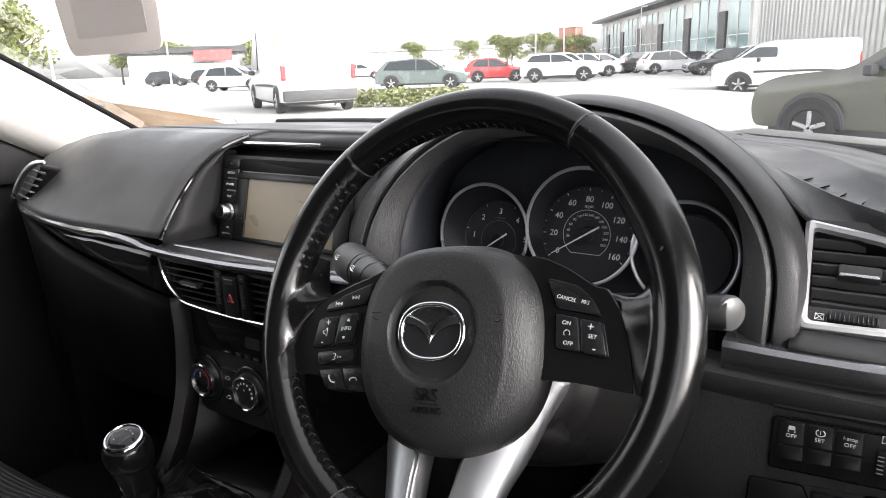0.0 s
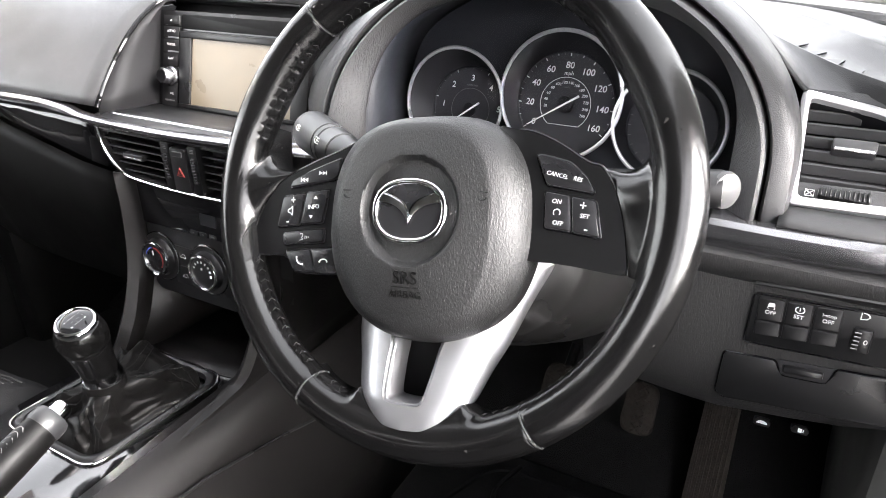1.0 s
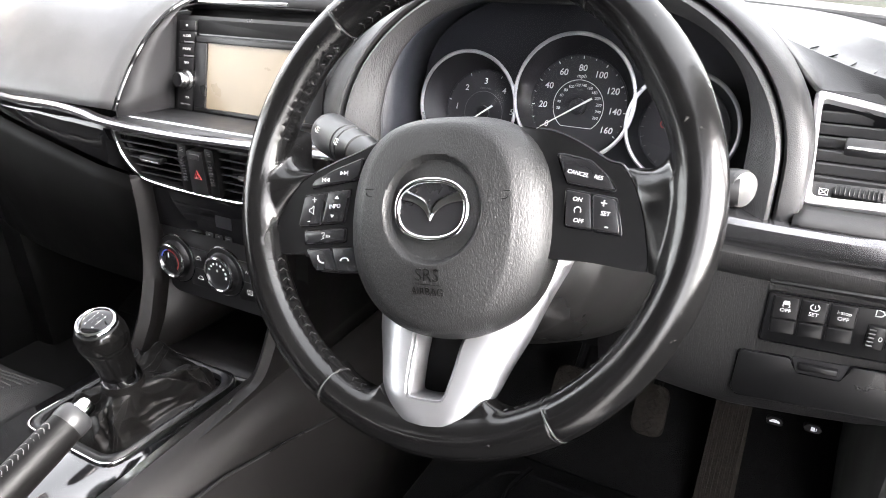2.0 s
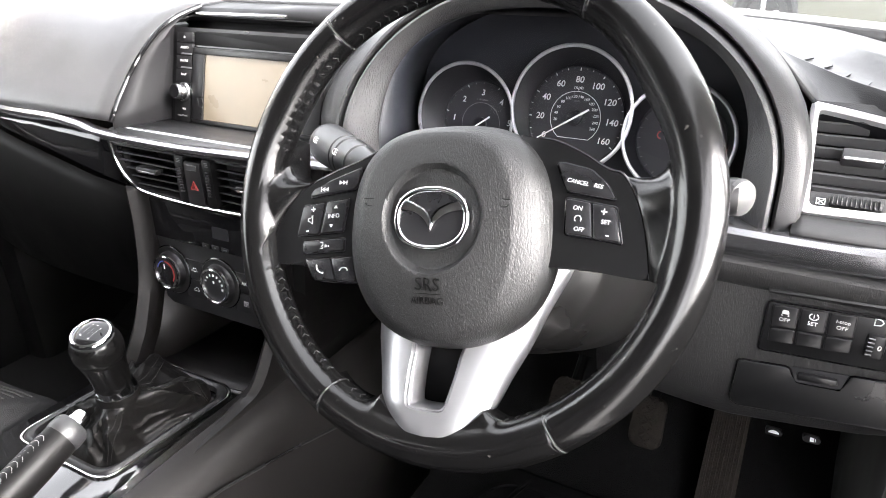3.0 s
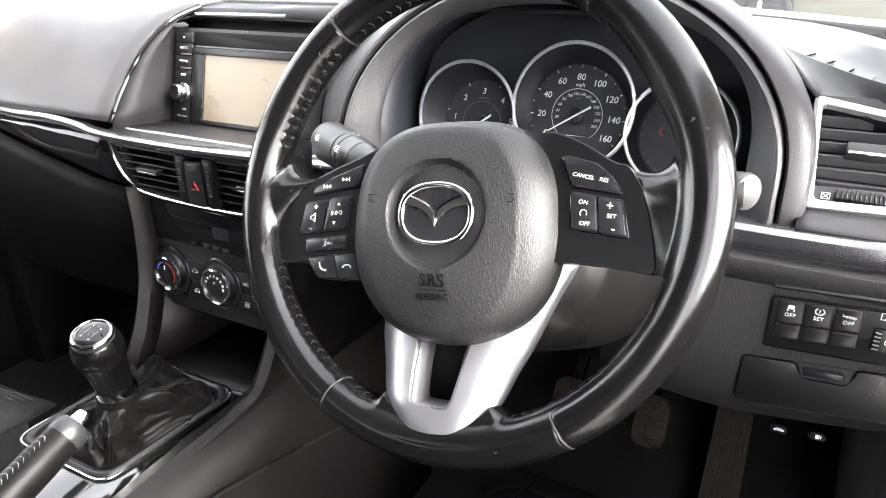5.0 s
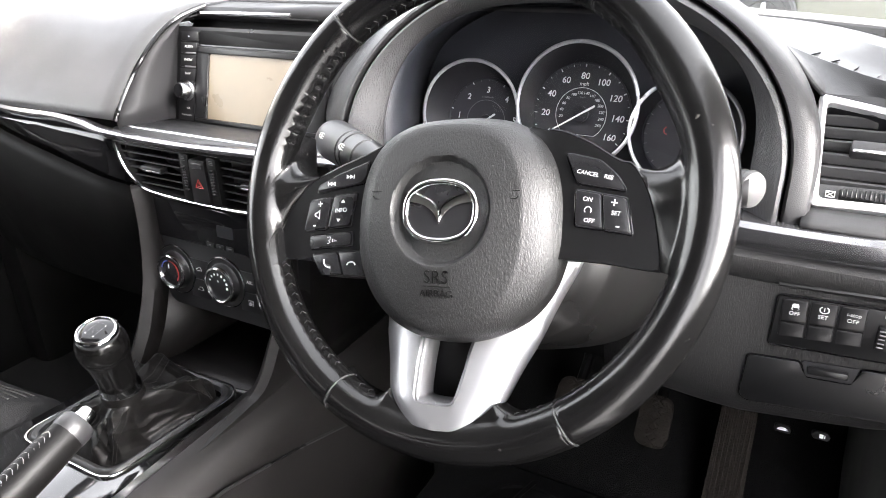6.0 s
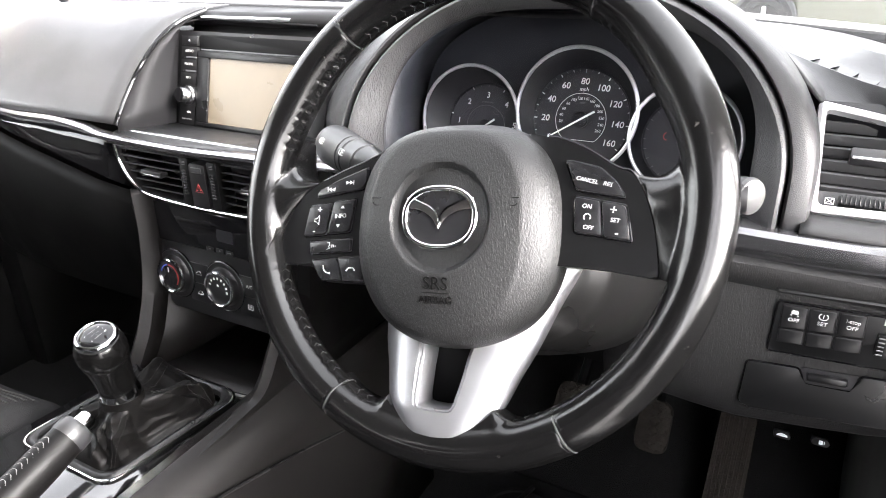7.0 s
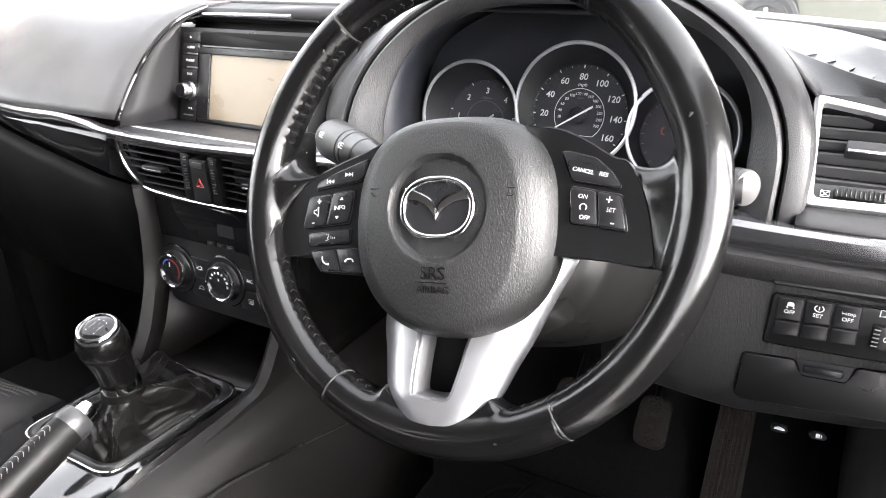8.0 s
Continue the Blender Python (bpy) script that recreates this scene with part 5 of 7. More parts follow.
def climate_knob(u, v):
    k = part("climate_knob", lathe([(0, 0), (0.0312, 0), (0.0316, 0.0012), (0.0302, 0.0028), (0.0272, 0.0022), (0.0246, 0.0030), (0.0232, 0.0052), (0.0226, 0.0095), (0.0222, 0.0110), (0, 0.0110)], 48, Matrix.Translation((u, v, 0))), PLASTIC, hvac, "round black climate knob")
    part("knob_skirt_edge", lathe([(0.0318, 0.0006), (0.0322, 0.0014), (0.0312, 0.0022), (0.0304, 0.0018)], 48, Matrix.Translation((u, v, 0))), GLOSS, k)
    part("knob_ring", lathe([(0.0224, 0.0085), (0.0227, 0.0112), (0.0220, 0.0132), (0.0206, 0.0138), (0.0194, 0.0130), (0.0190, 0.0112)], 48, Matrix.Translation((u, v, 0))), CHROME, k, "bright chrome knob ring")
    part("knob_face", lathe([(0.0192, 0.0112), (0.0180, 0.0118), (0.011, 0.0121), (0, 0.0121)], 40, Matrix.Translation((u, v, 0))), PLASTIC, k)
    return k


def arc_mark(k, u, v, r, a0, a1, material, w=0.0009):
    part("scale_mark", tube([(u + r * math.cos(radians(a0 + (a1 - a0) * i / 12)), v + r * math.sin(radians(a0 + (a1 - a0) * i / 12)), 0.0123) for i in range(13)], w, 5, flat=0.3), material, k)


KV = -0.0260
k = climate_knob(-0.079, KV)
arc_mark(k, -0.079, KV, 0.0145, 100, 165, BLUE)
arc_mark(k, -0.079, KV, 0.0145, 90, -40, RED)
part("pointer", box(0.0014, 0.006, 0.0004, (-0.0805, KV + 0.0075, 0.0123)), WHITE, k, smooth=False)
k = climate_knob(0.0024, KV)
for i in range(8):
    a = radians(160 - 24 * i)
    part("scale_dot", box(0.0028, 0.0012 + 0.0003 * i, 0.0003, (0, 0, 0)), WHITE, k, smooth=False, m=Matrix.Translation((0.0024 + 0.0138 * math.cos(a), KV + 0.0138 * math.sin(a), 0.0123)) @ Matrix.Rotation(a, 4, "Z"))
letters("*", 0.008, k, Matrix.Translation((0.0024, KV + 0.0035, 0.0123)))
k = climate_knob(0.0838, KV)
arc_mark(k, 0.0838, KV, 0.0145, 150, 30, DIM, 0.0005)
for u, marks in ((-0.0400, ("car", "car")), (0.0420, ("A/C", "grid"))):
    for j, mk in enumerate(marks):
        v = -0.0180 if j == 0 else -0.0440
        b = part("climate_key", prism(rect(u - 0.0165, v - 0.0122, u + 0.0165, v + 0.0122, 0.0015), 0, 0.0016, 0.0006), PLASTIC, hvac, "small black climate key")
        if mk == "A/C":
            letters("A/C", 0.0058, b, Matrix.Translation((u, v, 0.0018)), KEYPRINT)
        elif mk == "car":
            part("car_mark", tube([(u - 0.0045, v - 0.0018, 0.0018), (u - 0.0042, v, 0.0018), (u - 0.002, v + 0.0005, 0.0018), (u - 0.0008, v + 0.0026, 0.0018), (u + 0.0026, v + 0.0026, 0.0018), (u + 0.0042, v + 0.0002, 0.0018), (u + 0.0045, v - 0.0018, 0.0018)], 0.0003, 4, closed=True), KEYPRINT, b)
        else:
            part("heat_mark", tube([(u - 0.0035, v - 0.003, 0.0018), (u + 0.0035, v - 0.003, 0.0018), (u + 0.0035, v + 0.003, 0.0018), (u - 0.0035, v + 0.003, 0.0018)], 0.0004, 4, closed=True), KEYPRINT, b)
            for d in (-0.0015, 0, 0.0015):
                part("heat_bar", box(0.0004, 0.004, 0.0003, (u + d, v, 0.0018)), KEYPRINT, b, smooth=False)

# ---- centre console ----
console = thing("centre_console", label="black centre console with open tray and gloss surround", category="centre console", kind="structure")
side = [(-0.492, 0.097, 0.838), (-0.488, 0.094, 0.79), (-0.487, 0.085, 0.73), (-0.484, 0.068, 0.685), (-0.481, 0.045, 0.650), (-0.479, 0.010, 0.640), (-0.478, -0.06, 0.633), (-0.478, -0.16, 0.622)]
inside = [(-0.478, 0.100, 0.838), (-0.474, 0.097, 0.79), (-0.471, 0.088, 0.73), (-0.466, 0.071, 0.685), (-0.462, 0.048, 0.648), (-0.461, 0.012, 0.638), (-0.461, -0.06, 0.631), (-0.461, -0.16, 0.620)]
for s in (1, -1):
    rows = []
    for a, b in zip(spline(side, 5), spline(inside, 5)):
        if s > 0:  # on the passenger's side the column ends behind the tray
            a, b = ((p[0], p[1], p[2] - 0.05 * min(1.0, max(0.0, 0.05 - p[1]) / 0.06)) for p in (a, b))
        fx = lambda p: p if s > 0 else (2 * CX - p[0] - 0.004, p[1], p[2])
        m_ = ((a[0] + b[0]) / 2, min(a[1], b[1]) - 0.006, (a[2] + b[2]) / 2 + 0.001)
        rows.append([fx((a[0] + 0.004, 0.30, a[2] - 0.004)), fx((a[0], a[1] + 0.012, a[2] - 0.002)), fx((a[0] + 0.001, a[1], a[2])), fx(m_), fx((b[0], b[1], b[2])), fx((b[0] + 0.002, b[1] + 0.02, b[2] - 0.004))])
    part("stack_column", grid(rows), CONSOLE, console, "satin black column beside the tray", solid=0.002)
# tray
part("tray_floor", grid([[(-0.476, 0.068, 0.612), (-0.37, 0.060, 0.612), (-0.268, 0.068, 0.612)], [(-0.474, 0.1, 0.606), (-0.37, 0.1, 0.606), (-0.267, 0.1, 0.606)], [(-0.472, 0.25, 0.600), (-0.37, 0.25, 0.600), (-0.266, 0.25, 0.600)], [(-0.485, 0.265, 0.62), (-0.37, 0.268, 0.62), (-0.276, 0.265, 0.62)], [(-0.48, 0.268, 0.70), (-0.37, 0.27, 0.70), (-0.276, 0.268, 0.70)]]), CONSOLE, console, "open storage tray", solid=0.003)
for s in (-1, 1):
    part("tray_side", grid([[(CX + s * 0.100, 0.085, 0.71), (CX + s * 0.100, 0.27, 0.71)], [(CX + s * 0.096, 0.066, 0.66), (CX + s * 0.098, 0.27, 0.65)], [(CX + s * 0.094, 0.040, 0.604), (CX + s * 0.096, 0.27, 0.604)]]), CONSOLE, console, solid=0.003)
part("tray_lip", tube(spline([(-0.468, 0.066, 0.6165), (-0.42, 0.060, 0.6165), (-0.37, 0.058, 0.617), (-0.325, 0.060, 0.6165), (-0.28, 0.070, 0.6165)], 5), 0.004, 8), PLASTIC, console)
part("socket_ring", tube([(-0.392 + 0.011 * math.cos(t), 0.235, 0.660 + 0.011 * math.sin(t)) for t in [2 * math.pi * i / 24 for i in range(24)]], 0.0016, 6, closed=True), DULL_CHROME, console, "power socket ring")
part("socket_block", box(0.09, 0.05, 0.018, (-0.325, 0.22, 0.628), 0.004), HARD, console)
part("aux_plug", box(0.006, 0.004, 0.004, (-0.290, 0.190, 0.638), 0.001, 1), CHROME, console)
# top of the console with shoulders
def shoulder(y):
    """Half width and height of the console's top edge."""
    k = (0.1 - y) / 0.5
    return 0.5 * (0.02 * max(0, k - 0.3)), 0.640 - 0.01 * max(0, k)


rows = []
for y in (0.10, 0.07, 0.03, -0.03, -0.09, -0.15, -0.22, -0.32, -0.45):
    o, z = shoulder(y)
    lx = -0.478
    rows.append([(lx - 0.014, y, 0.33), (lx - 0.012, y, 0.50), (lx - 0.010, y, z - 0.045), (lx - 0.004, y, z - 0.023), (lx + 0.004, y, z - 0.020), (lx + 0.010, y, z - 0.022), (lx + 0.012, y, z - 0.035)])
part("console_side", grid(rows), HARD, console, "grained black console side", solid=0.003)
rows = []
for y in (0.32, 0.20, 0.13, 0.10, 0.07, 0.03, -0.03, -0.09, -0.15, -0.22, -0.32, -0.45):
    o, z = shoulder(min(y, 0.1))
    rx = -0.268 + o
    if y > 0.11:
        rows.append([(rx + 0.004, y, z - 0.03), (rx + 0.005, y, z - 0.025), (rx + 0.006, y, z - 0.02), (rx + 0.010, y, z - 0.024), (rx + 0.022, y, z - 0.042), (rx + 0.026, y, z - 0.055), (rx + 0.031, y, z - 0.1), (rx + 0.05, y, 0.47), (rx + 0.055, y, 0.33)])
        continue
    rows.append([(rx - 0.034, y, z - 0.03), (rx - 0.030, y, z - 0.008), (rx - 0.010, y, z + 0.001), (rx + 0.006, y, z - 0.006), (rx + 0.022, y, z - 0.035), (rx + 0.026, y, z - 0.05), (rx + 0.031, y, z - 0.085 + 0.3 * (y + 0.05) * -0.5), (rx + 0.05, y, 0.47), (rx + 0.055, y, 0.33)])
part("console_side", grid(rows), CONSOLE, console, "grained black console side", solid=0.003)
part("side_crease", tube([(-0.236, 0.156, 0.538), (-0.236, 0.053, 0.572), (-0.234, -0.053, 0.602), (-0.232, -0.2, 0.62)], 0.0016, 6), PLASTIC, console)
part("gloss_plate", grid([[(-0.485, 0.066, 0.612), (-0.29, 0.066, 0.612)], [(-0.485, 0.055, 0.617), (-0.288, 0.055, 0.617)], [(-0.485, -0.12, 0.622), (-0.288, -0.12, 0.622)], [(-0.485, -0.19, 0.622), (-0.285, -0.19, 0.622)], [(-0.485, -0.45, 0.615), (-0.285, -0.45, 0.615)]]), GLOSS_TOP, console, "piano black console top", solid=0.003)
b = part("seat_heat_key", prism(rect(-0.02, -0.012, 0.02, 0.012, 0.003), 0, 0.004, 0.001), PLASTIC, console, m=pose(-0.325, -0.205, 0.6235, 0, 0, 20))
letters("AUTO", 0.006, b, Matrix.Translation((0, 0, 0.0042)))

# ---- gear lever ----
GX, GY = -0.388, -0.030
gear = thing("gear_lever", pose(GX, GY, 0.622), "manual gear lever with chrome-topped knob and leather boot", "gear lever")
fr = rounded([(-0.077, -0.086), (0.066, -0.086), (0.076, 0.070), (0.062, 0.086), (-0.070, 0.086)], 0.022, 6)
rows = [[(u * 1.035, v * 1.03, -0.002) for u, v in fr], [(u * 1.03, v * 1.025, 0.003) for u, v in fr], [(u * 1.015, v * 1.013, 0.0055) for u, v in fr], [(u * 0.995, v * 0.996, 0.0055) for u, v in fr], [(u * 0.985, v * 0.987, 0.0030) for u, v in fr]]
part("chrome_frame", grid(rows, closed=True), CHROME, gear, "polished chrome boot frame")
rows = [[(u * 0.99, v * 0.99, 0.003) for u, v in fr], [(u * 0.965, v * 0.968, 0.0065) for u, v in fr], [(u * 0.93, v * 0.938, 0.0078) for u, v in fr], [(u * 0.88, v * 0.89, 0.0065) for u, v in fr], [(u * 0.86, v * 0.875, 0.0) for u, v in fr]]
part("inner_frame", grid(rows, closed=True), PLASTIC, gear)
TOP = Vector((0.033, -0.029, 0.061))
rows = []


N = 240
# ridges of the draped leather: angle at the frame, lean towards the cuff, width, height
RIDGES = [(0.30, 0.3, 0.48, 0.015), (1.05, -0.4, 0.55, 0.013), (1.75, 0.35, 0.50, 0.012), (2.55, -0.3, 0.5, 0.011), (3.35, 0.4, 0.5, 0.012),
          (4.15, -0.45, 0.45, 0.011), (4.85, 0.3, 0.45, 0.013), (5.60, -0.30, 0.60, 0.021)]


def crease_field(t, s):
    """Sharp-crested folds that run down from the cuff, with a little unevenness."""
    h = 0.0
    for a, lean, w, top in RIDGES:
        d = abs((t - a - lean * s + math.pi) % (2 * math.pi) - math.pi)
        h = max(h, 1.35 * top * max(0.0, 1 - d / w) ** 1.05)
    v = Vector((1.3 * math.cos(t), 1.3 * math.sin(t), 1.6 * s))
    buckle = abs(((2.6 * s + 0.9 * math.sin(2.3 * t + 0.7) + 0.35 * math.sin(5.1 * t)) % 1.0) - 0.5) * 2
    fine = 1 - abs(noise.noise(v * 2.6 + Vector((2.3, 7.7, 4.1)))) * 2.6
    return h - 0.006 + 0.0045 * noise.noise(v * 1.9 + Vector((9.3, 5.1, 1.2))) + 0.0016 * max(-0.4, fine) + 0.0055 * max(0.0, buckle - 0.35)


def boot_point(t, s, lift=0.0):
    """The draped leather at angle t round the lever, s from the frame (0) to the cuff (1)."""
    c, q = math.cos(t), math.sin(t)
    base = Vector((0.066 * math.copysign(abs(c) ** 0.5, c), 0.076 * math.copysign(abs(q) ** 0.5, q), 0.002))
    top = TOP + Vector((0.0205 * c, 0.0205 * q, -0.004))
    p = base.lerp(top, s)
    env = math.sin(math.pi * min(1, s * 1.01)) ** 0.7
    back = max(0.0, math.sin(t - 0.15))
    fold = env * crease_field(t, s)
    p += Vector((c, q, 0)) * (0.75 * fold - 0.010 * env * (1 - s) + 0.014 * env * back + lift) + Vector((0, 0, 0.75 * fold - 0.004 * env + env * 0.020 * back * (1 - 0.8 * s) + lift))
    p.z = max(p.z, 0.001 + 0.002 * s)
    return tuple(p)


for j in range(49):
    rows.append([boot_point(2 * math.pi * i / N, j / 48) for i in range(N)])
boot = part("boot", grid(rows, closed=True), LEATHER_SOFT, gear, "creased black leather boot")
# twin rows of stitches along the seams between the boot's panels
for a, lean in ((0.62, 0.45), (1.85, -0.25), (3.9, 0.3), (5.35, 0.35)):
    bm = bmesh.new()
    for i in range(22):
        s0 = 0.03 + 0.042 * i
        for off in (-0.045, 0.045):
            w = off * (1 + 1.1 * s0)
            tube([boot_point(a + lean * s0 + w, s0, 0.0), boot_point(a + lean * (s0 + 0.013) + w, s0 + 0.013, 0.0006), boot_point(a + lean * (s0 + 0.026) + w, s0 + 0.026, 0.0)], 0.00042, 5, bm=bm)
    part("seam_stitching", bm, SEAM_THREAD, boot, "twin row of dark stitches", kind="stuff")
part("boot_cuff", lathe([(0.0206, -0.012), (0.0208, -0.006), (0.0211, -0.003), (0.0206, -0.0015), (0.0211, 0.0), (0.0209, 0.004), (0.0190, 0.0055)], 40, Matrix.Translation(TOP)), LEATHER_SOFT, gear, "stitched leather cuff")
ax = Vector((0.014, -0.019, 0.078)).normalized()
KM = Matrix.Translation(TOP + Vector((0, 0, 0.004))) @ Vector((0, 0, 1)).rotation_difference(ax).to_matrix().to_4x4()
part("collar", lathe([(0.0170, -0.002), (0.0204, -0.0005), (0.0208, 0.0012), (0.0192, 0.008), (0.0178, 0.016), (0.0165, 0.020)], 40, KM), CHROME, gear, "dull metal collar")
part("knob", lathe([(0.0165, 0.010), (0.0181, 0.0125), (0.0184, 0.022), (0.0192, 0.034), (0.0208, 0.046), (0.0226, 0.055), (0.0232, 0.0580), (0.0228, 0.0588)], 48, KM), KNOB, gear, "smooth black leather knob")
part("knob_head", lathe([(0.0228, 0.0588), (0.0236, 0.0600), (0.0241, 0.0655), (0.0236, 0.0720), (0.0220, 0.0775), (0.0195, 0.0812), (0.014, 0.0825)], 48, KM), KNOB, gear, "glossy black knob head")
tipm = KM @ Matrix.Translation((-0.0030, 0.0020, 0.0)) @ Matrix.Translation((0, 0, -0.0147))
RMK = KM @ Matrix.Translation((-0.0030, 0.0020, 0.0))
part("knob_ring", lathe([(0.0200, 0.0770), (0.0203, 0.0805), (0.0194, 0.0832), (0.0180, 0.0846), (0.0165, 0.0850), (0.0158, 0.0842)], 48, RMK), CHROME, gear, "bright chrome knob ring")
cap = part("knob_cap", lathe([(0.0162, 0.0838), (0.0152, 0.0846), (0.008, 0.0853), (0, 0.0855)], 40, RMK), GLOSS, gear, "black shift pattern cap")
bm = bmesh.new()
for u in (-0.005, 0, 0.005):
    tube([(u, -0.004, 0.1), (u, 0.004, 0.1)], 0.0002, 5, bm=bm)
tube([(-0.005, 0, 0.1), (0.005, 0, 0.1)], 0.0002, 5, bm=bm)
bm.transform(tipm)
part("shift_lines", bm, DIM, cap)
for t, u, v in (("1", -0.005, 0.0068), ("3", 0, 0.0074), ("5", 0.005, 0.0068), ("2", -0.005, -0.0068), ("4", 0, -0.0074), ("6", 0.005, -0.0068)):
    letters(t, 0.0036, cap, tipm @ Matrix.Translation((u, v, 0.0998)))

# ---- handbrake ----
hb = thing("handbrake", label="leather handbrake lever with chrome button, raised beside the gear lever", category="handbrake")
A, B_ = Vector((-0.2340, -0.182, 0.7640)), Vector((-0.2190, -0.490, 0.6690))
d = (A - B_).normalized()
line = [B_.lerp(A, i / 14) for i in range(15)]
part("grip", tube(line, [0.0132 + 0.0008 * math.sin(i / 14 * 3) for i in range(13)] + [0.0136, 0.0128], 24, flat=1.12), LEATHER_GRIP, hb, "black leather grip with pale stitching")
part("grip_end", tube([A - d * 0.0005, A + d * 0.002, A + d * 0.010, A + d * 0.0125, A + d * 0.0130], [0.0130, 0.0136, 0.0132, 0.0118, 0.0085], 28, flat=1.1), SHROUD_GREY, hb, "grey plastic end collar")
part("button", tube([A + d * 0.008, A + d * 0.020, A + d * 0.0225, A + d * 0.0235], [0.0080, 0.0080, 0.0068, 0.0040], 20), CHROME, hb, "chrome release button")
bm = bmesh.new()
up = Vector((0.06, 0, 1)).normalized()
rt = d.cross(up).normalized()
up = rt.cross(d).normalized()


def on_grip(a, back):
    """A point on the grip's skin: turned by a from the top, back from its end."""
    return tuple(A - d * back + (rt * math.sin(a) + up * math.cos(a)) * (0.0142 + 0.0007 * min(1.0, back / 0.03)))


for i in range(62):
    b0 = 0.008 + 0.0046 * i
    for k in (-1, 1):
        tube([on_grip(-0.08 + k * 0.30, b0 + 0.0030), on_grip(-0.08 + k * 0.14, b0 + 0.0008), on_grip(-0.08, b0)], [0.00032, 0.0005, 0.0004], 5, bm=bm)
part("stitching", bm, GREY_THREAD, hb, "pale zigzag stitching", kind="stuff")

# ---- passenger seat ----
SEAM_GREY = mat("grey_seat_seam", (0.035, 0.035, 0.035), 0.8, spec=0.1)
seat = thing("passenger_seat", label="black cloth passenger seat with ribbed cushion", category="car seat")
def cushion_z(q, r):
    """Height over the cushion's flat, across (q) and along (r) it, both from 0 to 1."""
    a = abs(q - 0.5) * 2
    return 0.03 * a ** 4 - 0.045 * a ** 14 - 0.055 * abs(r * 2 - 1) ** 6


def cushion(x0, x1, y0, y1, z0, z1):
    rows = []
    for j in range(29):
        y = y0 + (y1 - y0) * j / 28
        r = [(x0 + (x1 - x0) * i / 32, y, z1 + cushion_z(i / 32, j / 28)) for i in range(33)]
        rows.append([(r[0][0] - 0.004, y, z0)] + r + [(r[-1][0] + 0.004, y, z0)])
    rows = [[(p[0], p[1], z0) for p in rows[0]]] + rows + [[(p[0], p[1], z0) for p in rows[-1]]]
    return grid(rows)


part("cushion", cushion(-1.0, -0.505, -0.60, -0.030, 0.40, 0.634), FABRIC, seat, "ribbed black cloth cushion")
for i in range(38):
    r = 0.955 - 0.0165 * i
    part("rib_seam", tube([(-1.0 + 0.495 * q / 32, -0.60 + 0.57 * r, 0.6338 + cushion_z(q / 32, r)) for q in range(6, 31)], 0.0014, 5), SEAM_GREY, seat)
bm = cushion(-1.0, -0.525, -0.32, 0.32, -0.06, 0.06)
bm.transform(pose(0, -0.68, 0.90, 80, 0, 0))
part("backrest", bm, FABRIC, seat)
part("seat_base", box(0.44, 0.42, 0.12, (-0.765, -0.31, 0.38), 0.02), HARD, seat)

# out of view; added to keep low side light off the console
drv = thing("driver_seat", label="black cloth driver seat with ribbed cushion, unseen, added to block low light", category="car seat")
part("cushion", cushion(-0.235, 0.265, -0.62, -0.10, 0.40, 0.600), FABRIC, drv)
part("seat_base", box(0.44, 0.42, 0.12, (0.015, -0.36, 0.38), 0.02), HARD, drv)
bm = cushion(-0.235, 0.265, -0.32, 0.32, -0.06, 0.06)
bm.transform(pose(0, -0.80, 0.90, 80, 0, 0))
part("backrest", bm, FABRIC, drv)

# ---- pedals and mat ----
def pedal(name, label, x, y, z, w, h, tilt, ribs):
    t = thing(name, facing(x, y, z, tilt), label, "pedal", "foot pedals")
    part("pad", prism(rounded([(-w / 2, -h / 2), (w / 2, -h / 2), (w * 0.46, h / 2), (-w * 0.46, h / 2)], 0.017, 6), -0.008, 0.004, 0.0045, 3), RUBBER, t, "worn rubber pedal pad")
    for i in range(ribs):
        for s in (-1, 1):
            part("tread", box(0.0035, w * 0.40, 0.003, (0, 0, 0), 0.0008, 1), RUBBER, t, m=Matrix.Translation((0, -h / 2 + h * (i + 0.5) / ribs, 0.0045)) @ Matrix.Rotation(radians(s * 50), 4, "Z"))
    part("arm", tube([(0, 0, -0.008), (0, 0.06, -0.03), (0, 0.22, -0.05)], 0.008, 8), HARD, t)
    return t
pedal("clutch_pedal", "worn black rubber clutch pedal", -0.026, 0.425, 0.470, 0.058, 0.060, 35, 4)
pedal("brake_pedal", "worn black rubber brake pedal", 0.092, 0.425, 0.470, 0.047, 0.074, 35, 5)
acc = thing("accelerator_pedal", facing(0.197, 0.40, 0.44, 28), "long ribbed black accelerator pedal", "pedal", "foot pedals")
part("plate", prism(rounded([(-0.026, -0.13), (0.026, -0.13), (0.022, 0.12), (-0.022, 0.12)], 0.008), -0.012, 0.0, 0.003), RUBBER, acc)
for u in (-0.018, -0.012, -0.006, 0.0, 0.006, 0.012, 0.018):
    part("rib", box(0.0032, 0.235, 0.003, (u, -0.005, 0.001), 0.001, 1), RUBBER, acc)
mat_ = thing("floor_mat", label="black carpet floor mat with bound edge", category="floor mat")
pts = rounded([(-0.20, -0.35), (0.30, -0.35), (0.30, 0.32), (0.12, 0.36), (-0.10, 0.36), (-0.16, 0.20), (-0.20, 0.10)], 0.04)
part("carpet", prism(pts, 0.324, 0.332, 0.003), CARPET, mat_)
part("binding", tube([(u, v, 0.331) for u, v in pts], 0.005, 6, closed=True), HARD, mat_)

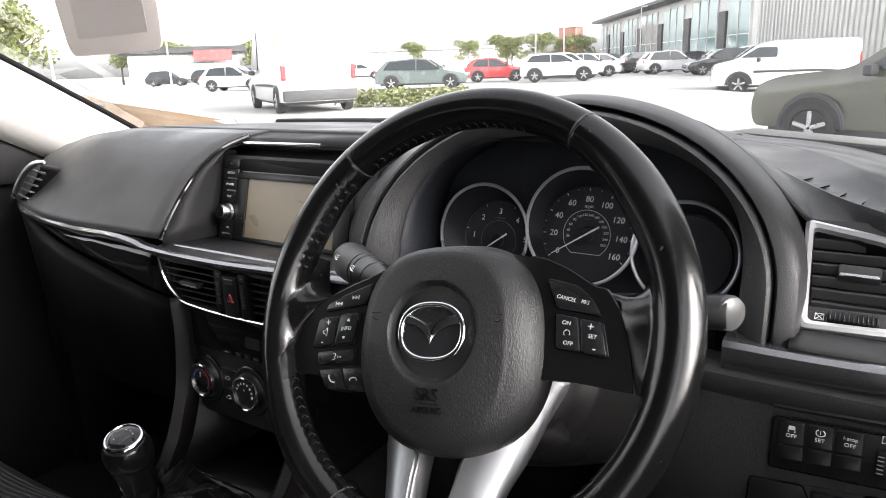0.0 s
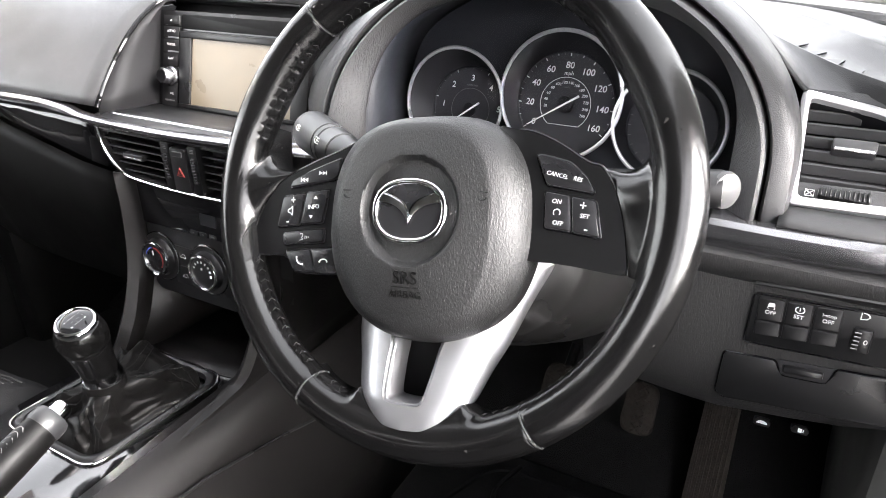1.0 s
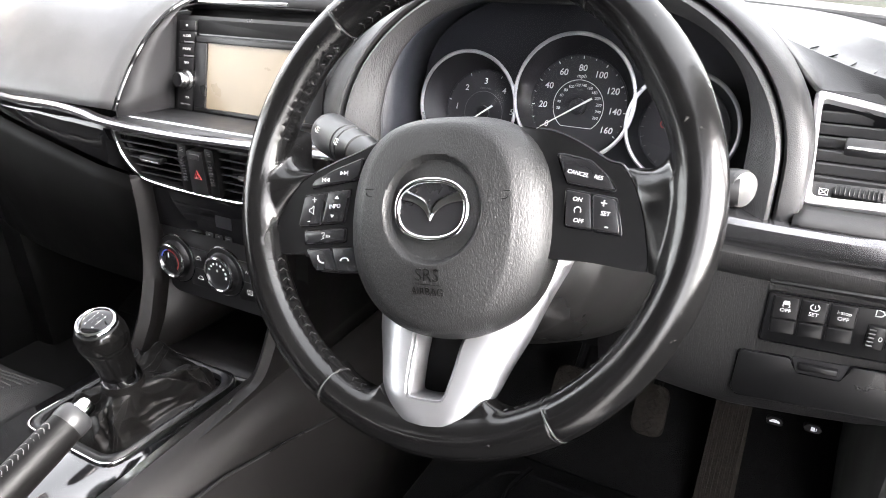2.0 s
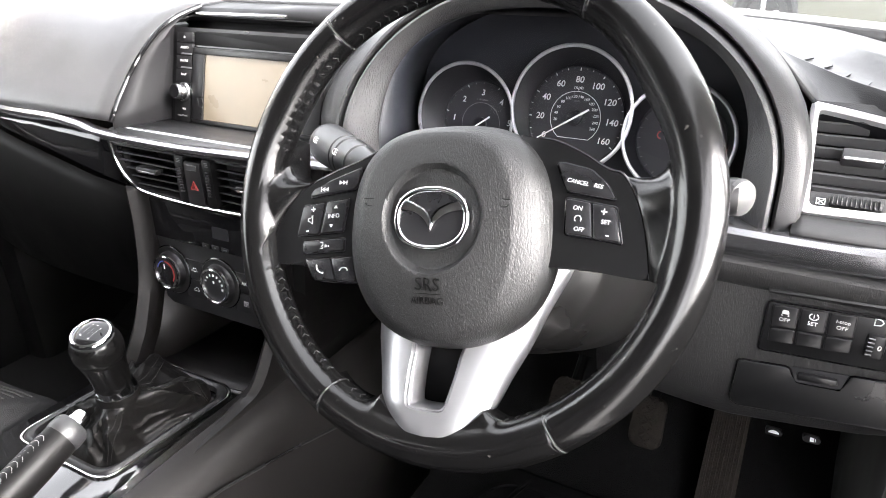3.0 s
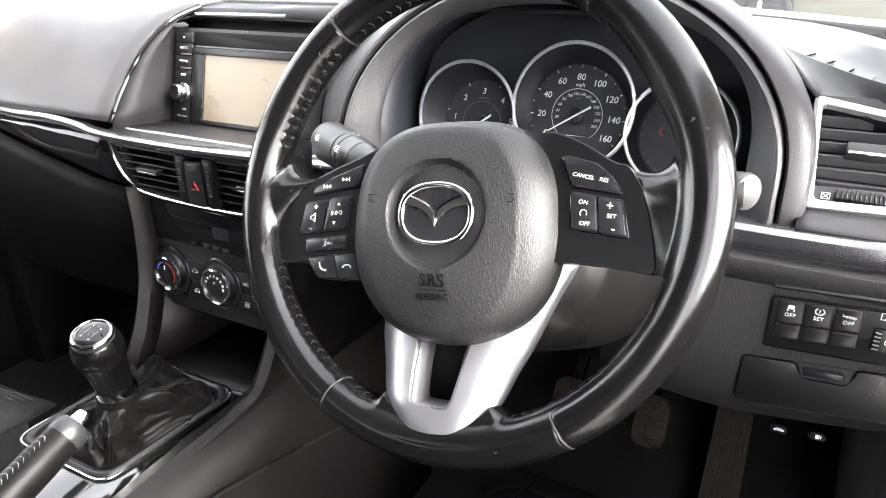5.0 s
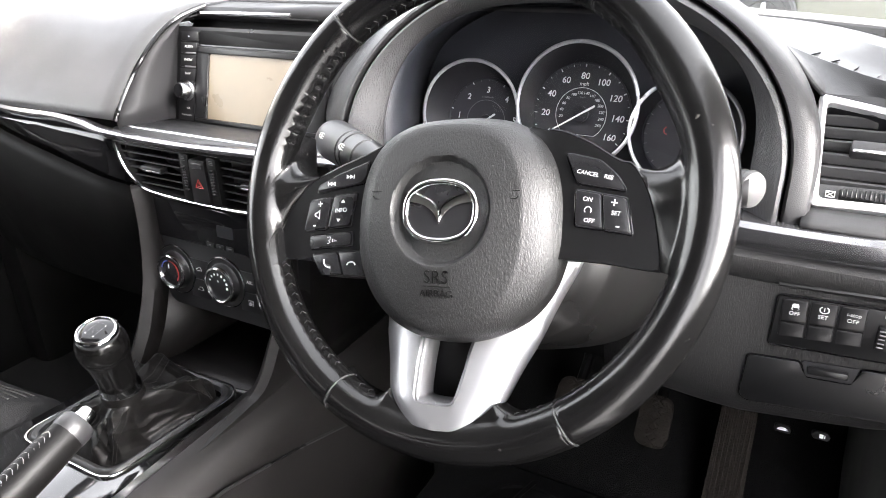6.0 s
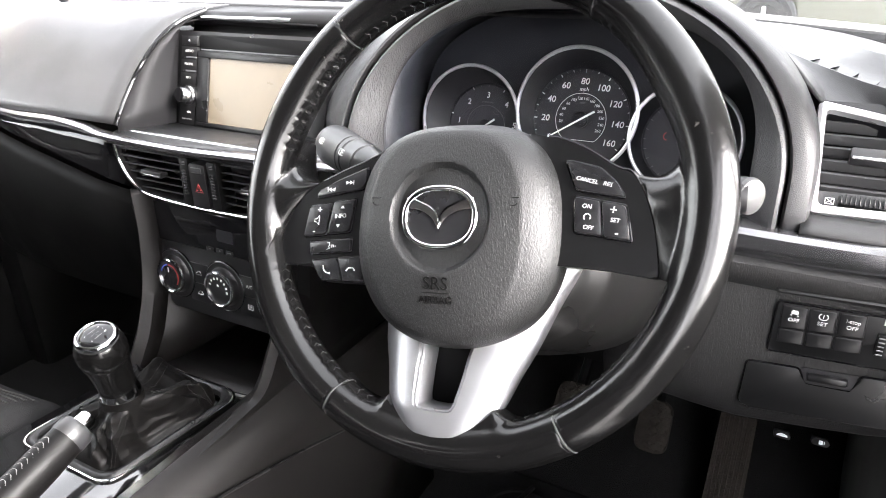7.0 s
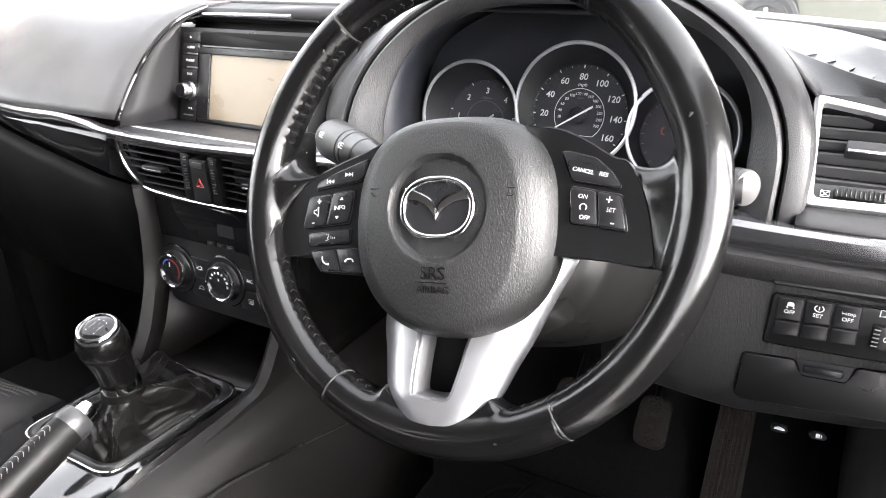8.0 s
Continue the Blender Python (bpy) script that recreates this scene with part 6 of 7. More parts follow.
# ---- side vent ----
RV = facing(0.2675, 0.2155, 0.9355, 45)
svent = thing("side_air_vent", RV, "black side air vent in a satin chrome frame", "air vent")
vo = rounded([(-0.0545, 0.0530), (0.002, 0.0420), (0.040, 0.0290), (0.054, 0.0180), (0.056, -0.0470), (-0.0470, -0.0510)], 0.006, 5)
cu, cv = 0.0, -0.003
vi = [(cu + (u - cu) * 0.875, cv + (v - cv) * 0.86) for u, v in vo]
vm = [(cu + (u - cu) * 0.94, cv + (v - cv) * 0.935) for u, v in vo]
rows = [[(u * 1.01, v * 1.01, -0.006) for u, v in vo], [(u, v, 0.0035) for u, v in vo], [(u, v, 0.0052) for u, v in vm], [(u, v, 0.0038) for u, v in vi], [(u, v, -0.004) for u, v in vi]]
part("chrome_frame", grid(rows, closed=True), DIAL_RING, svent, "satin chrome vent frame")
part("duct", grid([[(u, v, -0.003) for u, v in vi], [(u * 0.97, v * 0.95, -0.05) for u, v in vi], [(u * 0.01, v * 0.01, -0.052) for u, v in vi]], closed=True), DIAL, svent)
for i in range(6):
    v = 0.0375 - 0.0122 * i
    a = -0.0475 + 0.0012 * i
    b = 0.049 if v < 0.014 else 0.049 - (v - 0.014) * 2.4
    if b > a + 0.01:
        part("slat", prism([(a, -0.0045), (b, -0.0045), (b, 0.0050), (a, 0.0050)], -0.0011, 0.0011, 0.0007, 1), VENT_GREY, svent, m=Matrix.Translation((0, v, -0.0115)) @ Matrix.Rotation(radians(55), 4, "X"))
tab = part("vent_tab", box(0.031, 0.0115, 0.012, (-0.0095, 0.0065, -0.003), 0.002), VENT_GREY, svent, "vent direction tab")
part("tab_edge", box(0.028, 0.003, 0.0012, (-0.0095, 0.0020, 0.0033), 0.0005, 1), DULL_CHROME, tab)
pl = part("dial_plate", prism([(-0.043, -0.0450), (0.050, -0.0420), (0.050, -0.0265), (-0.0435, -0.0290)], -0.010, -0.0005, 0.001), PAD, svent, "plate with vent dial")
wheel_ = part("vent_dial", box(0.036, 0.0078, 0.010, (-0.0095, -0.0378, 0.0005), 0.0015), PLASTIC, pl)
for i in range(11):
    part("dial_rib", box(0.0013, 0.0078, 0.0025, (-0.0255 + 0.0032 * i, -0.0378, 0.0055), 0.0004, 1), PLASTIC, wheel_)
part("shut_mark", tube([(-0.0362, -0.0402, 0), (-0.0300, -0.0402, 0), (-0.0300, -0.0350, 0), (-0.0362, -0.0350, 0)], 0.0005, 4, closed=True), WHITE, pl)
part("shut_mark", tube([(-0.0362, -0.0402, 0), (-0.0300, -0.0350, 0)], 0.0004, 4), WHITE, pl)
part("shut_mark", tube([(-0.0362, -0.0350, 0), (-0.0300, -0.0402, 0)], 0.0004, 4), WHITE, pl)
for d in (-0.002, 0, 0.002):
    part("open_mark", tube([(0.0265, -0.0345 + d, 0), (0.0300, -0.0335 + d, 0), (0.0335, -0.0345 + d, 0)], 0.0004, 4), WHITE, pl)
fill = [(-0.052, 0.0545), (0.003, 0.0440), (0.041, 0.0305), (0.0555, 0.0190), (0.06, 0.0545)]
part("vent_corner", prism(fill, -0.003, 0.001), PAD, svent)

# ---- switch bank ----
swp = thing("switch_panel", facing(0.288, 0.1466, 0.8135, 0), "black switch panel with driving aid switches", "switch panel")
out_ = rounded([(-0.0745, 0.0215), (0.077, 0.0290), (0.077, -0.0150), (-0.0755, -0.0240)], 0.003)
part("panel", prism(out_, -0.004, 0.0012, 0.0006), PLASTIC, swp)
part("panel_edge", tube([(u, v, 0.001) for u, v in out_], 0.0009, 6, closed=True), GLOSS, swp)
for i, (a, b) in enumerate((("OFF", ""), ("SET", ""), ("i-stop", "OFF"))):
    u = -0.0612 + 0.0199 * i
    dv = 0.0015 * i
    s = part("switch", prism(rounded([(u - 0.0092, 0.0000 + dv), (u + 0.0092, 0.0014 + dv), (u + 0.0086, 0.0207 + dv), (u - 0.0096, 0.0194 + dv)], 0.0015, 3), 0, 0.0030, 0.0009), PLASTIC, swp, "push switch with white symbol")
    if b:
        letters(a, 0.0043, s, Matrix.Translation((u + 0.0003, 0.0137 + dv, 0.0032)), KEYPRINT)
        letters(b, 0.0046, s, Matrix.Translation((u + 0.0003, 0.0083 + dv, 0.0032)), KEYPRINT)
    else:
        letters(a, 0.0046, s, Matrix.Translation((u, 0.0083 + dv, 0.0032)), KEYPRINT)
        if i == 0:
            bm = prism([(u - 0.0026, 0.0150), (u - 0.0018, 0.0170), (u + 0.0018, 0.0170), (u + 0.0026, 0.0150), (u + 0.0022, 0.0137), (u - 0.0022, 0.0137)], 0.0030, 0.0033)
            part("skid_mark", bm, KEYPRINT, s, smooth=False)
            for e in (-0.002, 0.002):
                part("skid_trail", tube([(u + e, 0.0134, 0.0032), (u + e * 1.4, 0.0126, 0.0032), (u + e * 0.9, 0.0117, 0.0032)], 0.0003, 4), KEYPRINT, s)
        else:
            part("tyre_mark", tube([(u + 0.0032 * math.cos(t), 0.0147 + dv + 0.0028 * math.sin(t), 0.0032) for t in [radians(-240 + 300 * k / 12) for k in range(13)]], 0.0004, 4), KEYPRINT, s)
            part("tyre_mark", box(0.0006, 0.003, 0.0003, (u, 0.0150 + dv, 0.0032)), KEYPRINT, s, smooth=False)
    part("blank", prism(rounded([(u - 0.0086, -0.0142 + dv), (u + 0.0096, -0.0128 + dv), (u + 0.0092, -0.0002 + dv), (u - 0.0092, -0.0015 + dv)], 0.0015, 3), 0, 0.0026, 0.0009), PLASTIC, swp, "blank switch cover")
part("headlamp_mark", tube([(-0.0012, 0.0188, 0.0015), (-0.0012, 0.0248, 0.0015), (0.0028, 0.0241, 0.0015), (0.0045, 0.0218, 0.0015), (0.0028, 0.0195, 0.0015)], 0.0005, 4, closed=True), KEYPRINT, swp)
dw = part("level_dial", box(0.013, 0.020, 0.008, (0.0030, 0.0020, 0.001), 0.0015), PLASTIC, swp, "headlamp level dial")
for k in range(5):
    part("dial_rib", box(0.0045, 0.0012, 0.001, (-0.0005, -0.0050 + 0.0035 * k, 0.0053), 0.0003, 1), DIM, dw, smooth=False)
letters("0", 0.006, dw, Matrix.Translation((0.0057, 0.0020, 0.0052)), KEYPRINT)

# ---- coin drawer ----
drawer = thing("coin_drawer", facing(0.262, 0.1468, 0.7575, 0), "closed black coin drawer with notched handle", "drawer")
do = rounded([(-0.0625, 0.0180), (-0.0235, 0.0215), (-0.0180, 0.0075), (0.0160, 0.0100), (0.0190, 0.0265), (0.0700, 0.0310), (0.0680, -0.0060), (0.062, -0.0125), (-0.058, -0.0270), (-0.0635, -0.0230)], 0.0035, 3)
part("front", prism(do, -0.006, 0.0022, 0.0012), PLASTIC, drawer, "satin drawer front")
part("drawer_gap", tube([(u, v, 0.0008) for u, v in do], 0.0011, 6, closed=True), GLOSS, drawer)
part("handle_well", prism([(-0.0220, 0.0225), (0.0180, 0.0262), (0.0155, 0.0110), (-0.0175, 0.0085)], -0.003, 0.0008), DIAL, drawer)
part("handle", box(0.029, 0.0065, 0.006, (-0.0015, 0.0175, 0.002), 0.0018), PLASTIC, drawer, "drawer pull", m=Matrix.Rotation(radians(4), 4, "Z"))

# ---- stalks ----
CAPGREY = mat("pale_grey_cap", (0.05, 0.05, 0.05), 0.4, stain=0.2, stain_scale=120)
def stalk(name, label, a, b, radii, cap=None):
    t = thing(name, Matrix.Translation(a), label, "control stalk", "column stalks")
    d_ = Vector(b) - Vector(a)
    m_ = Vector((0, 0, 1)).rotation_difference(d_.normalized()).to_matrix().to_4x4()
    L_ = d_.length
    part("arm", lathe([(0, 0)] + [(r, s * L_) for s, r in radii] + [(0, L_)], 32, m_), PLASTIC, t)
    return t, m_, L_


ls, lm, ll = stalk("light_stalk", "black light and indicator stalk with white symbols", (-0.050, 0.012, 0.932), (-0.178, 0.094, 0.929), [(0, 0.009), (0.20, 0.0110), (0.33, 0.0138), (0.45, 0.0162), (0.455, 0.0152), (0.465, 0.0152), (0.47, 0.0166), (0.60, 0.0176), (0.605, 0.0164), (0.615, 0.0164), (0.62, 0.0178), (0.66, 0.0181), (0.665, 0.0170), (0.675, 0.0170), (0.68, 0.0183), (0.96, 0.0196), (1.0, 0.0188), (1.015, 0.0165), (1.02, 0.012)])
for s, g in ((0.80, "lamp"), (0.54, "fog"), (0.26, "dot")):
    ax_ = Vector((-0.856, 0.516, 0.003)).normalized()
    nrm = Vector((-0.417, -0.696, 0.45)).normalized()
    o = ax_ * (0.1588 * s) + nrm * (0.0191 if s > 0.7 else 0.0175 if s > 0.5 else 0.0128)
    yy = nrm.cross(-ax_)
    mm = Matrix(((-ax_.x, yy.x, nrm.x, o.x), (-ax_.y, yy.y, nrm.y, o.y), (-ax_.z, yy.z, nrm.z, o.z), (0, 0, 0, 1)))
    mm = mm @ Matrix.Diagonal((-1, -1, 1, 1))
    if g == "dot":
        part("stalk_mark", box(0.005, 0.0012, 0.0005), WHITE, ls, m=mm)
    else:
        part("stalk_mark", tube([(0, -0.0028, 0), (0, 0.0028, 0), (0.003, 0.002, 0), (0.0042, 0, 0), (0.003, -0.002, 0)], 0.0004, 4, closed=True), WHITE, ls, m=mm)
        for v in (-0.0022, 0, 0.0022):
            part("stalk_mark", box(0.003, 0.0006, 0.0005, (-0.0028, v, 0)), WHITE, ls, m=mm)
rs, rm_, rl = stalk("wiper_stalk", "black wiper stalk with a pale end cap", (0.055, 0.085, 0.925), (0.181, 0.096, 0.934), [(0, 0.0085), (0.4, 0.0100), (0.7, 0.0120), (0.98, 0.0138), (1.0, 0.0130)])
part("end_cap", lathe([(0.0130, 0), (0.0136, 0.003), (0.0124, 0.0065), (0.0085, 0.0082), (0, 0.0087)], 32, Matrix.Translation((0.124, 0.011, 0.009)) @ Vector((0, 0, 1)).rotation_difference(Vector((0.80, -0.6, 0.08)).normalized()).to_matrix().to_4x4()), CAPGREY, rs, "pale worn end cap")

# ---- release levers under the knee panel ----
for x, nm, lb in ((0.2422, "bonnet_release", "small black release lever with white car symbol"), (0.2766, "fuel_release", "small black release lever with white pump symbol")):
    t = thing(nm, facing(x, 0.248, 0.6388 if nm == "bonnet_release" else 0.6424, 30), lb, "release lever", "release levers")
    part("lever", prism(rect(-0.0078, -0.0036, 0.0078, 0.0036, 0.0025), -0.02, 0.0, 0.0015), HARD, t)
    if nm == "bonnet_release":
        part("symbol", prism(rounded([(-0.0055, -0.0013), (0.0055, -0.0013), (0.0045, 0.0007), (0.002, 0.0017), (-0.0014, 0.0020), (-0.004, 0.0007)], 0.001), 0, 0.0006), WHITE, t)
    else:
        part("symbol", box(0.0036, 0.0040, 0.0006, (0, 0, 0.0003)), WHITE, t)
        part("symbol", box(0.0008, 0.003, 0.0006, (0.0030, 0, 0.0003)), WHITE, t)
# steering shroud under panel, loose black cable on the floor
cable = thing("floor_cable", label="thin black cable loop on the floor mat", category="cable")
part("cable", tube(spline([(-0.06, 0.36, 0.345), (-0.075, 0.30, 0.340), (-0.05, 0.24, 0.338), (0.0, 0.22, 0.338), (0.05, 0.25, 0.339), (0.06, 0.33, 0.343)], 8), 0.004, 8), HARD, cable)

# ---- things outside, seen through the windscreen ----
TYRE = mat("tyre_rubber", (0.03, 0.03, 0.03), 0.8, grain=0.3, scale=80)
ALLOY = mat("alloy_wheel", (0.45, 0.45, 0.46), 0.3, metal=0.8)
CAR_GLASS = mat("car_window", (0.02, 0.025, 0.028), 0.06, coat=0.5, rough_var=0.02)
# the overcast sky's reflection is put into this pale glass colour
SKY_GLASS = mat("sky_painted_glass", (0.66, 0.68, 0.69), 0.15, coat=0.6, rough_var=0.03)
TRIM = mat("grey_bumper_plastic", (0.05, 0.05, 0.052), 0.6)
LAMP = mat("red_lamp", (0.5, 0.02, 0.02), 0.2, coat=0.6)
HEADLAMP = mat("clear_lamp", (0.6, 0.62, 0.65), 0.12, coat=0.8)


def paint(name, c):
    return mat(name, c, 0.25, coat=1.0, rough_var=0.04, stain=0.04, stain_scale=2)


WHITE_P, SILVER_P, RED_P, BLACK_P, OLIVE_P, BLUE_P, TEAL_P = (paint(n, c) for n, c in (
    ("white_paint", (0.75, 0.75, 0.74)), ("silver_paint", (0.5, 0.51, 0.52)), ("red_paint", (0.5, 0.04, 0.04)), ("black_paint", (0.02, 0.02, 0.022)),
    ("olive_paint", (0.085, 0.088, 0.066)), ("blue_paint", (0.04, 0.07, 0.3)), ("teal_paint", (0.12, 0.15, 0.14))))


def side_view(kind, L, H):
    """Outline of the body and of its windows, nose towards +x, (x, z)."""
    if kind == "van":
        body = [(-L / 2, 0.30), (L / 2 - 0.05, 0.30), (L / 2, 0.55), (L / 2 - 0.08, 0.95), (L / 2 - 0.75, 1.12), (L / 2 - 1.35, H * 0.93), (L / 2 - 1.8, H), (-L / 2 + 0.1, H), (-L / 2, H - 0.12)]
        win = [[(L / 2 - 0.86, 1.16), (L / 2 - 1.38, H * 0.89), (L / 2 - 1.95, H * 0.89), (L / 2 - 1.95, 1.16)]]
    elif kind == "suv":
        body = [(-L / 2, 0.35), (L / 2 - 0.06, 0.35), (L / 2, 0.62), (L / 2 - 0.07, 0.90), (L / 2 - 0.4, 1.02), (L / 2 - 1.25, 1.10), (L / 2 - 1.95, H - 0.06), (L / 2 - 2.5, H), (-L / 2 + 0.55, H - 0.05), (-L / 2 + 0.12, 1.15), (-L / 2, 0.85)]
        win = [[(L / 2 - 1.42, 1.08), (L / 2 - 2.0, H - 0.13), (L / 2 - 2.6, H - 0.08), (L / 2 - 2.6, 1.05)], [(L / 2 - 2.66, 1.05), (L / 2 - 2.66, H - 0.08), (-L / 2 + 0.65, H - 0.13), (-L / 2 + 0.35, 1.10)]]
    else:
        body = [(-L / 2, 0.30), (L / 2 - 0.08, 0.28), (L / 2, 0.50), (L / 2 - 0.10, 0.70), (L / 2 - 1.15, 0.92), (L / 2 - 1.95, H - 0.05), (L / 2 - 2.5, H), (-L / 2 + 0.6, H - 0.08), (-L / 2 + 0.12, 0.95), (-L / 2, 0.75)]
        win = [[(L / 2 - 1.32, 0.92), (L / 2 - 2.0, H - 0.11), (L / 2 - 2.5, H - 0.07), (L / 2 - 2.5, 0.92)], [(L / 2 - 2.56, 0.92), (L / 2 - 2.56, H - 0.07), (-L / 2 + 0.72, H - 0.14), (-L / 2 + 0.42, 0.96)]]
    return body, win


def vehicle(name, label, kind, x, y, heading, L, W, H, material, category="car", group="parked cars", over=0.85, mirrors=True, screen=None):
    """A parked vehicle; heading in degrees from +x."""
    t = thing(name, pose(x, y, land(x), 0, 0, heading), label, category, group)
    body, wins = side_view(kind, L, H)
    outline = rounded(body, 0.12, 3)
    half = lambda z: W / 2 * (1.0 if z < 0.95 else 1.0 - 0.16 * ((z - 0.95) / (H - 0.95)) * (0.5 if kind == "van" else 1.0))
    ctr = (0, 0.7)
    rows = []
    for k, inset in ((-1, 0.06), (-1, 0.0), (-0.6, -0.02), (0, -0.03), (0.6, -0.02), (1, 0.0), (1, 0.06)):
        sc = 1 - inset if inset > 0 else 1 - inset * 0.3
        rows.append([((px) * sc, k * half(pz) * (0.995 if inset > 0 else 0.97 if abs(k) == 1 else 1), ctr[1] + (pz - ctr[1]) * sc) for px, pz in outline])
    part("body", grid(rows, closed=True, caps=True), material, t)
    for s in (-1, 1):
        for w in wins:
            w2 = rounded(w, 0.05, 2)
            part("side_window", grid([[(px, s * (half(pz) * 1.0 + 0.004), pz) for px, pz in w2], [(px, s * (half(pz) - 0.05), pz) for px, pz in w2]], closed=True, caps=True), screen or CAR_GLASS, t)
    # windscreen and rear window
    if kind != "van":
        i0 = 4 if kind == "car" else 5
        for a, b in ((body[i0], body[i0 + 1]), (body[-3], body[-2])):
            A_, B2 = Vector(a), Vector(b)
            p, q = A_.lerp(B2, 0.12), A_.lerp(B2, 0.88)
            n_ = Vector((-(B2 - A_).y, (B2 - A_).x)).normalized() * 0.012
            if n_.x * (1 if a[0] > 0 else -1) < 0:
                n_ = -n_
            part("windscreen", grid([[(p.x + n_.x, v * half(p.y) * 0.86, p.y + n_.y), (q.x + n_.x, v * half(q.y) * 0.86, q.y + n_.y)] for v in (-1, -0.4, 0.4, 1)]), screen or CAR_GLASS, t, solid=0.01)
        part("grille", box(0.04, W * 0.5, 0.16, (L / 2 - 0.03, 0, 0.55), 0.01, 1), TRIM, t)
    else:
        A_, B2 = Vector(body[4]), Vector(body[5])
        p, q = A_.lerp(B2, 0.08), A_.lerp(B2, 0.92)
        part("screen", grid([[(p.x + 0.015, v * half(p.y) * 0.88, p.y + 0.015), (q.x + 0.015, v * half(q.y) * 0.88, q.y + 0.015)] for v in (-1, -0.4, 0.4, 1)]), CAR_GLASS, t, solid=0.01)
        part("rear_bumper", box(0.16, W * 0.97, 0.28, (-L / 2 - 0.05, 0, 0.47), 0.03, 2), TRIM, t, "grey step bumper")
        part("door_gap", box(0.012, 0.012, H - 1.0, (-L / 2 - 0.004, 0, 0.62 + (H - 1.0) / 2)), TRIM, t)
        part("rear_door_handle", box(0.03, 0.05, 0.16, (-L / 2 - 0.01, -0.09, 1.15), 0.01, 1), TRIM, t)
        part("rubbing_strip", box(L * 0.5, 0.02, 0.07, (-0.2, W / 2 + 0.002, 0.72), 0.01, 1), TRIM, t)
        part("rubbing_strip", box(L * 0.5, 0.02, 0.07, (-0.2, -W / 2 - 0.002, 0.72), 0.01, 1), TRIM, t)
    part("sill", box(L * 0.9, W * 0.9, 0.16, (0, 0, 0.30), 0.03, 1), TRIM, t)
    for s in (-1, 1):
        part("tail_lamp", box(0.05, 0.13, 0.38 if kind == "van" else 0.16, (-L / 2 + 0.0, s * (W / 2 - 0.09), 1.05 if kind == "van" else 0.86), 0.02, 1), LAMP, t)
        part("headlamp", box(0.22, 0.28, 0.13, (L / 2 - 0.15, s * (W / 2 - 0.19), 0.78 if kind != "car" else 0.66), 0.04, 2), HEADLAMP, t)
        if mirrors:
            part("door_mirror", box(0.12, 0.2, 0.14, (L / 2 - (1.55 if kind == "suv" else 1.4), s * (W / 2 + 0.08), 1.08), 0.04, 2), TRIM, t)
        for px in (L / 2 - over, -L / 2 + 0.80):
            R_ = 0.35 if kind == "suv" else 0.32
            w = part("wheel", lathe([(0, -0.10), (R_ * 0.6, -0.10), (R_ * 0.72, -0.115), (R_ * 0.93, -0.11), (R_, -0.08), (R_, 0.08), (R_ * 0.93, 0.11), (R_ * 0.72, 0.115), (R_ * 0.66, 0.09), (0, 0.08)], 36, pose(px, s * (W / 2 - 0.09), R_, 90 if s < 0 else -90, 0, 0)), TYRE, t)
            # dark plate in place of the shade inside the uncut arch
            part("arch_shade", prism([((R_ + 0.065) * math.cos(q), (R_ + 0.065) * math.sin(q)) for q in [math.pi * i / 14 for i in range(15)]], -0.034, 0.034), TYRE, t, m=pose(px, s * (W / 2 - 0.03), R_, 90, 0, 0))
            part("wheel_arch", tube([(px + (R_ + 0.07) * math.cos(q), s * (W / 2 - 0.005), R_ + (R_ + 0.07) * math.sin(q)) for q in [math.pi * i / 16 for i in range(17)]], 0.035, 6, flat=0.5), TRIM, t)
            for k in range(5):
                q = 2 * math.pi * k / 5 + 0.3
                c, sn = math.cos(q), math.sin(q)
                part("rim_spoke", box(R_ * 0.60, 0.03, R_ * 0.17, (R_ * 0.34, 0, 0), 0.01, 1), ALLOY, w, m=Matrix.Translation((px, s * (W / 2 + 0.012), R_)) @ Matrix.Rotation(-q, 4, "Y"))
    return t


vehicle("delivery_van", "tall white delivery van parked tail first", "van", -14.75, 14.8, 147, 5.4, 2.05, 2.55, WHITE_P, "van", "parked vans")
vehicle("small_van", "small white panel van", "van", -2.96, 25.2, 194, 4.3, 1.8, 1.66, WHITE_P, "van", "parked vans")
vehicle("estate_car", "dark teal estate car behind the hedge", "car", -19.6, 28.6, 25, 4.6, 1.8, 1.48, TEAL_P)
vehicle("hatchback", "red hatchback parked in a bay", "car", -20.6, 38.0, 35, 4.0, 1.75, 1.45, RED_P)
vehicle("family_car", "silver family car parked in a bay", "suv", -17.3, 41.3, 30, 4.5, 1.85, 1.62, SILVER_P)
vehicle("crossover_car", "olive-grey car with dark wheel arches", "suv", 1.035, 9.99, 158, 4.5, 1.8, 1.62, OLIVE_P)
vehicle("hatchback", "black hatchback parked beside the hall", "car", -8.3, 43.0, 205, 4.2, 1.8, 1.5, BLACK_P)
vehicle("family_car", "white family car parked beside the hall", "suv", -7.6, 46.0, 190, 4.5, 1.85, 1.6, WHITE_P)
TAN_P = mat("dull_tan_paint", (0.17, 0.105, 0.05), 0.6, stain=0.06, stain_scale=3, spec=0.1)
tan = vehicle("saloon", "tan saloon car beside the car, reflected sky painted into its glass", "car", -5.63, 1.57, 45, 4.6, 1.8, 1.40, TAN_P, mirrors=False, screen=SKY_GLASS)
part("bonnet_vent", lathe([(0, -0.01), (0.10, -0.01), (0.10, 0.012), (0.08, 0.02), (0, 0.02)], 24), DIAL, tan, "dark oval bonnet vent", m=Matrix.Translation((1.30, 0.05, 0.905)) @ Matrix.Diagonal((0.7, 1.3, 1, 1)))
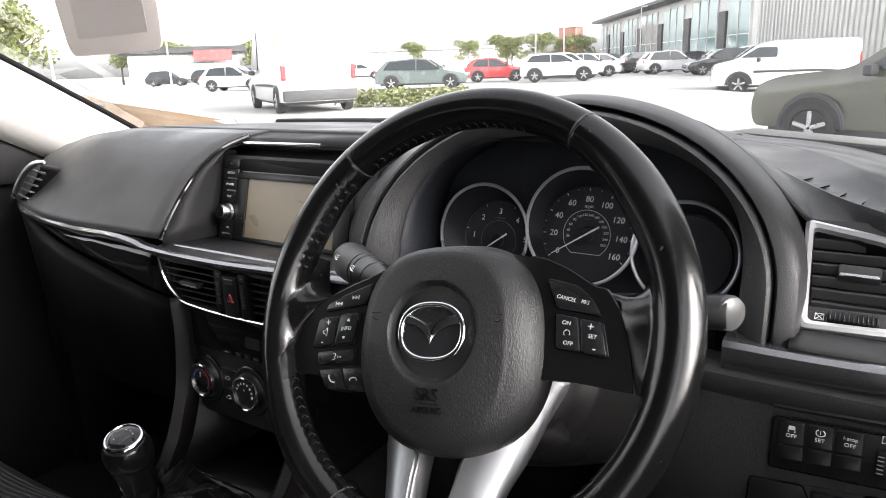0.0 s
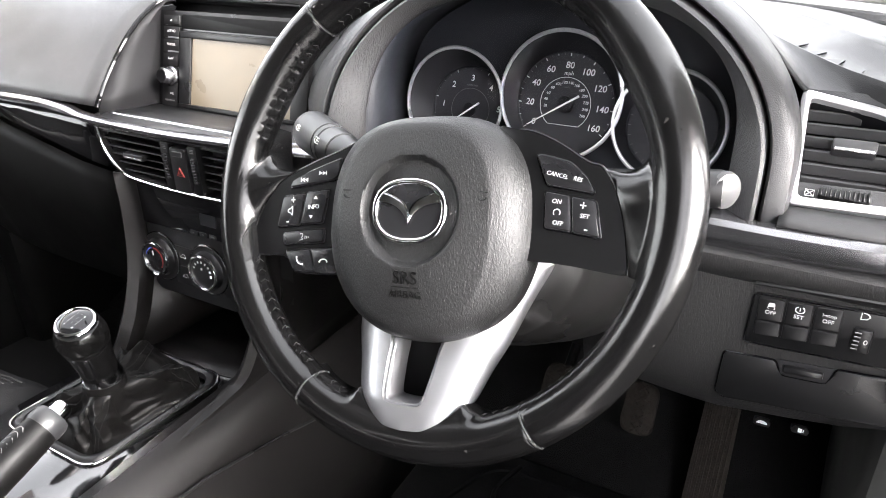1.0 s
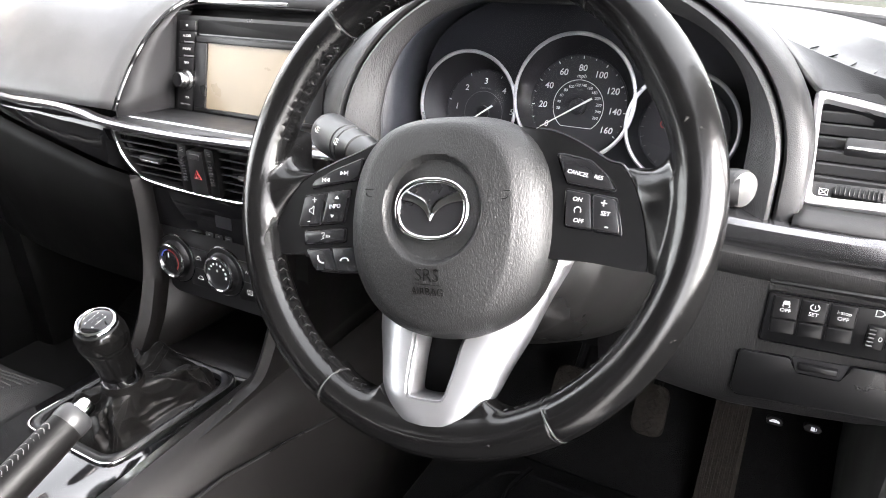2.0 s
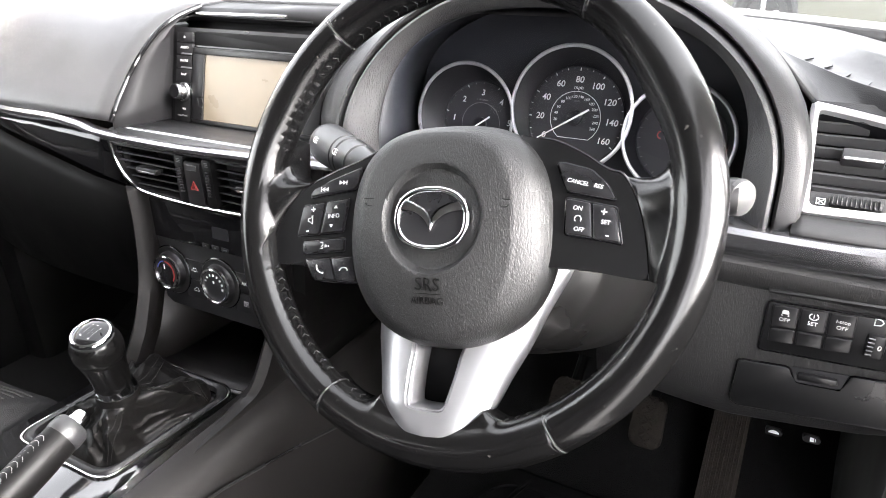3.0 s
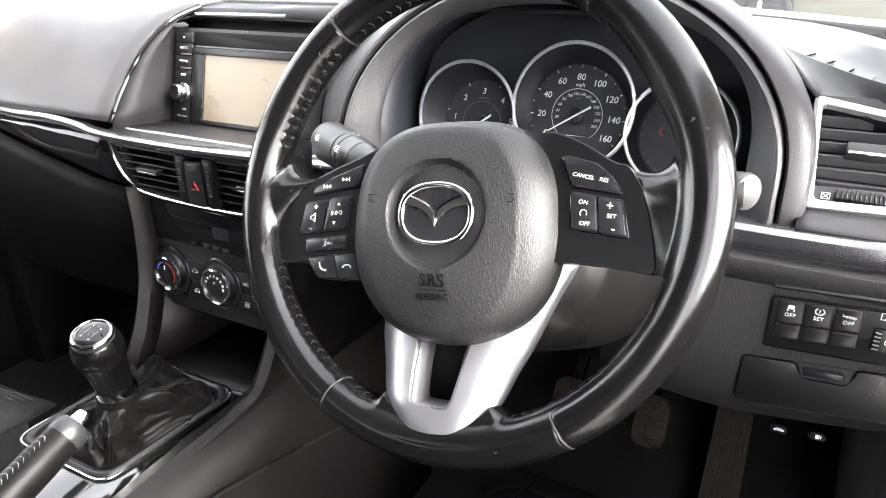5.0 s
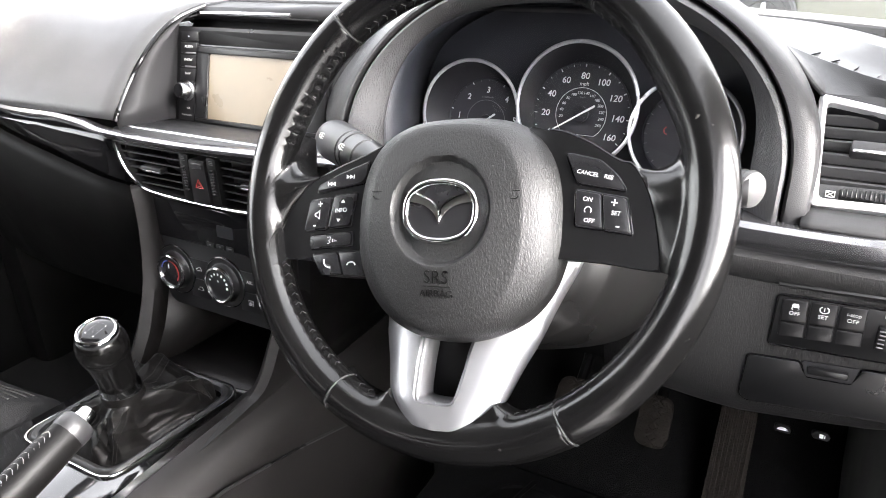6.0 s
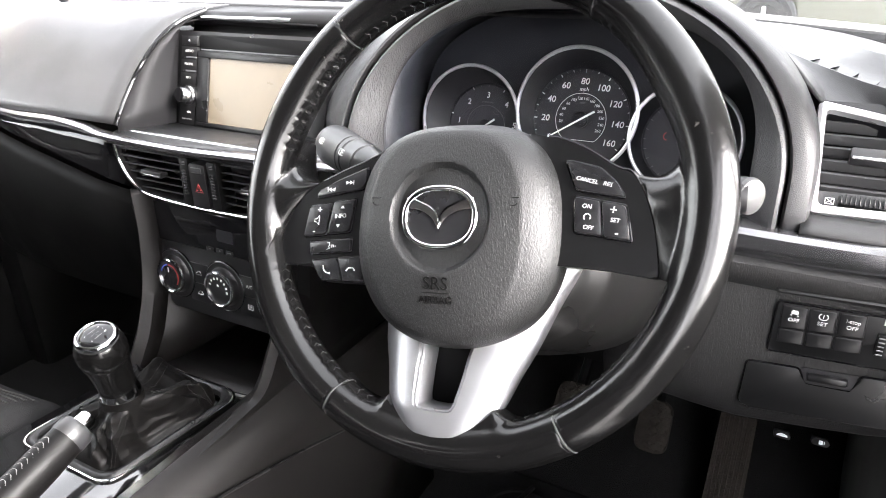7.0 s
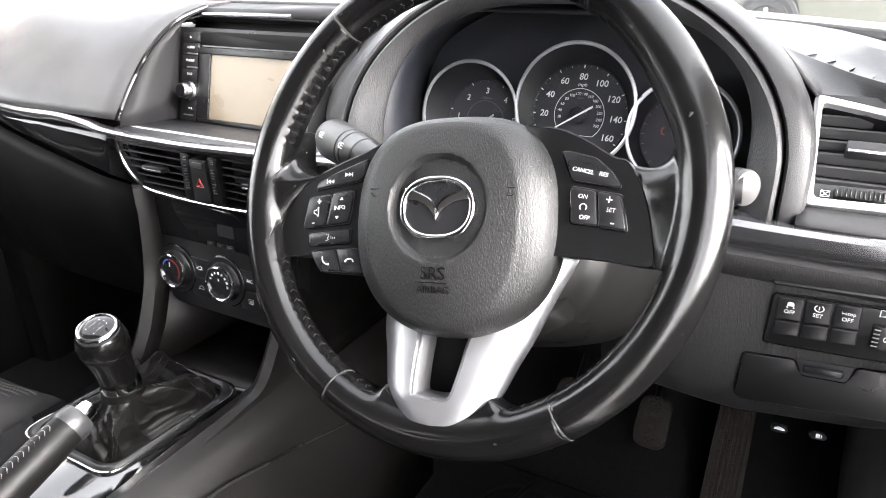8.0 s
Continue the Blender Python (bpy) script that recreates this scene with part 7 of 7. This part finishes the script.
for i, (x, y, m_) in enumerate(((-15.5, 36, WHITE_P), (-17.0, 44, SILVER_P), (-18.5, 51, WHITE_P), (-20.0, 58, BLACK_P), (-17.5, 63, RED_P), (-15.0, 66, BLACK_P), (-12.5, 66, WHITE_P), (-26, 38, SILVER_P), (-30, 44, WHITE_P), (-35, 30, WHITE_P), (-60, 48.5, BLACK_P), (-63.5, 45.5, BLACK_P), (-57, 52, BLUE_P), (-12.5, 48, SILVER_P), (-15.5, 53, BLACK_P), (-9.5, 55, BLACK_P), (-46, 56, WHITE_P), (-42, 59, SILVER_P))):
    vehicle("parked_car", {WHITE_P: "white parked car", SILVER_P: "silver parked car", BLACK_P: "black parked car", RED_P: "red parked car", BLUE_P: "blue parked car"}[m_] + " in a far row", "car" if i % 2 else "suv", x, y, 25 + 7 * (i % 3), 4.3, 1.8, 1.55, m_)

# showroom
CONCRETE = mat("pale_cladding", (0.72, 0.72, 0.70), 0.6, stain=0.08, stain_scale=0.5)
RIBBED = mat("grey_ribbed_cladding", (0.62, 0.62, 0.60), 0.45, metal=0.2, stain=0.08, stain_scale=0.4)
SHOPGLASS = mat("green_tinted_glazing", (0.30, 0.42, 0.43), 0.08, coat=0.6, rough_var=0.03, stain=0.3, stain_scale=0.3)
DARKF = mat("dark_frame", (0.05, 0.05, 0.05), 0.5)
show = thing("showroom", pose(-46.6, 126.3, 0, 0, 0, -59), "glass-fronted car showroom with a flat dark roof edge", "building")
part("wall", box(70, 14, 7.4, (35, 7.4, 3.7), 0.1, 1), CONCRETE, show)
part("roof", box(71, 16, 0.5, (34.8, 6.6, 7.65), 0.1, 1), DARKF, show)
for i in range(25):
    u = 1.4 + 2.75 * i
    if i % 4 == 2:
        part("dark_bay", box(1.9, 0.3, 5.2, (u, 0.3, 2.6), 0.02, 1), DARKF, show)
    else:
        w = part("window", box(2.5, 0.16, 6.3, (u, 0.34, 3.5), 0.02, 1), SHOPGLASS, show, "tall green-tinted pane")
        part("window_frame", box(0.10, 0.24, 6.6, (u + 1.32, 0.30, 3.5), 0.01, 1), CONCRETE, w)
        part("transom", box(2.5, 0.2, 0.09, (u, 0.28, 2.9), 0.01, 1), CONCRETE, w)
hall = thing("workshop_hall", pose(-10.2, 66.0, 0, 0, 0, -59.8), "tall workshop hall in pale ribbed cladding", "building")
part("wall", box(44, 16, 9.3, (22, 8.2, 4.35), 0.1, 1), RIBBED, hall)
for i in range(64):
    part("rib", box(0.22, 0.16, 9.3, (0.35 + 0.68 * i, 0.14, 4.35), 0.04, 1), RIBBED, hall)
part("roof", box(45, 17, 0.4, (22, 8.0, 9.2), 0.1, 1), DARKF, hall)
tower = thing("clock_tower", pose(-48.3, 116.7, 0), "distant red and white brick tower", "building")
part("wall", box(3.2, 3.2, 6.6, (0, 0, 3.3), 0.1, 1), mat("pale_red_brick", (0.45, 0.22, 0.17), 0.8, stain=0.2), tower)
part("roof", box(3.6, 3.6, 0.6, (0, 0, 6.9), 0.1, 1), WHITE_P, tower)
kiosk = thing("fuel_kiosk", pose(-77, 58, 0, 0, 0, 52), "kiosk with a dark roof and a small red sign", "building")
part("wall", box(13, 8, 3.6, (0, 0, 1.8), 0.1, 1), CONCRETE, kiosk)
part("roof", box(15, 10, 0.8, (0, 0, 4.0), 0.1, 1), DARKF, kiosk)
part("red_sign", box(4.6, 0.4, 1.3, (3.4, -5.1, 3.3), 0.05, 1), RED_P, kiosk, "plain red sign board")
part("shop_front", box(8.0, 0.3, 2.4, (-0.5, -4.05, 1.3), 0.05, 1), SHOPGLASS, kiosk)
shed = thing("long_shed", pose(-72, 100, 0, 0, 0, 34), "long low white warehouse", "building")
part("wall", box(46, 10, 3.6, (0, 0, 1.8), 0.1, 1), WHITE_P, shed)
part("roof", box(47, 11, 0.4, (0, 0, 3.8), 0.1, 1), CONCRETE, shed)

# hedge, trees, lamp posts
LEAF = mat("green_leaves", (0.17, 0.19, 0.065), 0.6, stain=0.5, stain_scale=1.5)
BARK = mat("bark", (0.12, 0.09, 0.06), 0.9, grain=0.5, scale=20, depth=0.02)
POLE = mat("galvanised_pole", (0.5, 0.5, 0.5), 0.5, metal=0.5)


def leaves(bm, c, rad, n, size):
    """Leaf clumps of small bent quads scattered in a ragged ellipsoid."""
    for _ in range(n):
        d = Vector((random.gauss(0, 1), random.gauss(0, 1), random.gauss(0, 1))).normalized() * (random.random() ** 0.4)
        p = Vector(c) + Vector((d.x * rad[0], d.y * rad[1], d.z * rad[2]))
        a = Vector((random.uniform(-1, 1), random.uniform(-1, 1), random.uniform(-0.6, 0.6))).normalized() * size * random.uniform(0.6, 1.4)
        b = a.cross(Vector((random.uniform(-1, 1), random.uniform(-1, 1), random.uniform(-1, 1)))).normalized() * size * 0.6
        vs_ = [bm.verts.new(p - a), bm.verts.new(p + b), bm.verts.new(p + a), bm.verts.new(p - b)]
        bm.faces.new(vs_)


def plain(name, bm, material, parent, label="", kind=""):
    me = bpy.data.meshes.new(name)
    bm.to_mesh(me)
    bm.free()
    me.materials.append(material)
    ob = new(name, me)
    ob.parent = parent
    return tagged(ob, label, kind=kind)


bm = bmesh.new()
for i in range(16):
    leaves(bm, (-13.4 + 0.24 * i, 15.25 + 0.07 * i, 0.22 + 0.08 * random.random()), (0.36, 0.4, 0.30), 150, 0.06)
hedge = plain("hedge", bm, LEAF, None)
tagged(hedge, "low clipped green hedge along the bays", "hedge", kind="stuff")


def tree(x, y, h, r):
    t = thing("tree", pose(x, y, 0), "leafy green tree at the edge of the car park", "tree", "trees")
    part("trunk", tube([(0, 0, 0), (0.1, 0, h * 0.3), (0, 0.1, h * 0.6), (0.1, 0.1, h * 0.85)], [0.05 * h * 0.6, 0.04 * h * 0.5, 0.02 * h * 0.5, 0.008 * h], 8), BARK, t)
    bm = bmesh.new()
    for k in range(7):
        a = k * 0.9
        tube([(0, 0, h * (0.35 + 0.05 * k)), (r * 0.7 * math.cos(a), r * 0.7 * math.sin(a), h * (0.5 + 0.06 * k))], [0.06, 0.02], 5, bm=bm)
    plain("limbs", bm, BARK, t)
    bm = bmesh.new()
    for k in range(12):
        a = random.uniform(0, 6.28)
        q = r * random.uniform(0.1, 0.75)
        leaves(bm, (q * math.cos(a), q * math.sin(a), h * random.uniform(0.45, 0.95)), (r * 0.42, r * 0.42, h * 0.14), 130, 0.16)
    plain("crown", bm, LEAF, t)
    return t


first = tree(-39.9, 85, 4.6, 2.4)
for x, y, sc in ((-38, 89, 0.9), (-42.5, 83, 0.9), (-36.5, 93, 0.95), (-45, 86, 1.0), (-72, 76, 1.15), (-78, 70, 1.2), (-84, 62, 1.2), (-88, 56, 1.3), (-43, 21, 1.1), (-41, 17, 1.2), (-44, 14, 1.2), (-57, 96, 1.0), (-64, 92, 1.0), (-51, 98, 1.0)):
    copy_thing(first, pose(x, y, 0, 0, 0, x * 37 % 360) @ Matrix.Diagonal((sc, sc, sc, 1)))
for x, y, h in ((-24.5, 52, 7.5), (-31, 48, 7), (-46, 45, 7.5), (-50, 36, 7.5), (-38, 20, 7.5), (-28, 66, 8), (-21.5, 70, 6)):
    t = thing("lamp_post", pose(x, y, 0), "slim pale lamp post", "lamp post", "lamp posts")
    part("pole", tube([(0, 0, 0), (0, 0, h)], [0.09, 0.05], 8), POLE, t)
    part("lantern", box(0.6, 0.2, 0.12, (0.3, 0, h), 0.03, 1), POLE, t)

# ---- hung card behind the windscreen ----
hc = thing("hanging_card", facing(-0.387, 0.0, 1.211, -4, -4), "white card with a grey printed panel hung behind the windscreen", "card")
part("sheet", prism(rounded([(-0.086, -0.073), (0.088, -0.073), (0.104, 0.07), (-0.106, 0.07)], 0.016), -0.0012, 0.0012, 0.0004), CARD, hc)
part("printed_panel", prism(rect(-0.062, -0.056, 0.070, 0.060, 0.001), 0.0012, 0.0016), CARD_GREY, hc)
for u in (-0.030, 0.012, 0.045):
    part("print_bar", prism(rect(u - 0.006, -0.012, u + 0.006, 0.050, 0.001), 0.0016, 0.0020), mat("dark_grey_print", (0.3, 0.28, 0.27), 0.7), hc)
part("strap", box(0.012, 0.24, 0.001, (0.0, 0.185, 0), 0.0002, 1), CARD, hc)
